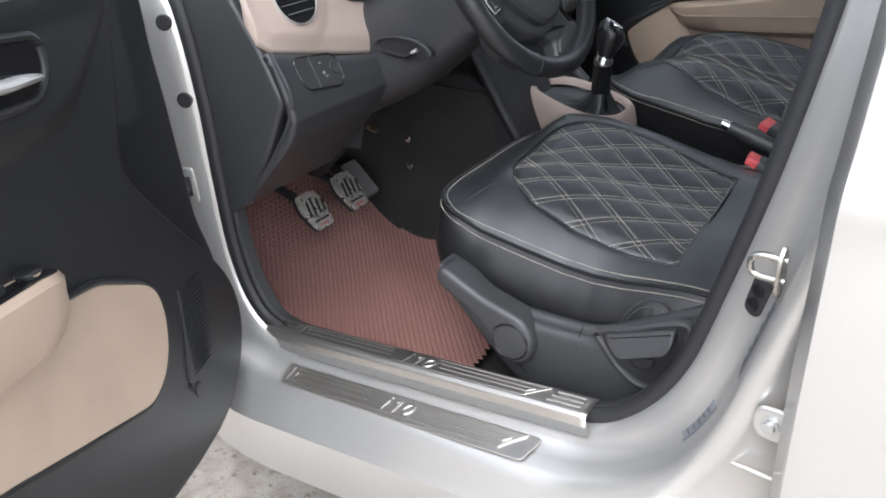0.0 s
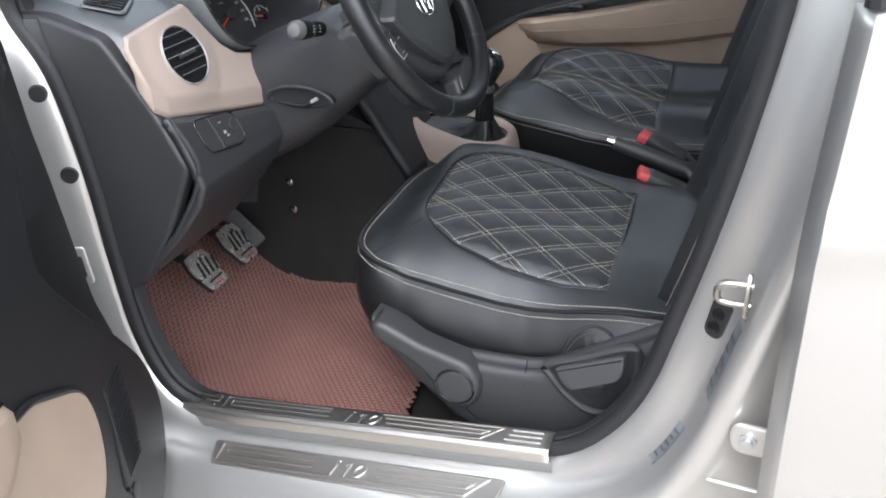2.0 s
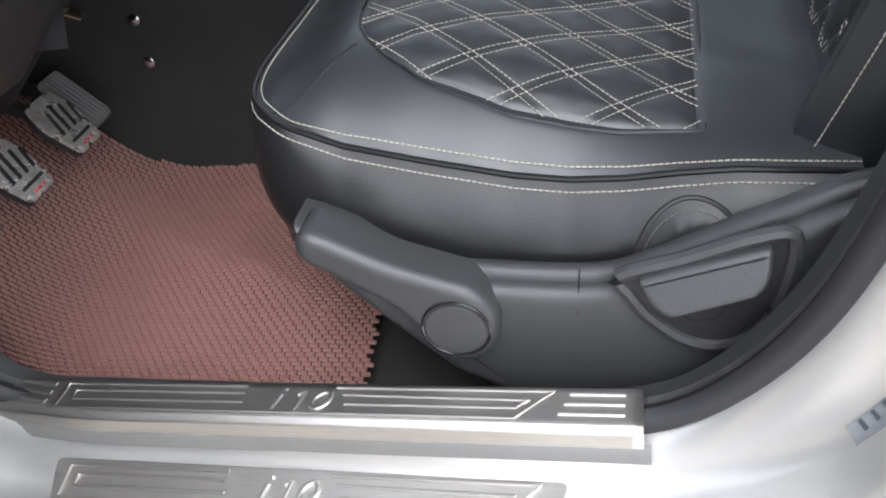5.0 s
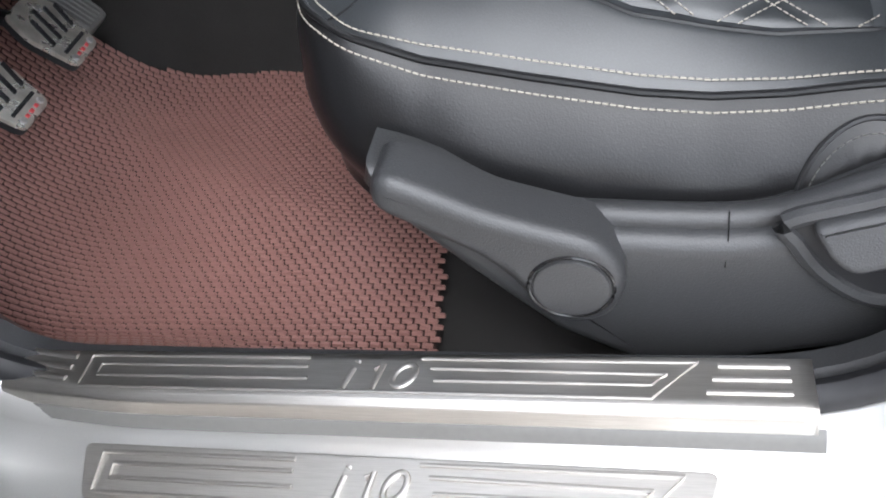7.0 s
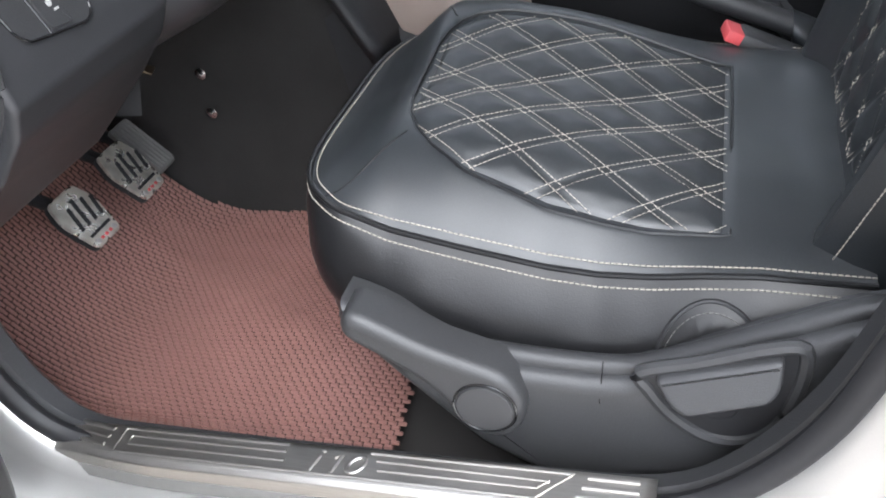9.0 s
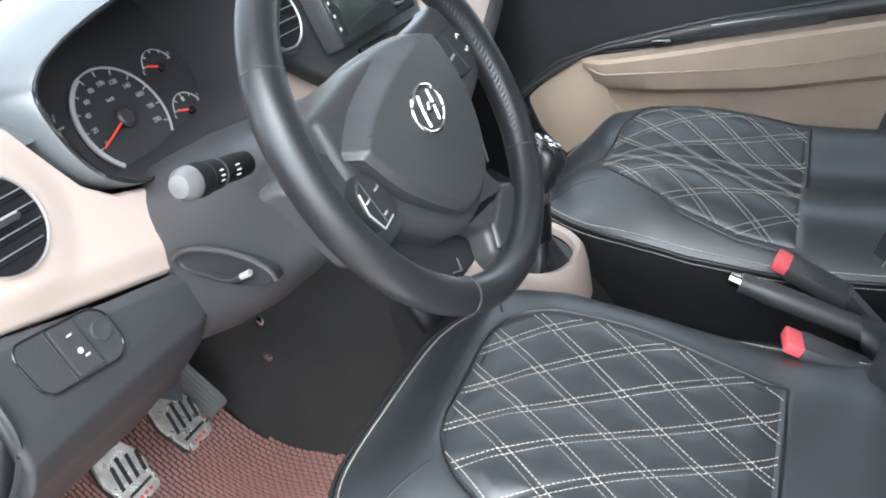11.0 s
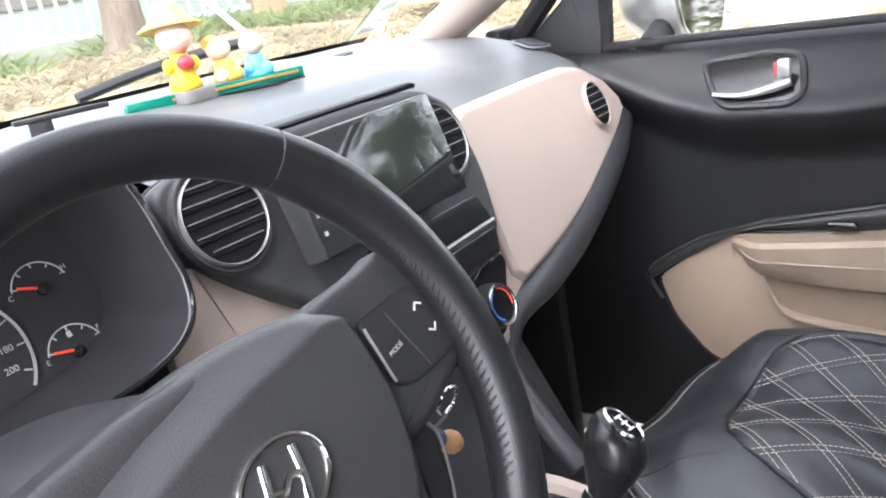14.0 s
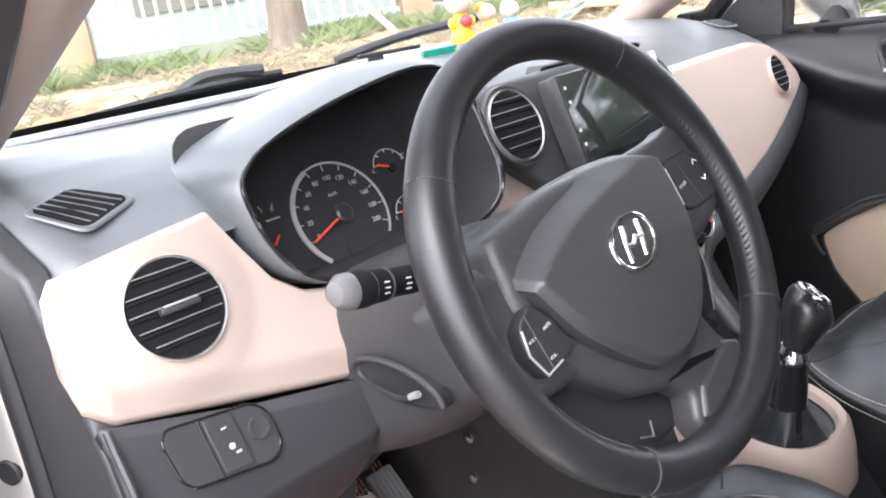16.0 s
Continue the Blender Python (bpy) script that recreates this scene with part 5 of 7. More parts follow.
# passenger lower panel and lower centre
def glove(u, v):
    y = 0.13 + 0.47 * v
    top = table(y, [(0.13, 0.650), (0.20, 0.720), (0.24, 0.772), (0.30, 0.788), (0.355, 0.797), (0.44, 0.818), (0.529, 0.850), (0.60, 0.880), (0.64, 0.905)])
    z = top + (0.56 - top) * u
    x = fascia_x(top) - 0.036 - 0.28 * smooth(0.02, 1, u)
    return Vector((x, y, z))


solid(part("glove_box", grid(glove, 24, 24), GREYGLOVE, dash, "dark glove box lid"), 0.012)
roll = [(0.140, 0.630), (0.152, 0.675), (0.172, 0.720), (0.206, 0.756), (0.245, 0.770), (0.295, 0.775), (0.355, 0.782), (0.44, 0.801), (0.529, 0.831), (0.60, 0.862), (0.655, 0.895)]
part("glove_roll", tube(spline([Vector((fascia_x(max(z, 0.72)) - 0.010 - 0.016 * smooth(0.25, 0.40, y) + 0.10 * smooth(0.73, 0.62, z), y, z)) for y, z in roll], 60), [0.012 + 0.022 * smooth(0.1, 0.6, k / 59) for k in range(60)], 16), GREYGLOVE, dash, "soft dark grey glove box edge")


def lower_centre(u, v):
    y = -0.13 + 0.345 * v
    x = -0.235 + 0.10 * u - 0.02 * abs(2 * v - 1) ** 2
    z = 0.775 - 0.20 * u
    return Vector((x, y, z))


part("tunnel_carpet", loft([[Vector((x, 0.03 - w * 1.18, 0.285)), Vector((x, 0.03 - w, 0.42)), Vector((x, 0.03 - w * 0.9, top)), Vector((x, 0.03 + w * 0.9, top)), Vector((x, 0.03 + w, 0.42)), Vector((x, 0.03 + w * 1.18, 0.285))] for x, w, top in ((-0.86, 0.15, 0.70), (-0.60, 0.148, 0.70), (-0.40, 0.142, 0.68), (-0.26, 0.125, 0.66), (-0.18, 0.11, 0.60))]), CARPET, dash, "black carpet over the tunnel")
solid(part("lower_centre", grid(lower_centre, 12, 14), RUBBER, dash, "black lower centre panel"), 0.015)

# windscreen, pillars and wipers
wind = thing("windscreen", "clear windscreen with black border band", "windscreen")


def ws(u, v):
    w = 2 * v - 1
    x = -0.90 + 0.86 * u + 0.10 * w * w * (1 - u)
    return Vector((x, 0.66 * w * (1 - 0.14 * u), 1.045 + 0.385 * u + 0.02 * math.sin(math.pi * u) * 0.6))


ob = solid(part("pane", grid(ws, 24, 24), GLASS, wind, "clear glass"), 0.004)
ob.visible_shadow = False
part("border_band", grid(lambda u, v: ws(0.004 + 0.045 * u, v) + Vector((0.004, 0, 0.001)), 4, 24), RUBBER, wind, "black border band")
for s in (-1, 1):
    pl = thing("pillar_trim", "beige windscreen pillar trim", "pillar trim", group="windscreen pillars")
    pts = spline([(-0.70, s * 0.645, 0.98), (-0.58, s * 0.622, 1.055), (-0.32, s * 0.590, 1.185), (-0.05, s * 0.565, 1.32), (0.14, s * 0.55, 1.42)], 30)
    part("trim", tube(pts, [0.052 - 0.010 * k / 29 for k in range(30)], 14, flat=0.62), BEIGE, pl)
wip = thing("wiper", "black windscreen wiper arm and blade", "wiper")
part("arm", tube(spline([(-0.98, -0.16, 1.045), (-0.95, -0.10, 1.080), (-0.92, 0.00, 1.078)], 20), 0.010, 8), RUBBER, wip)
part("blade", tube(spline([(-0.955, -0.30, 1.055), (-0.935, -0.14, 1.066), (-0.925, 0.04, 1.068)], 20), 0.005, 6, flat=1.3), RUBBER, wip)
wip2 = thing("wiper", "black windscreen wiper arm and blade", "wiper")
part("arm", tube(spline([(-0.97, 0.20, 1.065), (-0.93, 0.34, 1.088), (-0.87, 0.50, 1.10)], 20), 0.009, 8), RUBBER, wip2)

# ---- steering wheel, turned slightly to the left ----
WT = radians(24)
WHEEL = frame_of((-0.010, -0.342, 0.946), (0.03, 1, 0), (-math.sin(WT), 0, math.cos(WT))) @ pose(0, 0, 0, 0, 0, 13)
wheel = thing("steering_wheel", "black leather steering wheel with chrome badge", "steering wheel", WHEEL)
R, RT = 0.1665, 0.0160
part("rim", tube([(R * math.cos(a), R * math.sin(a), 0) for a in [k * math.tau / 96 for k in range(96)]], [RT + 0.0018 * (math.exp(-((k / 96 * 360 - 30) / 16) ** 2) + math.exp(-((k / 96 * 360 - 150) / 16) ** 2)) for k in range(96)], 18, True, up=Vector((0, 0, 1))), RIMHIDE, wheel, "leather-wrapped rim")
for a in (43, 137, -49, 229):
    c, s_ = math.cos(radians(a)), math.sin(radians(a))
    m = frame_of((R * c, R * s_, 0), (c, s_, 0), (0, 0, 1))
    part("rim_seam", tube([m @ Vector(((RT + 0.0004) * math.cos(b), (RT + 0.0004) * math.sin(b), 0)) for b in [k * math.tau / 24 for k in range(24)]], 0.0009, 5, True), BLACK, wheel)
# lacing on the inner side between the seams
bms = []
for a0, a1 in ((-44, 38), (142, 224)):
    n = int(abs(a1 - a0) / 2.0)
    for k in range(n):
        a = radians(a0 + (a1 - a0) * k / n)
        for zz in (0.004, 0.011):
            d = 0.0035 if zz > 0.005 else -0.0035
            rr = R - RT * 0.93
            p = Vector((rr * math.cos(a), rr * math.sin(a), 0.006))
            q = Vector(((rr + 0.003) * math.cos(a + d / rr), (rr + 0.003) * math.sin(a + d / rr), 0.0095 if d > 0 else 0.001))
            bms.append(tube([p, q], 0.0010, 5))
tagged(part("lacing", merge(*bms), GREYGLOVE, wheel, "grey rim lacing"), kind="stuff")


def plate(outline, z0, depth, bevel, crown=0.0, segs=4, r=0.012):
    """A wheel part: an outline raised and slightly domed."""
    o = rounded(outline, r)
    return slab(o, depth, bevel, lambda p: Vector((p.x, p.y, z0 + p.z - crown * (p.x * p.x + p.y * p.y))), segs)


def domed(outline, z_mid, z_edge, skirt, n=10, r=0.03):
    """A cushion over an outline: rings shrinking to the middle."""
    o = rounded(outline, r, 6)
    c = Vector((sum(p.x for p in o) / len(o), sum(p.y for p in o) / len(o)))
    rings = [[Vector((*p, skirt)) for p in o]]
    for k in range(n):
        t = k / n
        z = z_edge + (z_mid - z_edge) * math.sin(t * math.pi / 2) ** 0.7
        rings.append([Vector((*(c + (p - c) * (1 - t)), z)) for p in o])
    bm = loft(rings, True, False)
    bmesh.ops.holes_fill(bm, edges=[e for e in bm.edges if e.is_boundary], sides=0)
    return bm


pad = [(-0.118, 0.050), (-0.070, 0.059), (-0.015, 0.063), (0.030, 0.059), (0.065, 0.050), (0.086, 0.040), (0.092, 0.028), (0.090, 0.007), (0.085, -0.024), (0.071, -0.054), (0.050, -0.078), (0.021, -0.097), (-0.014, -0.100), (-0.040, -0.089), (-0.067, -0.057), (-0.088, -0.026), (-0.096, -0.002), (-0.102, 0.022), (-0.111, 0.042)]


def cushion_z(u, v):
    """The cushion: nearly flat by the badge, rolling away over its upper edge and its shoulders."""
    ridge = table(u, [(-0.125, 0.004), (-0.105, 0.014), (-0.085, 0.023), (-0.062, 0.030), (-0.030, 0.034), (0.020, 0.035), (0.070, 0.032), (0.095, 0.024)])
    d = max(0.0, v - ridge)
    return 0.013 - 0.050 * (1 - math.exp(-2.0 * d * d / (d + 0.003) / 0.050)) - 0.25 * u * u - 0.6 * min(0.0, v) ** 2


def cushion(outline, skirt):
    o = rounded(outline, 0.014, 8)
    c = Vector((0, -0.012))
    rings = [[Vector((*p, cushion_z(p.x, p.y) - skirt)) for p in o]]
    for t in [0.0, 0.012, 0.03] + [0.03 + 0.95 * k / 44 for k in range(1, 45)]:
        ring = []
        for p in o:
            q = c + (p - c) * (1 - t)
            ring.append(Vector((*q, cushion_z(q.x, q.y) - 0.006 * (1 - smooth(0, 0.10, t)) ** 2)))
        rings.append(ring)
    bm = loft(rings, True, False)
    bmesh.ops.holes_fill(bm, edges=[e for e in bm.edges if e.is_boundary and e.calc_length() < 0.003 and all(v.co.xy.length < 0.03 for v in e.verts)], sides=0)
    return bm


part("airbag_cover", cushion(pad, 0.03), BLACK, wheel, "black grained airbag cover")
back_o = [(-0.10, 0.066), (-0.02, 0.064), (0.050, 0.052), (0.092, 0.034), (0.104, 0.010), (0.098, -0.034), (0.084, -0.064), (0.050, -0.102), (0.016, -0.116), (-0.024, -0.115), (-0.060, -0.096), (-0.092, -0.058), (-0.112, -0.030), (-0.116, 0.010)]
part("hub_back", merge(plate(back_o, -0.060, 0.052, 0.012), turned([(0.045, -0.10), (0.05, -0.06), (0.04, -0.02)], 30)), BLACK, wheel)
for s in (-1, 1):
    arm = [(0.078, 0.042), (0.112, 0.038), (0.138, 0.035), (0.160, 0.037), (0.162, -0.030), (0.153, -0.044), (0.129, -0.050), (0.097, -0.054), (0.075, -0.050)] if s > 0 else [(-0.060, 0.040), (-0.100, 0.044), (-0.128, 0.050), (-0.160, 0.052), (-0.162, -0.030), (-0.140, -0.044), (-0.105, -0.052), (-0.070, -0.050)]
    part("spoke", slab(rounded(arm, 0.012), 0.024, 0.009, lambda p: Vector((p.x, p.y, p.z - (0.0275 if p.x > 0 else 0.034) - 0.018 * (max(0.0, p.y - 0.02) / 0.05) ** 2 * (1 if p.x > 0 else 2.4))), 4), BLACK, wheel, "black side spoke")
    bt = [(-0.107, 0.014), (-0.128, 0.006), (-0.135, -0.012), (-0.131, -0.032), (-0.095, -0.031), (-0.097, -0.003)] if s < 0 else [(0.099, 0.018), (0.142, 0.013), (0.158, -0.004), (0.160, -0.030), (0.140, -0.035), (0.105, -0.030), (0.094, -0.022)]
    pod = part("button_pod", plate(bt, -0.016, 0.016, 0.002, 0, 3, 0.006), DIAL, wheel, "matt black button pod")
    part("pod_edge", tube([(0.0995, 0.013, 0.0008), (0.0945, -0.020, 0.0008)] if s > 0 else [(-0.1275, 0.004, 0.0008), (-0.1335, -0.012, 0.0008), (-0.1295, -0.030, 0.0008), (-0.112, -0.0300, 0.0008)], 0.0009, 6), SATIN, pod)
    part("button_gap", tube([(s * 0.118, 0.010, 0.0004), (s * 0.122, -0.030, 0.0004)], 0.0007, 5), BLACK, pod)
    if s > 0:
        for yy, sg in ((0.000, 1), (-0.017, -1)):
            part("arrow", merge(box(0.005, 0.0011, 0.0005, 0, pose(0.1385, yy, 0.0004, 0, 0, 40 * sg)), box(0.005, 0.0011, 0.0005, 0, pose(0.1420, yy, 0.0004, 0, 0, -40 * sg))), WHITE, pod)
        writing("key_word", "MODE", 0.0042, pose(0.109, -0.008, 0.0004), PRINT, pod)
    else:
        writing("key_word", "MUTE", 0.0034, pose(-0.106, -0.006, 0.0004), PRINT, pod)
        writing("key_word", "VOL+", 0.0034, pose(-0.124, -0.006, 0.0004), PRINT, pod)
        writing("key_word", "VOL-", 0.0034, pose(-0.116, -0.024, 0.0004), PRINT, pod)
part("lower_spoke", plate([(0.055, -0.085), (0.060, -0.118), (0.088, -0.140), (0.070, -0.160), (-0.022, -0.166), (-0.024, -0.148), (-0.010, -0.130), (-0.034, -0.100)], -0.034, 0.024, 0.008, 0, 4, 0.006), BLACK, wheel, "black lower spoke")
part("lower_bezel", plate([(-0.112, -0.030), (-0.128, -0.066), (-0.118, -0.095), (-0.088, -0.124), (-0.050, -0.145), (-0.014, -0.152), (-0.004, -0.128), (-0.03, -0.100), (-0.06, -0.080), (-0.095, -0.040)], -0.050, 0.014, 0.004, 0, 3, 0.008), RUBBER, wheel, "recessed black lower bezel")
part("side_bezel", plate([(0.094, -0.050), (0.112, -0.055), (0.117, -0.068), (0.104, -0.092), (0.086, -0.114), (0.066, -0.112), (0.080, -0.084)], -0.040, 0.014, 0.004, 0, 3, 0.006), RUBBER, wheel, "recessed black side bezel")
part("side_bezel_edge", tube(spline([(0.112, -0.057, -0.026), (0.116, -0.068, -0.026), (0.104, -0.091, -0.026), (0.087, -0.112, -0.026)], 14), 0.0010, 6), STRIP, wheel)
part("bezel_clip", tube([(-0.043, -0.127, -0.033), (-0.049, -0.137, -0.033), (-0.060, -0.130, -0.034)], 0.0010, 6), STRIP, wheel)
part("spoke_panel", plate([(0.046, -0.124), (0.024, -0.127), (-0.004, -0.132), (-0.018, -0.147), (-0.010, -0.160), (0.068, -0.154), (0.062, -0.132)], -0.014, 0.009, 0.003, 0, 3, 0.004), BLACK, wheel)
part("spoke_accent", tube(spline([(-0.002, -0.1310, -0.007), (-0.006, -0.1335, -0.007), (-0.019, -0.1470, -0.007)], 8), 0.0012, 6), STRIP, wheel)
part("spoke_accent", tube([(0.048, -0.1235, -0.008), (0.063, -0.1320, -0.008), (0.064, -0.141, -0.008)], 0.0012, 6), STRIP, wheel)
badge = part("badge", turned([(0.026, 0.010), (0.026, 0.0145), (0.024, 0.015), (0.001, 0.015)], 40, pose(0, -0.005, -0.001) @ Matrix.Diagonal((1, 0.74, 1, 1))), BLACK, wheel, "oval chrome badge")
part("badge_ring", tube([(0.026 * math.cos(a), 0.0195 * math.sin(a) - 0.005, 0.0142) for a in [k * math.tau / 40 for k in range(40)]], 0.0017, 8, True), CHROME, badge)
for pts in ([(-0.0145, -0.011), (-0.0105, 0.001), (-0.0035, 0.0145)], [(0.0035, -0.0145), (0.0105, -0.001), (0.0145, 0.011)], [(-0.0105, 0.002), (-0.003, -0.002), (0.003, 0.002), (0.0105, -0.002)]):
    part("badge_bar", tube([(x, y - 0.005, 0.0150) for x, y in pts], 0.0024, 8, flat=0.7), CHROME, badge)
part("emboss_mark", tube([(0.040, -0.045, 0.0062), (0.047, -0.040, 0.0062)], 0.0008, 5), RUBBER, wheel)

# ---- steering column with stalks and ignition ----
column = thing("steering_column", "dark grey steering column shroud", "steering column")
AX = Vector((math.cos(WT), 0, math.sin(WT)))
C0 = Vector((-0.010, -0.342, 0.946)) - AX * 0.075


def col_ring(d, w, up, down):
    c = C0 - AX * d
    upv = Vector((-math.sin(WT), 0, math.cos(WT)))
    out = []
    for k in range(32):
        a = k * math.tau / 32
        y = w * math.copysign(abs(math.cos(a)) ** 0.65, math.cos(a))
        h = (up if math.sin(a) > 0 else down) * math.copysign(abs(math.sin(a)) ** 0.65, math.sin(a))
        out.append(c + Vector((0, y, 0)) + upv * h)
    return out


part("shroud", loft([col_ring(0.0, 0.066, 0.046, 0.066), col_ring(0.02, 0.074, 0.056, 0.074), col_ring(0.08, 0.080, 0.066, 0.084), col_ring(0.16, 0.083, 0.078, 0.100), col_ring(0.22, 0.084, 0.082, 0.104), col_ring(0.32, 0.084, 0.07, 0.10)]), GREYGLOVE, column, "dark grey plastic shroud")
def recess(r, d, c=(-0.188, -0.4265, 0.828)):
    return [Vector((c[0] + 0.056 * r * math.cos(a), c[1] - d, c[2] + (0.022 if math.sin(a) > 0 else 0.013) * r * math.sin(a) - 0.006 * r * math.cos(a))) for a in [k * math.tau / 36 for k in range(36)]]


# almost flush with the shroud: the hollow's shade is put into its black
part("recess_shade", loft([recess(1.0, -0.01), recess(1.0, 0.0015), recess(0.96, 0.0030), recess(0.90, 0.0030), recess(0.86, 0.0005), recess(0.5, -0.001), recess(0.05, -0.001)]), RUBBER, column, "black patch painting the shade of a recess in the column shroud")
part("recess_lip", tube([p + Vector((0, -0.003, 0)) for p in recess(1.0, 0.0)[0:19]], 0.0030, 8), BLACK, column)
part("tilt_lever", tube(spline([(-0.218, -0.4300, 0.826), (-0.183, -0.4330, 0.821), (-0.160, -0.4340, 0.828)], 16), [0.0022 + 0.0012 * k / 15 for k in range(16)], 8), RUBBER, column, "black column lever")
part("lever_end", tube([(-0.165, -0.4345, 0.8265), (-0.154, -0.4345, 0.8315)], 0.0032, 8), SATIN, column, "silver lever end")
part("column_gaiter", tube(spline([(-0.30, -0.35, 0.76), (-0.42, -0.33, 0.66), (-0.55, -0.30, 0.56)], 14), 0.035, 12), RUBBER, column)

stalk = thing("light_stalk", "black light stalk with grey tip", "control stalk", frame_of((-0.128, -0.432, 0.936), (0.10, -0.97, 0.20), (1, 0.1, 0)) @ Matrix.Diagonal((0.84, 0.80, 0.80, 1)))
XM = Matrix.Rotation(radians(90), 4, "Y")
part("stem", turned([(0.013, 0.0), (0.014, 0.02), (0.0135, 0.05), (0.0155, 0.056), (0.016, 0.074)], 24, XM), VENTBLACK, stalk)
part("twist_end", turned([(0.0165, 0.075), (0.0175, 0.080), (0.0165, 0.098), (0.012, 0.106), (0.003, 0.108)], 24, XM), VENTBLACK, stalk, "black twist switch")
SILVERGREY = material("grey_stalk_tip", (0.12, 0.118, 0.118), 0.4, 0.1, 0.06, 300)
part("tip", turned([(0.0172, 0.096), (0.0165, 0.104), (0.011, 0.112), (0.002, 0.114)], 24, XM), SILVERGREY, stalk, "silver-grey tip")
for d in (0.053, 0.074):
    part("groove", turned([(0.0162, d), (0.0166, d + 0.0008), (0.0162, d + 0.0016)], 24, XM), GREYGLOVE, stalk)
for d, k in ((0.088, 0), (0.063, 1), (0.035, 2)):
    for j in range(1 if k == 0 else 3):
        part("icon", tube([(d - 0.003, 0.0160 - 0.0012 * abs(j - (0 if k == 0 else 1)), 0.005 * (j - (0 if k == 0 else 1))), (d + 0.003, 0.0160 - 0.0012 * abs(j - (0 if k == 0 else 1)), 0.005 * (j - (0 if k == 0 else 1)))], 0.0008, 5), WHITE, stalk)
wstalk = thing("wiper_stalk", "black wiper stalk behind the wheel", "control stalk", frame_of((-0.115, -0.262, 0.935), (0.12, 0.97, 0.2), (1, -0.1, 0)))
part("stem", turned([(0.012, 0.0), (0.013, 0.03), (0.012, 0.06), (0.014, 0.07), (0.013, 0.09), (0.004, 0.094)], 20, XM), BLACK, wstalk)

keys = thing("key_ring", "car key with blue and tan fob in the ignition", "keys", pose(-0.072, -0.130, 0.867))
part("ring", tube([(0.004 * math.sin(a), 0.011 * math.cos(a), 0.011 * math.sin(a) - 0.002) for a in [k * math.tau / 28 for k in range(28)]], 0.0013, 6, True), CHROME, keys, "steel split ring")
part("key_head", slab(rounded([(-0.034, -0.012), (0.004, -0.010), (0.010, 0.0), (0.004, 0.010), (-0.034, 0.012)], 0.006), 0.009, 0.003, frame_of((-0.006, -0.014, 0.016), (0.2, 1, -0.1), (0, 0.1, 1))), RUBBER, keys, "black key grip")
part("key_blade", box(0.060, 0.003, 0.008, 0.0006, pose(-0.018, -0.076, 0.020, 0, 0, 80)), STEEL, keys)
WOOD = material("tan_fob", (0.50, 0.27, 0.13), 0.55, 0, 0.2, 120)
DENIM = material("blue_cloth", (0.07, 0.12, 0.22), 0.8, 0, 0.3, 700, 0.4, 0.2, 60)
fm = frame_of((0.002, -0.042, -0.006), (0.10, 0.80, -0.58), (1, 0, 0)) @ Matrix.Rotation(radians(90), 4, "Y")
part("fob_body", turned([(0.003, -0.004), (0.0075, 0.0), (0.0085, 0.012), (0.0075, 0.024), (0.0045, 0.028)], 20, fm), DENIM, keys, "blue cloth fob body")
part("fob_ball", turned([(0.002, 0.026), (0.0065, 0.029), (0.0086, 0.035), (0.0084, 0.040), (0.006, 0.045), (0.001, 0.047)], 20, fm), WOOD, keys, "tan fob ball")
part("fob_cord", tube(spline([(0, -0.004, -0.012), (0.001, -0.022, -0.012), (0.002, -0.044, -0.004)], 10), 0.0012, 6), STRIP, keys)

# ---- console, gear lever, hand brake ----
console = thing("centre_console", "black centre console with beige gear surround", "console")


def console_ring(x):
    top = table(x, [(-0.30, 0.70), (-0.20, 0.640), (-0.14, 0.580), (0.0, 0.560), (0.05, 0.480), (0.20, 0.455), (0.50, 0.45)])
    w = table(x, [(-0.30, 0.105), (-0.10, 0.100), (0.02, 0.092), (0.10, 0.085), (0.50, 0.085)])
    c = 0.022
    return [Vector((x, c - w * 1.1, 0.28)), Vector((x, c - w, top - 0.05)), Vector((x, c - w * 0.92, top - 0.008)), Vector((x, c - w * 0.8, top)), Vector((x, c + w * 0.8, top)), Vector((x, c + w * 0.92, top - 0.008)), Vector((x, c + w, top - 0.05)), Vector((x, c + w * 1.1, 0.28))]


part("tunnel", loft([console_ring(-0.42 + 0.92 * k / 40) for k in range(41)]), RUBBER, console, "black console tunnel")


def surround(a, k):
    """The beige surround: an egg shaped ring, k from its foot to the inner lip."""
    c, s_ = math.cos(a), math.sin(a)
    long = 0.125 if c < 0 else 0.092
    r = [(1.04, 0.560), (1.03, 0.600), (0.99, 0.624), (0.93, 0.632), (0.84, 0.628), (0.80, 0.618)][k]
    x = -0.078 + long * r[0] * math.copysign(abs(c) ** 0.85, c)
    y = 0.020 + 0.084 * r[0] * math.copysign(abs(s_) ** 0.8, s_) * (1 - 0.12 * max(0, -c))
    return Vector((x, y, r[1] - 0.018 + 0.050 * smooth(0.02, -0.2, x)))


part("gear_surround", loft([[surround(j * math.tau / 48, k) for j in range(48)] for k in range(6)], True, False), BEIGE, console, "beige gear lever surround")
part("surround_bead", tube([surround(j * math.tau / 48, 5) + Vector((0, 0, -0.002)) for j in range(48)], 0.003, 6, True), GLOSS, console)
# chrome carpet screws by the tunnel
for k, (x, y, z) in enumerate(((-0.44, -0.100, 0.560), (-0.44, -0.104, 0.500))):
    part("screw", turned([(0.010, 0), (0.009, 0.006), (0.004, 0.009), (0.001, 0.009)], 8, frame_of((x + 0.0, y - 0.012, z), (1, 0, 0), (0, 0, 1))), CHROME, console)

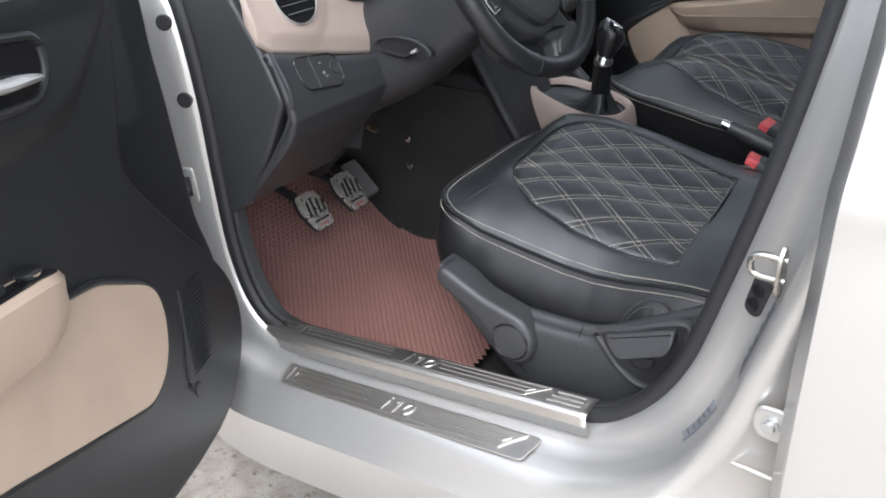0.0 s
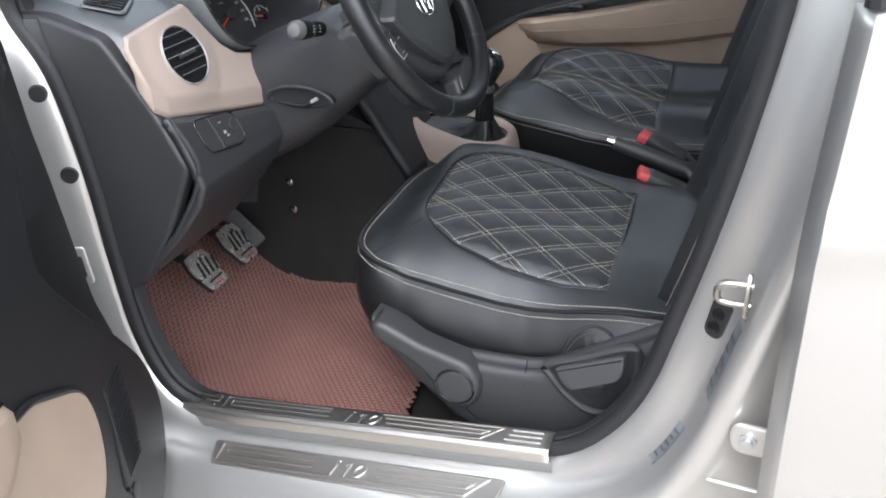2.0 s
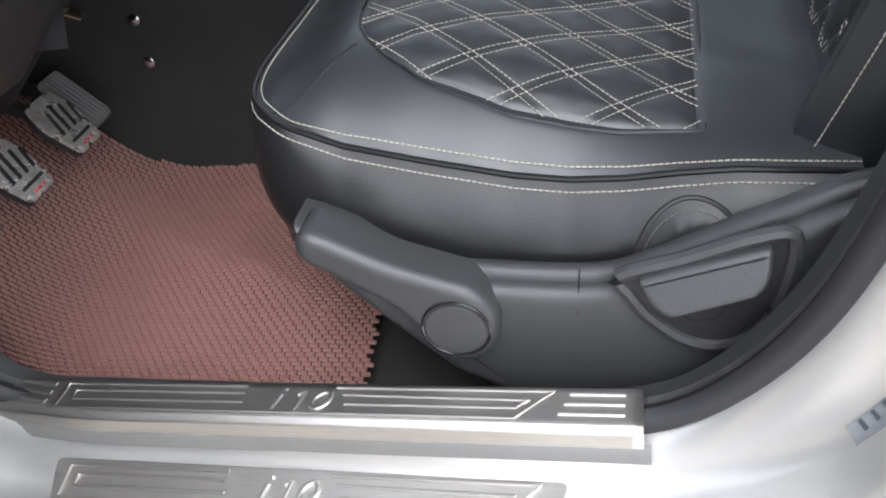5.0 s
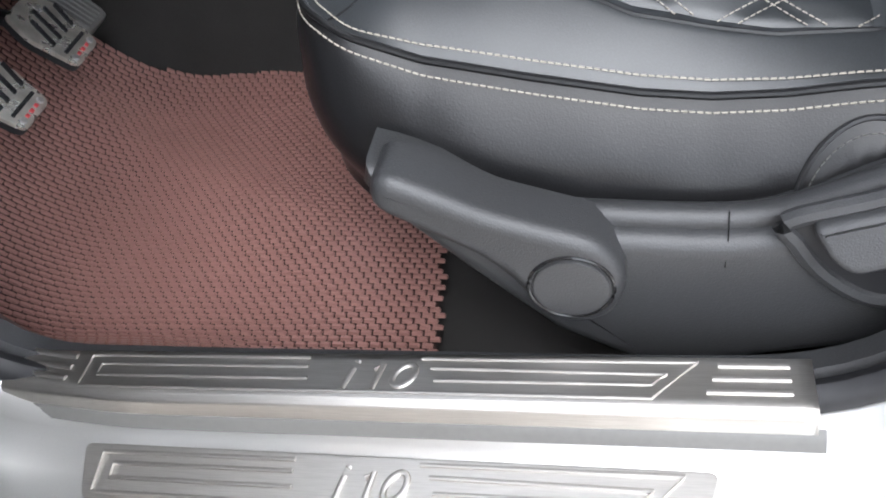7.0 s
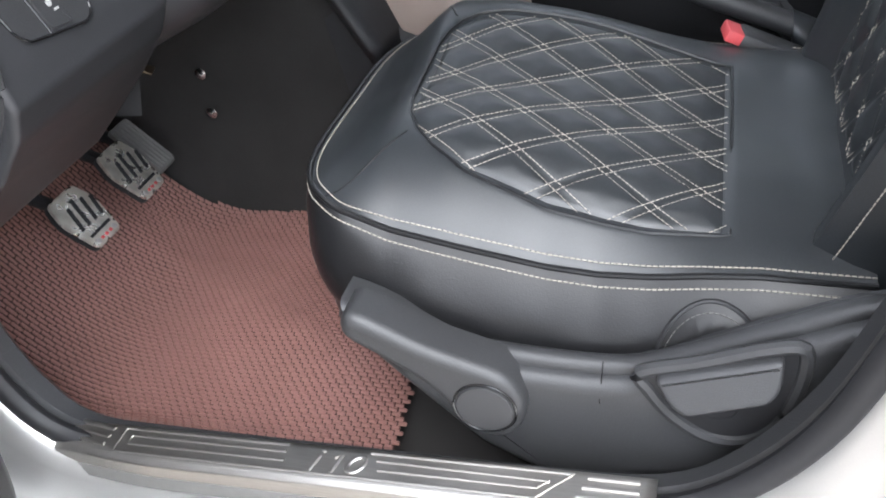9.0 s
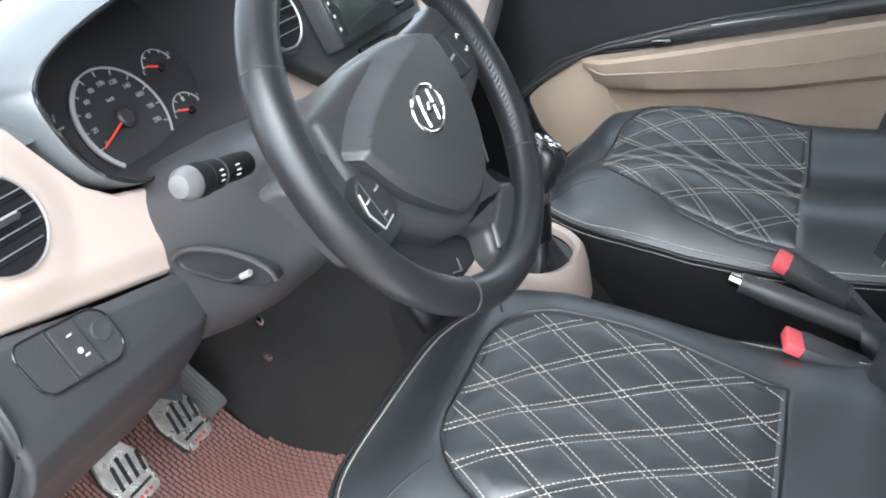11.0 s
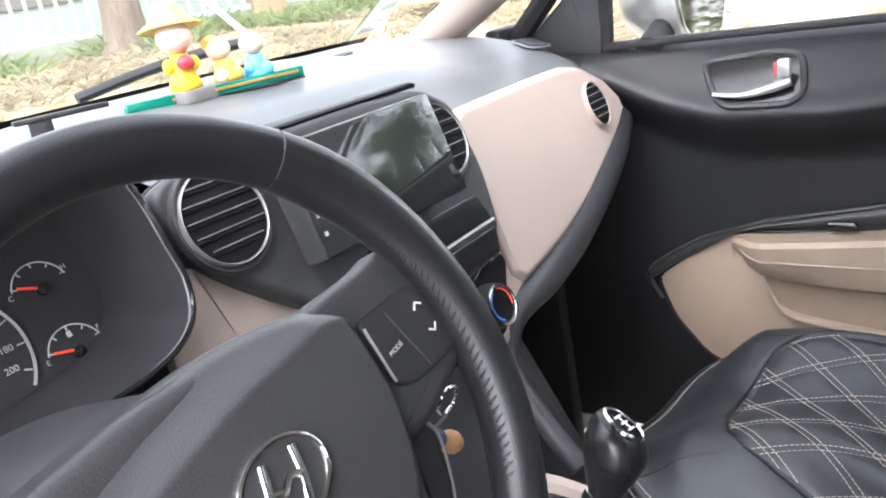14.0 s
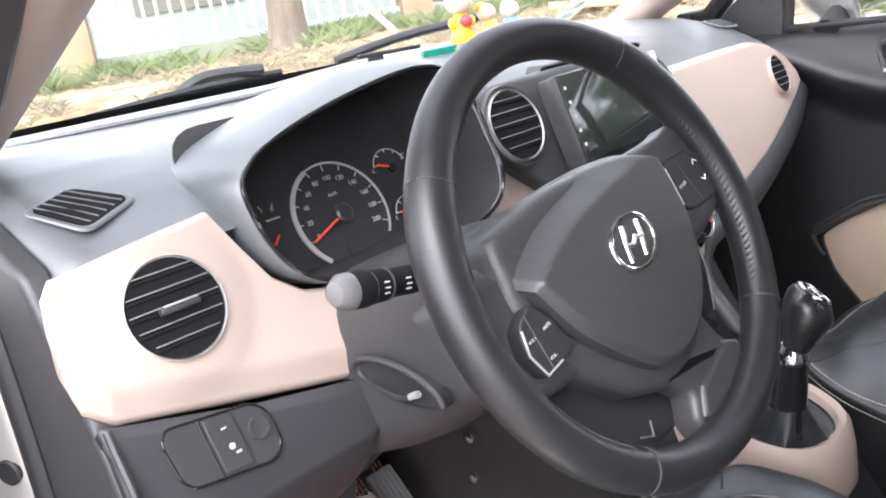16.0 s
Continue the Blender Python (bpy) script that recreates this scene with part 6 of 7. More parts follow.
lever = thing("gear_lever", "black gear lever with chrome collar and boot", "gear lever", pose(-0.042, -0.012, 0.592))
lean = Matrix.Rotation(radians(8), 4, "Y") @ Matrix.Rotation(radians(2), 4, "X")


def boot(u, v):
    a = math.tau * u
    r0 = Vector((0.088 * math.cos(a) * (1.15 if math.cos(a) < 0 else 0.88) - 0.034, 0.030 + 0.068 * math.sin(a), 0.004))
    top = lean @ Vector((0.020 * math.cos(a), 0.020 * math.sin(a), 0.060))
    t = v
    fold = 1 + 0.18 * math.sin(a * 5 + 1.0) * math.sin(math.pi * t) + 0.06 * math.sin(11 * a)* math.sin(math.pi * t)
    p = r0.lerp(top, t ** 0.7)
    c = Vector((-0.008, 0.030, 0)).lerp(lean @ Vector((0, 0, 0.06)), t)
    q = c + (p - c) * fold
    q.z = 0.006 + 0.058 * t ** 1.7 + 0.046 * smooth(0.07, -0.15, q.x) * (1 - t)
    return q


part("boot", grid(boot, 72, 14, True), LEATHER, lever, "black leatherette gear boot")
part("shaft", turned([(0.021, 0.03), (0.0195, 0.06), (0.0165, 0.12), (0.0175, 0.124)], 28, lean), GLOSS, lever, "black lever sleeve")
part("collar", turned([(0.0165, 0.120), (0.0185, 0.122), (0.0188, 0.129), (0.016, 0.134), (0.013, 0.140)], 28, lean), CHROME, lever, "chrome collar")
km = lean @ pose(0.002, 0, 0.137, -20, 6, 0)
def knob_top(bm):
    """Slopes the upper end of the knob towards the driver."""
    for v in bm.verts:
        v.co.z -= 0.36 * v.co.x * smooth(0.026, 0.056, v.co.z)
    return moved(bm, km)


KNOB = material("satin_black_knob", (0.016, 0.016, 0.017), 0.27, 0, 0.2, 700, 0.15, 0.1)
part("knob", knob_top(turned([(0.0130, -0.004), (0.0155, 0.004), (0.0205, 0.016), (0.0255, 0.030), (0.0272, 0.041), (0.0262, 0.050), (0.0215, 0.058), (0.012, 0.062), (0.002, 0.063)], 32)), KNOB, lever, "black pear-shaped knob")
kc = km @ pose(0, 0, 0.060, 0, 20, 0) @ pose(0, 0, -0.060)
part("cap_ring", tube([kc @ Vector((0.0185 * math.cos(a), 0.0145 * math.sin(a), 0.0615)) for a in [k * math.tau / 32 for k in range(32)]], 0.0020, 8, True), CHROME, lever, "chrome cap ring")
part("cap", turned([(0.0178, 0.0590), (0.0175, 0.0625), (0.001, 0.0632)], 28, kc @ Matrix.Diagonal((1, 0.78, 1, 1))), GLOSS, lever, "dark shift pattern cap")
for x in (-0.007, 0.0, 0.007):
    part("pattern_bar", box(0.0018, 0.012, 0.0006, 0, kc @ pose(x, 0, 0.0634)), WHITE, lever)
part("pattern_bar", box(0.016, 0.0018, 0.0006, 0, kc @ pose(0, 0, 0.0635)), WHITE, lever)

brake = thing("hand_brake", "black hand brake lever with chrome button", "hand brake", pose(0.215, -0.024, 0.610))
part("grip", tube(spline([(0.006, 0, -0.002), (0.05, 0, -0.020), (0.12, 0, -0.050), (0.20, 0.002, -0.085)], 20), [0.0125] * 3 + [0.0145] * 12 + [0.0125] * 5, 14), BLACK, brake, "black grip")
part("button", tube([(-0.007, 0, 0.004), (0.008, 0, -0.003)], 0.0080, 14), CHROME, brake, "chrome release button")
part("gaiter", loft([[Vector((x + 0.0, w * math.cos(a), z + h * math.sin(a))) for a in [k * math.tau / 18 for k in range(18)]] for x, w, z, h in ((0.14, 0.022, -0.06, 0.02), (0.19, 0.035, -0.105, 0.04), (0.26, 0.045, -0.15, 0.05))]), LEATHER, brake)

# ---- passenger door ----
pdoor = thing("passenger_door", "closed passenger door with black trim and beige armrest", "car door")


def pd_y(x, z):
    """The inner surface of the trim."""
    h = z + 0.895 - table(x, [(-0.64, 1.03), (-0.42, 1.005), (-0.32, 0.967), (-0.22, 0.920), (-0.14, 0.900), (0.0, 0.898), (0.11, 0.909), (0.5, 0.915)])
    y = 0.722 - 0.068 * smooth(0.80, 0.892, h) + 0.076 * smooth(0.87, 0.915, h) * max(0.0, h - 0.88) / 0.11
    return y + 0.05 * smooth(0.60, 0.30, z) * 0.3


def pd_sheet(u, v):
    x, z = -0.64 + 1.32 * u, 0.31 + 0.69 * v
    return Vector((x, pd_y(x, z) + 0.03 * smooth(0.985, 1.0, z), z))


solid(part("trim_panel", grid(pd_sheet, 150, 130), DOORBLACK, pdoor, "black grained door trim"), 0.03, -1)


def pd_at(lift):
    return lambda p: Vector((p.x, pd_y(p.x, p.y) - lift - p.z, p.y))


pocket = [(-0.285, 0.616), (-0.215, 0.664), (-0.150, 0.697), (-0.02, 0.700), (0.45, 0.72), (0.46, 0.47), (0.15, 0.455), (0.05, 0.45), (-0.05, 0.447), (-0.155, 0.450), (-0.212, 0.478), (-0.262, 0.545)]
part("insert", slab(rounded(pocket, 0.02), 0.004, 0.003, pd_at(0.001)), CLOTH, pdoor, "beige door insert")
part("insert_border", tube([pd_at(0.004)(Vector((p.x, p.y, 0))) for p in rounded(pocket, 0.02)], 0.0035, 6, True), RUBBER, pdoor)


def arm(x):
    top = table(x, [(-0.155, 0.688), (-0.12, 0.694), (0.05, 0.705), (0.25, 0.725), (0.45, 0.74)])
    low = table(x, [(-0.155, 0.660), (-0.10, 0.640), (0.0, 0.628), (0.20, 0.622), (0.45, 0.64)])
    t = smooth(-0.16, -0.10, x)
    y0 = 0.722
    o = 0.012 + 0.048 * t
    return [Vector((x, y0, top)), Vector((x, y0 - o + 0.006, top + 0.001)), Vector((x, y0 - o, top - 0.006)), Vector((x, y0 - o + 0.004, (top + low) / 2)), Vector((x, y0 - o + 0.020, low)), Vector((x, y0, low - 0.02))]


part("armrest", loft([arm(-0.155 + 0.62 * k / 30) for k in range(31)]), CLOTH, pdoor, "beige armrest")
part("armrest_seam", tube([Vector((x, 0.722 - 0.012 - 0.048 * smooth(-0.16, -0.10, x) + 0.002, table(x, [(-0.155, 0.675), (-0.10, 0.668), (0.2, 0.665), (0.46, 0.685)]))) for x in [-0.14 + 0.6 * k / 30 for k in range(31)]], 0.0014, 6), BEIGE, pdoor)
part("pocket_edge", tube(spline([(-0.11, 0.716, 0.625), (-0.08, 0.705, 0.575), (0.0, 0.695, 0.560), (0.12, 0.695, 0.545), (0.175, 0.716, 0.505)], 30), [0.002 + 0.006 * math.sin(math.pi * k / 29) for k in range(30)], 8), CLOTH, pdoor)
BAND_LOW = [(-0.290, 0.612), (-0.250, 0.640), (-0.211, 0.660), (-0.153, 0.692), (-0.12, 0.704), (0.05, 0.716), (0.11, 0.722), (0.46, 0.745)]
BAND_TOP = [(-0.290, 0.632), (-0.250, 0.659), (-0.199, 0.686), (-0.101, 0.715), (0.108, 0.749), (0.46, 0.778)]


def band(u, v):
    x = -0.290 + 0.75 * u
    a, b = table(x, BAND_LOW), table(x, BAND_TOP)
    z = a + (b - a) * v
    return Vector((x, pd_y(x, z) - 0.006 - 0.010 * math.sin(math.pi * (0.1 + 0.8 * v)), z))


part("switch_band", grid(band, 70, 8), BLACK, pdoor, "black switch band over the armrest")
part("band_line", tube([band(k / 60, 1.0) + Vector((0, -0.002, 0.002)) for k in range(61)], 0.0035, 8), BLACK, pdoor)
part("band_nose", tube(spline([band(0.03, 1.0), Vector((-0.296, 0.712, 0.622)), Vector((-0.292, 0.714, 0.600)), Vector((-0.280, 0.716, 0.575))], 14), 0.005, 8), BLACK, pdoor)
part("window_switch", box(0.040, 0.012, 0.008, 0.002, pose(0.008, 0.700, 0.716)), GLOSS, pdoor)
part("switch_line", box(0.034, 0.003, 0.002, 0.0006, pose(0.008, 0.693, 0.7215)), SATIN, pdoor)
part("grab_slot", slab(rounded([(0.10, 0.738), (0.30, 0.752), (0.30, 0.728), (0.10, 0.716)], 0.006), 0.002, 0, pd_at(0.0125)), RUBBER, pdoor)
part("slot_line", tube([pd_at(0.014)(Vector((0.10, 0.740, 0))), pd_at(0.014)(Vector((0.30, 0.754, 0)))], 0.0012, 5), SATIN, pdoor)
hb = rounded([(-0.172, 0.962), (-0.070, 0.968), (-0.035, 0.962), (-0.028, 0.915), (-0.045, 0.903), (-0.130, 0.903), (-0.150, 0.915)], 0.014)
part("handle_recess", slab(hb, 0.002, 0, pd_at(0.0005)), GLOSS, pdoor, "dark handle recess")
part("handle_bezel", tube([pd_at(0.003)(Vector((p.x, p.y, 0))) for p in hb], 0.0048, 8, True), BLACK, pdoor)
part("pull_handle", tube(spline([pd_at(0.012)(Vector((a, b, 0))) for a, b in ((-0.150, 0.921), (-0.11, 0.918), (-0.075, 0.924), (-0.045, 0.932))], 16), [0.005 + 0.006 * smooth(0.1, 0.9, k / 15) for k in range(16)], 10, flat=0.7), SATIN, pdoor, "satin silver door pull")
part("lock_tab", box(0.018, 0.012, 0.026, 0.004, pose(-0.052, 0.672, 0.950)), SATIN, pdoor, "silver lock tab")
part("lock_mark", box(0.004, 0.002, 0.018, 0.0006, pose(-0.063, 0.6680, 0.951)), RED, pdoor)
part("belt_seal", box(1.0, 0.014, 0.012, 0.004, pose(0.10, 0.700, 1.000)), RUBBER, pdoor)
ob = part("pane", grid(lambda u, v: Vector((-0.36 + 0.95 * u, 0.715 - 0.07 * v, 1.0 + v * table(u, [(0, 0.16), (0.35, 0.40), (1, 0.41)]))), 8, 8), GLASS, pdoor, "clear window pane")
solid(ob, 0.004).visible_shadow = False
part("mirror_sail", slab([(-0.50, 0.985), (-0.325, 0.985), (-0.315, 1.14)], 0.02, 0.006, lambda p: Vector((p.x, 0.712 - p.z, p.y))), BLACK, pdoor, "black mirror sail panel")
part("window_post", tube([(-0.325, 0.705, 0.99), (-0.30, 0.69, 1.17)], 0.012, 8), RUBBER, pdoor)
part("window_frame", tube(spline([(-0.50, 0.69, 1.0), (-0.30, 0.675, 1.18), (-0.02, 0.64, 1.38), (0.30, 0.635, 1.43), (0.58, 0.64, 1.40)], 24), 0.018, 8), RUBBER, pdoor)
part("rear_post", tube([(0.60, 0.70, 0.95), (0.58, 0.64, 1.40)], 0.05, 10), BLACK, pdoor)

mirror = thing("wing_mirror", "silver wing mirror outside the passenger window", "wing mirror", pose(-0.255, 0.86, 1.055))
part("housing", loft([[Vector((x, 0.115 * r * math.copysign(abs(math.cos(a)) ** 0.7, math.cos(a)), 0.070 * r * math.copysign(abs(math.sin(a)) ** 0.7, math.sin(a)))) for a in [k * math.tau / 28 for k in range(28)]] for x, r in ((-0.09, 0.35), (-0.07, 0.7), (-0.03, 0.93), (0.02, 1.0), (0.03, 1.0))]), SILVER, mirror, "silver mirror housing")
REFLECT = material("mirror_glass", (0.8, 0.82, 0.84), 0.03, 1.0)
part("glass", slab([(0.105 * math.copysign(abs(math.cos(a)) ** 0.7, math.cos(a)), 0.060 * math.copysign(abs(math.sin(a)) ** 0.7, math.sin(a))) for a in [k * math.tau / 28 for k in range(28)]], 0.003, 0.001, frame_of((0.031, 0, 0), (0, 1, 0), (0, 0, 1))), REFLECT, mirror, "mirror glass")
part("arm", tube([(0.0, -0.10, -0.045), (0.0, -0.16, -0.065)], 0.02, 10), RUBBER, mirror)

# ---- floor mat of small cells ----
mat_thing = thing("floor_mat", "brown honeycomb rubber floor mat with jagged edge", "floor mat", pose(0, 0, 0.30))


def mat_h(x, y):
    """The mat's lie: flat by the seat, climbing the toe board, turned up by the sill."""
    z = 0.012 + 0.40 * smooth(-0.40, -0.86, x) ** 1.25
    z += 0.012 * math.exp(-((y + 0.35 + 0.5 * (x + 0.3)) / 0.05) ** 2) * smooth(-0.05, -0.25, x)
    z += 0.050 * smooth(-0.535, -0.612, y) * smooth(-0.16, -0.36, x) + 0.004 * noise.noise(Vector((x * 6, y * 6, 1)))
    z += 0.03 * smooth(-0.20, -0.08, y) * smooth(-0.22, -0.4, x)
    return z


def mat_inner(x):
    return table(x, [(-0.80, -0.16), (-0.66, -0.150), (-0.58, -0.135), (-0.50, -0.135), (-0.43, -0.120), (-0.32, -0.105), (-0.18, -0.10), (-0.05, -0.12)])


def mat_rear(y):
    return table(y, [(-0.62, -0.045), (-0.50, -0.058), (-0.40, -0.070), (-0.10, -0.07)])


part("sheet", grid(lambda u, v: (lambda x, y: Vector((x, y, mat_h(x, y) - 0.0035)))(-0.78 + (mat_rear(-0.6 + 0.5 * v) + 0.78) * u, -0.615 + (mat_inner(-0.78 + 0.72 * u) + 0.605) * v), 140, 110), MATBACK, mat_thing, "brown rubber backing with the gap shade in its colour")


def mat_cells():
    verts, faces = [], []
    px, py = 0.0118, 0.0068
    row = 0
    y = -0.612
    while y < -0.095:
        x = -0.775 + (px / 2 if row % 2 else 0)
        while x < -0.048:
            if y < mat_inner(x) + 0.001 and x < mat_rear(y) + 0.002:
                z = mat_h(x, y)
                a, b, h = px * 0.42, py * 0.33, 0.0032
                sx = (mat_h(x + a, y) - mat_h(x - a, y)) / 2
                sy = (mat_h(x, y + b) - mat_h(x, y - b)) / 2
                n0 = len(verts)
                for k, (dx, dy, dz) in enumerate(((-a, -b, -0.0006), (a, -b, -0.0006), (a, b, -0.0006), (-a, b, -0.0006), (-a * 0.82, -b * 0.7, h), (a * 0.82, -b * 0.7, h * 0.7), (a * 0.82, b * 0.7, h * 0.7), (-a * 0.82, b * 0.7, h))):
                    verts.append((x + dx, y + dy, z + dz + sx * dx / a + sy * dy / b))
                for q in ((4, 5, 6, 7), (0, 1, 5, 4), (1, 2, 6, 5), (2, 3, 7, 6), (3, 0, 4, 7)):
                    faces.append([n0 + k for k in q])
            x += px
        y += py
        row += 1
    me = bpy.data.meshes.new("cells")
    me.from_pydata(verts, [], faces)
    me.materials.append(MAT)
    ob = new("cell_pattern", me)
    ob.parent = mat_thing
    return tagged(ob, "small raised brown rubber cells", kind="stuff")


mat_cells()

# ---- pedals ----
def pedal(name, label, x, y, z, w, h, tilt, turn=0.0, chrome=True):
    pd = thing(name, label, "pedal", pose(x, y, z, 0, tilt, turn), group="pedals")
    if chrome:
        o = rounded([(-w * 0.75, h), (w * 0.75, h), (w, h * 0.25), (w * 0.80, -h * 0.62), (w * 0.70, -h), (-w * 0.70, -h), (-w * 0.80, -h * 0.62), (-w, h * 0.25)], 0.008)
        to = lambda p: Vector((p.z, p.x, p.y))
        part("rubber_pad", slab(o, 0.010, 0.003, lambda p: Vector((p.z - 0.009, p.x, p.y))), RUBBER, pd)
        part("pad", slab(o, 0.005, 0.002, to), CHROME_WORN, pd, "chromed pedal cover")
        for k in range(4):
            yy = -0.020 + 0.0135 * k
            part("rubber_insert", slab(rounded([(yy - 0.003, -0.012), (yy + 0.003, -0.012), (yy + 0.013, 0.026 - 0.005 * abs(k - 1)), (yy + 0.007, 0.026 - 0.005 * abs(k - 1))], 0.002), 0.002, 0.0008, lambda p: Vector((0.0045 + p.z, p.x, p.y))), RUBBER, pd)
        part("rubber_insert", slab(rounded([(-w * 0.6, -h * 0.52), (w * 0.6, -h * 0.52), (w * 0.6, -h * 0.62), (-w * 0.6, -h * 0.62)], 0.001), 0.002, 0.0008, lambda p: Vector((0.0045 + p.z, p.x, p.y))), RUBBER, pd)
        for yy in (-w * 0.5, w * 0.5):
            part("rivet", turned([(0.004, 0.005), (0.003, 0.007), (0.001, 0.0072)], 10, frame_of((0, yy, -h * 0.82), (0, 1, 0), (0, 0, 1))), SATIN, pd)
        for yy in (-w * 0.25, 0, w * 0.25):
            part("small_mark", box(0.0008, 0.005, 0.004, 0.0002, pose(0.0052, yy, -h * 0.82)), RED, pd)
    else:
        part("pad", slab(rounded([(-w, h), (w, h), (w * 0.9, -h), (-w * 0.9, -h)], 0.006), 0.008, 0.003, lambda p: Vector((p.z, p.x, p.y))), STRIP, pd, "grey rubber pad")
        for k in range(6):
            part("pad_rib", tube([(0.008, -w * 0.85 + w * 1.7 * k / 5, h * 0.85), (0.008, -w * 0.82 + w * 1.64 * k / 5, -h * 0.85)], 0.0016, 6), STRIP, pd)
    part("arm", tube(spline([(-0.006, 0, h * 0.3), (-0.05, 0, 0.09), (-0.11, 0, 0.20), (-0.16, 0, 0.30)], 14), 0.009, 8), RUBBER, pd)
    return pd


CHROME_WORN = material("worn_chrome", (0.78, 0.75, 0.68), 0.28, 0.75, 0.25, 120, 0.6, 0.4, 60)
pedal("clutch_pedal", "chromed clutch pedal with black rubber inserts", -0.488, -0.385, 0.492, 0.034, 0.040, -38)
pedal("brake_pedal", "chromed brake pedal with black rubber inserts", -0.490, -0.272, 0.492, 0.034, 0.042, -38)
pedal("accelerator_pedal", "grey ribbed accelerator pedal beside the brake", -0.515, -0.205, 0.490, 0.022, 0.045, -42, 0, False)
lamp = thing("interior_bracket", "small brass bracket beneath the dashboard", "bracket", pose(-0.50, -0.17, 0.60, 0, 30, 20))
BRASS = material("dull_brass", (0.16, 0.12, 0.08), 0.5, 0.7, 0.1, 100)
part("tab", merge(box(0.05, 0.025, 0.004, 0.002), turned([(0.008, 0.002), (0.007, 0.008), (0.002, 0.009)], 12)), BRASS, lamp)

# ---- ornaments on the dash: plain figures on a ledge ----
YEL = material("yellow_glaze", (0.80, 0.52, 0.03), 0.35)
ORA = material("amber_glaze", (0.82, 0.42, 0.08), 0.35)
SKY = material("light_blue_glaze", (0.10, 0.42, 0.72), 0.35)
CREAM = material("cream_glaze", (0.80, 0.58, 0.45), 0.4)


STRAW = material("straw_yellow", (0.72, 0.50, 0.12), 0.6, 0, 0.3, 400, 0.5)
HEART = material("red_glaze", (0.60, 0.04, 0.06), 0.3)


def ball(c, r, squash=1.0, n=16):
    bm = bmesh.new()
    bmesh.ops.create_uvsphere(bm, u_segments=n, v_segments=n // 2 + 2, radius=1)
    bmesh.ops.transform(bm, matrix=Matrix.Translation(c) @ Matrix.Diagonal((r, r, r * squash, 1)), verts=bm.verts)
    return bm


def figure(label, x, y, turn, blobs, hat=None):
    """One plain mesh: a flared robe, a round top and a few soft lumps, each (shape, material)."""
    me = bpy.data.meshes.new("figurine")
    out = bmesh.new()
    mats = []
    for bm, mat in blobs:
        if mat not in mats:
            mats.append(mat)
        for f in bm.faces:
            f.material_index = mats.index(mat)
        tmp = bpy.data.meshes.new("join")
        bm.to_mesh(tmp)
        bm.free()
        out.from_mesh(tmp)
        bpy.data.meshes.remove(tmp)
    bmesh.ops.recalc_face_normals(out, faces=out.faces)
    out.to_mesh(me)
    out.free()
    for mat in mats:
        me.materials.append(mat)
    me.shade_smooth()
    ob = new("figurine", me)
    ob.matrix_basis = pose(x - 0.012, y, pad_top(x, y) + 0.010, 0, 0, turn) @ Matrix.Scale(0.82, 4)
    return tagged(ob, label, "figurine", "dashboard figurines")


def robe(h, r0, r1):
    return turned([(r0 * 0.8, 0.0), (r0, 0.004), (r0 * 0.95, h * 0.25), (r1 * 1.15, h * 0.65), (r1, h), (r1 * 0.3, h * 1.04)], 24)


figure("tall glazed figurine in yellow with straw hat and red heart", -0.466, 0.030, -30, [
    (robe(0.048, 0.021, 0.011), YEL), (ball((0.004, -0.016, 0.034), 0.0075, 1.3), YEL), (ball((0.004, 0.016, 0.034), 0.0075, 1.3), YEL), (ball((0.014, 0.004, 0.036), 0.0115, 0.85), HEART),
    (ball((0, 0, 0.068), 0.0235, 0.88), CREAM), (turned([(0.002, 0.112), (0.010, 0.110), (0.022, 0.098), (0.026, 0.086), (0.040, 0.078), (0.041, 0.075), (0.024, 0.082)], 28, pose(-0.003, 0, 0.004, 0, -8)), STRAW)])
figure("small glazed figurine in amber sitting on the dashboard", -0.462, 0.083, -20, [
    (robe(0.030, 0.019, 0.012), ORA), (ball((0.012, 0.010, 0.010), 0.009), ORA), (ball((0.012, -0.010, 0.010), 0.009), CREAM), (ball((0, -0.004, 0.044), 0.0165, 0.9), CREAM), (ball((-0.006, -0.010, 0.052), 0.013, 0.8), STRAW)])
figure("small glazed figurine in light blue sitting on the dashboard", -0.452, 0.118, -20, [
    (robe(0.030, 0.020, 0.012), SKY), (ball((0.012, 0.010, 0.010), 0.010), SKY), (ball((0.010, -0.013, 0.014), 0.008), SKY), (ball((0, 0, 0.045), 0.0165, 0.9), CREAM), (ball((-0.008, 0.002, 0.053), 0.012, 0.8), STRAW)])
plinth = thing("figurine_plinth", "grey stone-like plinth under the figurines", "plinth", pose(-0.476, 0.072, pad_top(-0.474, 0.072) - 0.002, 0, 0, 8))
part("base", slab(rounded([(-0.016, -0.066), (0.015, -0.062), (0.014, 0.060), (-0.014, 0.062)], 0.010), 0.013, 0.004), STRIP, plinth)
GREEN = bpy.data.materials.new("green_glass")
GREEN.use_nodes = True
gg = GREEN.node_tree.nodes["Principled BSDF"]
gg.inputs["Base Color"].default_value, gg.inputs["Roughness"].default_value, gg.inputs["Transmission Weight"].default_value = (0.005, 0.16, 0.115, 1), 0.1, 0.2
plaque = thing("green_plaque", "long green glass plaque lying on the dashboard", "plaque", pose(-0.462, 0.058, pad_top(-0.455, 0.10) + 0.001, 0, 0, 74))
part("bar", box(0.205, 0.010, 0.012, 0.002, pose(0, 0, 0.006)), GREEN, plaque)
part("print_bar", box(0.15, 0.001, 0.003, 0.0003, pose(0.02, -0.0056, 0.007)), material("amber_print", (0.3, 0.2, 0.05), 0.4), plaque)
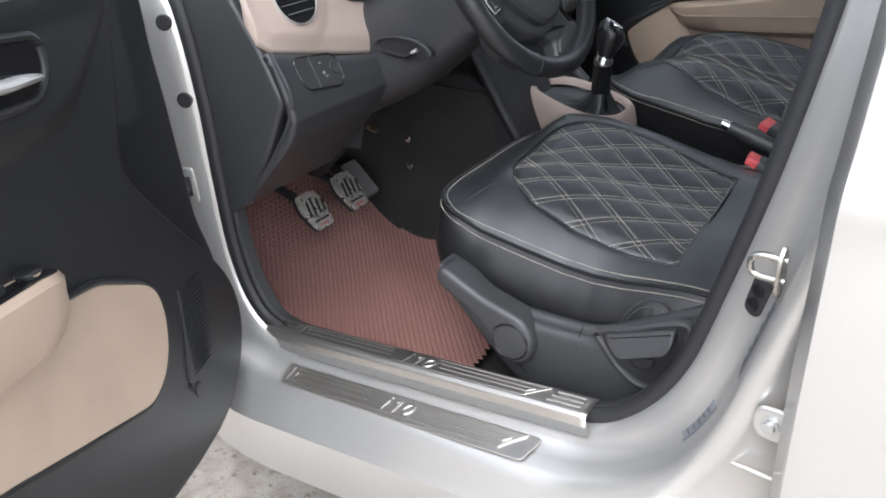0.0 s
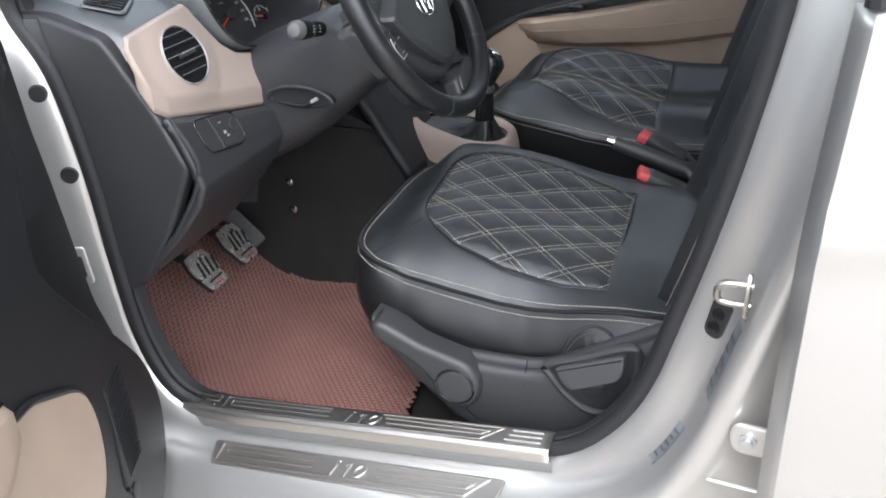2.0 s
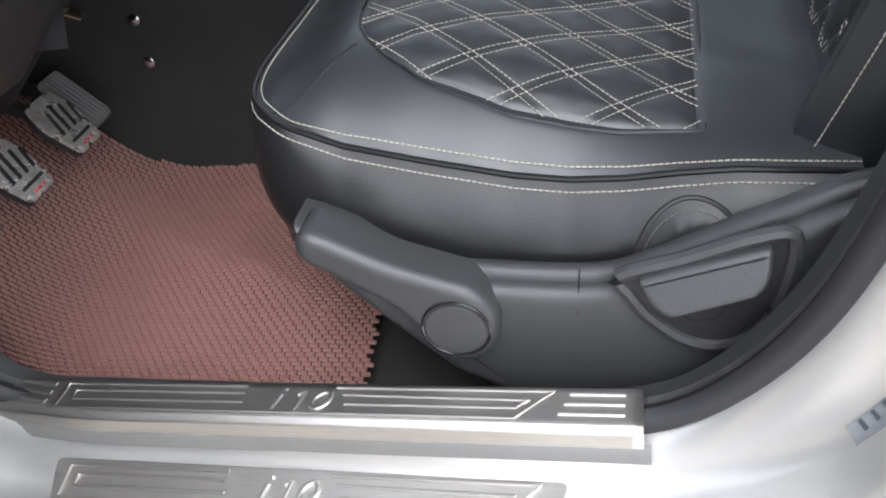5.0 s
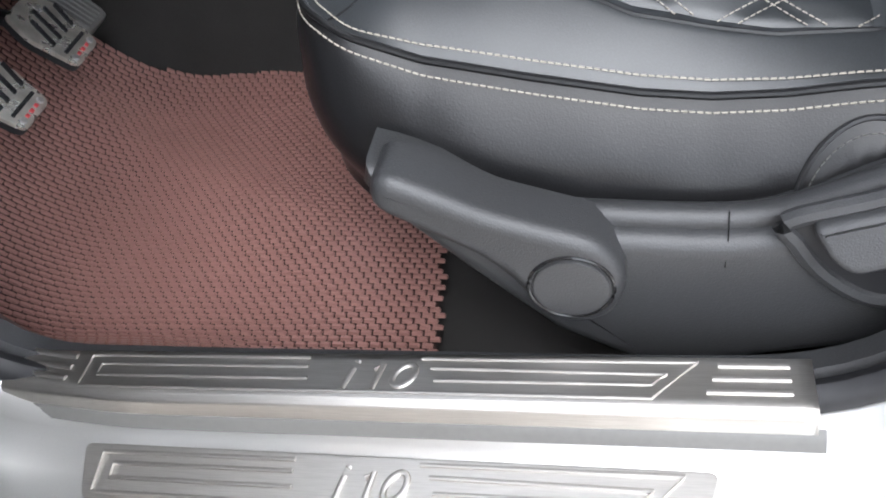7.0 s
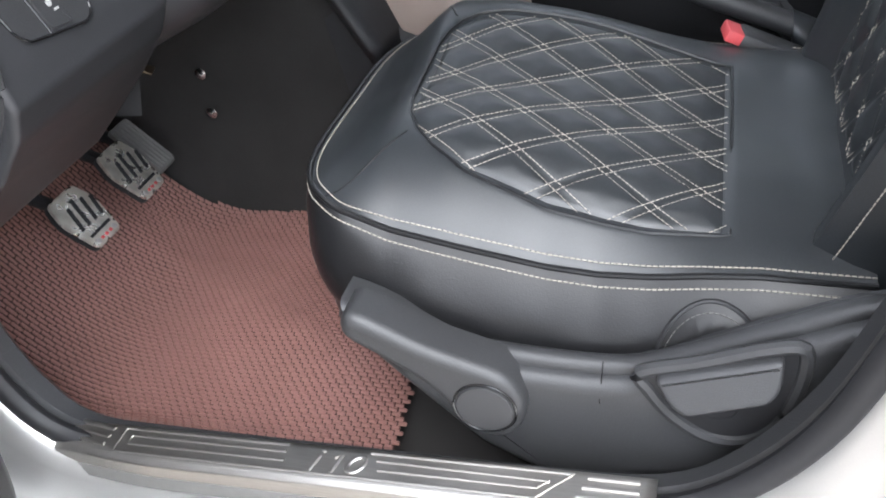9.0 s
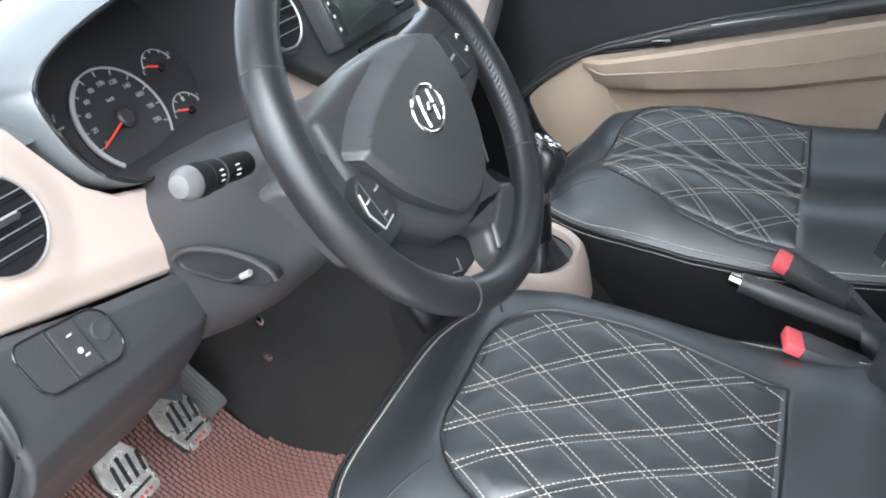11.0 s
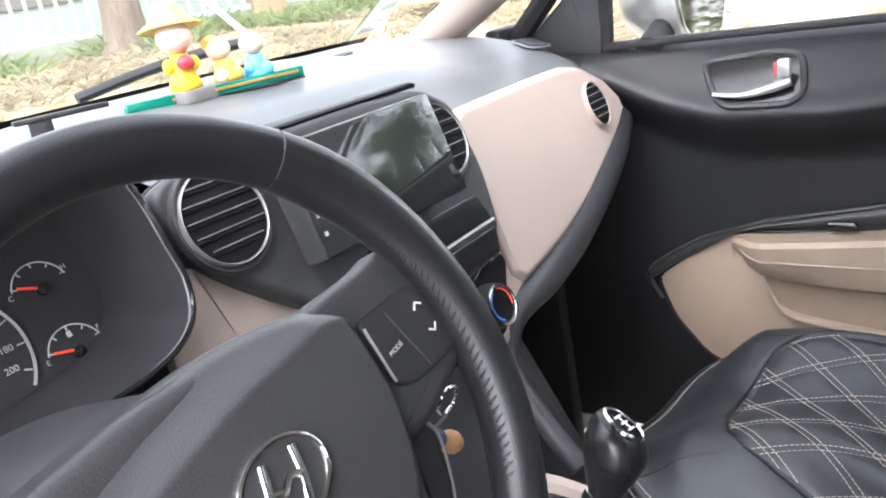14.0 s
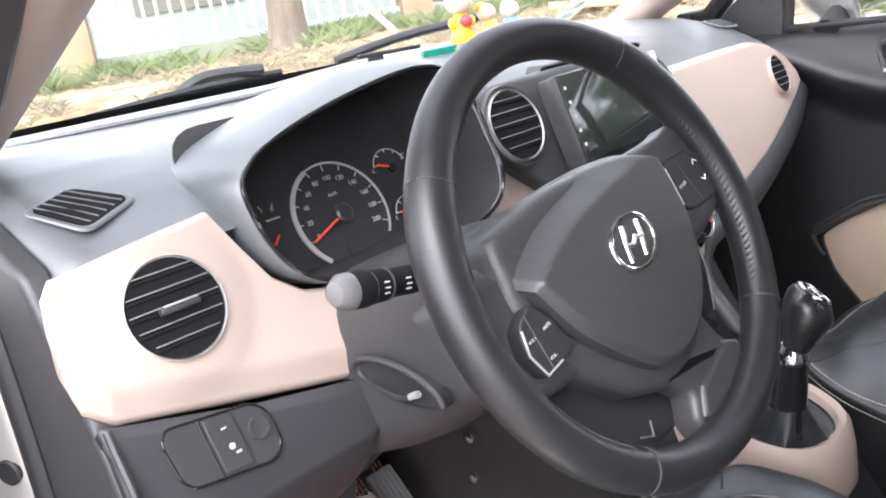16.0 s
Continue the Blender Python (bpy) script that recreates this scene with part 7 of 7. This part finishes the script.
part("foot", box(0.225, 0.012, 0.003, 0.001, pose(-0.01, 0, -0.001)), GLOSS, plaque)
shade = thing("dash_clip", "thin black clip on top of the dashboard", "clip", pose(-0.46, -0.125, pad_z(-0.46) + 0.045, 0, 0, 75))
part("bar", box(0.085, 0.010, 0.005, 0.0015), RUBBER, shade)
part("stem", box(0.02, 0.008, 0.05, 0.002, pose(-0.02, 0, -0.025)), RUBBER, shade)

# ---- outside, ahead of the car ----
SIDE = Vector((0.53, 0.85))
def bank(s, a):
    """A place s metres ahead and a metres across, on the ground."""
    p = AHEAD * s + SIDE * a
    return Vector((p.x, p.y, ground_height(p.x, p.y)))


PALE = material("pale_green_paint", (0.38, 0.45, 0.42), 0.5, 0, 0.1, 40, 0, 0.2, 3)
TAN = material("tan_render", (0.38, 0.27, 0.17), 0.9, 0, 0.15, 30, 0.5, 0.3, 2)
BARK = material("grey_bark", (0.17, 0.135, 0.105), 0.95, 0, 0.35, 18, 1.0, 0.3, 3, stretch=(3, 3, 0.6))
fence = thing("fence", "pale green railing fence on a mossy low wall", "fence", kind="")
FS = 9.2


def along(a, z):
    p = AHEAD * FS + SIDE * a
    return Vector((p.x, p.y, z))


ang = math.degrees(math.atan2(SIDE.y, SIDE.x))
bar = bmesh.new()
bmesh.ops.create_cube(bar, size=1)
bmesh.ops.scale(bar, vec=(0.035, 0.02, 1.15), verts=bar.verts)
bar_me = bpy.data.meshes.new("bar")
bar.to_mesh(bar_me)
bar_me.materials.append(PALE)
for k in range(84):
    ob = new("bar", bar_me)
    ob.parent = fence
    ob.matrix_basis = Matrix.Translation(along(-7.0 + 0.14 * k, 1.70)) @ pose(0, 0, 0, 0, 0, ang)
for z in (1.18, 2.12):
    part("rail", box(11.9, 0.04, 0.06, 0.006, Matrix.Translation(along(-1.15, z)) @ pose(0, 0, 0, 0, 0, ang)), PALE, fence)
part("low_wall", box(12.0, 0.14, 0.55, 0.02, Matrix.Translation(along(-1.15, 0.87)) @ pose(0, 0, 0, 0, 0, ang)), material("mossy_plaster", (0.20, 0.22, 0.16), 0.9, 0, 0.2, 12, 0.3, 0.35, 2), fence, "mossy low wall")
for a in (-5.6, -2.0, 1.65, 4.75):
    part("post", box(0.36, 0.36, 2.0, 0.02, Matrix.Translation(along(a, 1.75)) @ pose(0, 0, 0, 0, 0, ang)), TAN, fence, "tan masonry post")


def tree(s, a, r, h, label, bushy=False):
    rng = random.Random(int(100 * s + 7 * a))
    base = bank(s, a)
    tr = thing("tree", label, "tree", Matrix.Translation(base), group="trees by the fence")
    pts = spline([(0, 0, -0.3), (0.02, 0.03, 0.4), (0.0, 0.05, 1.4), (0.08, 0.0, 2.6), (0.05, 0.1, h * 0.6)], 16)
    part("trunk", tube(pts, [r * (1.35 - 0.35 * smooth(0, 3, k) - 0.03 * k) for k in range(16)], 16), BARK, tr, "grey-brown trunk")
    top = pts[-1]
    limbs = []
    for k in range(7):
        d = Vector((rng.uniform(-1, 1), rng.uniform(-1, 1), rng.uniform(0.4, 1.2))).normalized()
        e = top + d * rng.uniform(1.0, 2.0)
        limbs.append(e)
        part("limb", tube(spline([top - Vector((0, 0, 0.4)), top.lerp(e, 0.5) + Vector((0, 0, 0.15)), e], 8), [r * 0.4 * (1 - k2 / 9) for k2 in range(8)], 8), BARK, tr)
    verts, faces = [], []
    if bushy:
        limbs += [Vector((rng.gauss(0, 0.5), rng.gauss(0, 0.5), z)) for z in (0.5, 0.9, 1.3, 1.7, 2.1, 2.6, 3.1)]
    for e in limbs:
        for c in range(7):
            cc = e + Vector((rng.gauss(0, 0.55), rng.gauss(0, 0.55), rng.gauss(0, 0.4)))
            for j in range(60):
                p = cc + Vector((rng.gauss(0, 0.28), rng.gauss(0, 0.28), rng.gauss(0, 0.22)))
                q = Euler((rng.uniform(-0.9, 0.9), rng.uniform(-0.9, 0.9), rng.uniform(0, 6.3))).to_matrix()
                n0 = len(verts)
                L, W = rng.uniform(0.07, 0.12), rng.uniform(0.03, 0.05)
                for v in ((-L, 0, 0), (0, -W, 0.008), (L, 0, -0.01), (0, W, 0.008)):
                    verts.append(p + q @ Vector(v))
                faces.append((n0, n0 + 1, n0 + 2, n0 + 3))
    me = bpy.data.meshes.new("crown")
    me.from_pydata(verts, [], faces)
    me.materials.append(LEAF)
    ob = new("crown", me)
    ob.parent = tr
    tagged(ob, "green leafy crown")
    return tr


LEAF = material("green_leaves", (0.07, 0.12, 0.03), 0.6, 0, 0.4, 2.0, 0, 0.3, 1.0)
tree(7.6, 0.05, 0.19, 4.6, "tree with a thick grey trunk before the fence")
tree(8.2, -3.6, 0.14, 4.4, "tree with a grey trunk and leafy crown")
tree(8.4, 5.2, 0.15, 4.8, "tree with a grey trunk and leafy crown")
for k, (x, y) in enumerate(((7.0, 8.0), (9.5, 9.5), (10.5, 7.0), (5.0, 10.0), (6.6, 10.2), (12.5, 10.5), (3.6, 10.6), (5.8, 8.6))):
    rng = random.Random(k)
    # trees beyond the passenger side, seen in the dark screen
    base = Vector((x, y, 0))
    s = base.x * AHEAD.x + base.y * AHEAD.y
    a = base.x * SIDE.x + base.y * SIDE.y
    tree(s, a, 0.16, (2.7 + 0.5 * (k % 3)) if k not in (3, 4, 6, 7) else 5.6 + 0.5 * (k % 2), "tree leafy down to the ground", True)

pole = thing("leaning_pole", "white pole leaning against the fence", "pole")
a0, a1 = bank(7.2, 1.0), along(0.0, 2.6)
part("pole", tube([a0, a1], 0.028, 10), material("white_pole", (0.75, 0.74, 0.70), 0.5), pole)

GRASS = material("dry_grass", (0.26, 0.225, 0.15), 0.9, 0, 0.5, 3.0, 0, 0.4, 1.5)
GREENG = material("green_grass", (0.16, 0.20, 0.09), 0.9, 0, 0.5, 3.0, 0, 0.3, 1.5)


def tufts(n, mat, name, label, s0, s1, hmin, hmax, seed, flat=0.5):
    rng = random.Random(seed)
    verts, faces = [], []
    for k in range(n):
        s, a = rng.uniform(s0, s1), rng.uniform(-6.5, 8.5)
        if noise.noise(Vector((s * 0.9, a * 0.9, seed))) < -0.12 or (a > 4.4 and s < 14.0):
            continue
        c = bank(s, a)
        for j in range(7):
            d = Vector((rng.gauss(0, flat), rng.gauss(0, flat), 1)).normalized() * rng.uniform(hmin, hmax)
            b = c + Vector((rng.gauss(0, 0.04), rng.gauss(0, 0.04), -0.01))
            w = Vector((-d.y, d.x, 0.0)).normalized() * 0.0035 if abs(d.x) + abs(d.y) > 1e-4 else Vector((0.0035, 0, 0))
            n0 = len(verts)
            verts += [b - w, b + w, b + d * 0.6 + Vector((d.x, d.y, 0)) * 0.15, b + d + Vector((d.x, d.y, 0)) * 0.6 - Vector((0, 0, 0.02))]
            faces += [(n0, n0 + 1, n0 + 2), (n0 + 2, n0 + 1, n0 + 3)]
    me = bpy.data.meshes.new(name)
    me.from_pydata(verts, [], faces)
    me.materials.append(mat)
    ob = new(name, me)
    return tagged(ob, label, "grass", kind="stuff")


tufts(9500, GRASS, "dry_grass", "dry straw-coloured grass on the bank", 3.0, 10.0, 0.04, 0.13, 3, 1.0)
tufts(2200, GREENG, "green_grass", "green weeds along the fence", 7.2, 9.6, 0.08, 0.26, 8, 0.6)
plank = thing("timber_offcut", "weathered timber lying on the bank", "timber", Matrix.Translation(bank(6.0, 2.6) + Vector((0, 0, 0.06))) @ pose(0, 0, 0, 4, 6, 40))
part("board", box(1.1, 0.16, 0.05, 0.008), TAN, plank)
back = thing("factory_building", "low pale building beyond the fence", "building")
PALEW = material("pale_wall", (0.22, 0.26, 0.24), 0.8, 0, 0.1, 2, 0, 0.25, 0.4)
bm_ = AHEAD * 19 + SIDE * 3
wall = part("wall", box(40, 0.4, 2.6, 0.02, Matrix.Translation((bm_.x, bm_.y, 2.2)) @ pose(0, 0, 0, 0, 0, ang)), PALEW, back)
part("roof", box(41, 2.0, 0.3, 0.02, Matrix.Translation((bm_.x, bm_.y, 3.6)) @ pose(0, 0, 0, 0, 0, ang)), GREYGLOVE, back)
for k in range(9):
    q = bm_ + SIDE * (-16 + 4 * k) - AHEAD * 0.22
    part("window", box(2.2, 0.1, 1.0, 0.02, Matrix.Translation((q.x, q.y, 2.4)) @ pose(0, 0, 0, 0, 0, ang)), TINT, back)
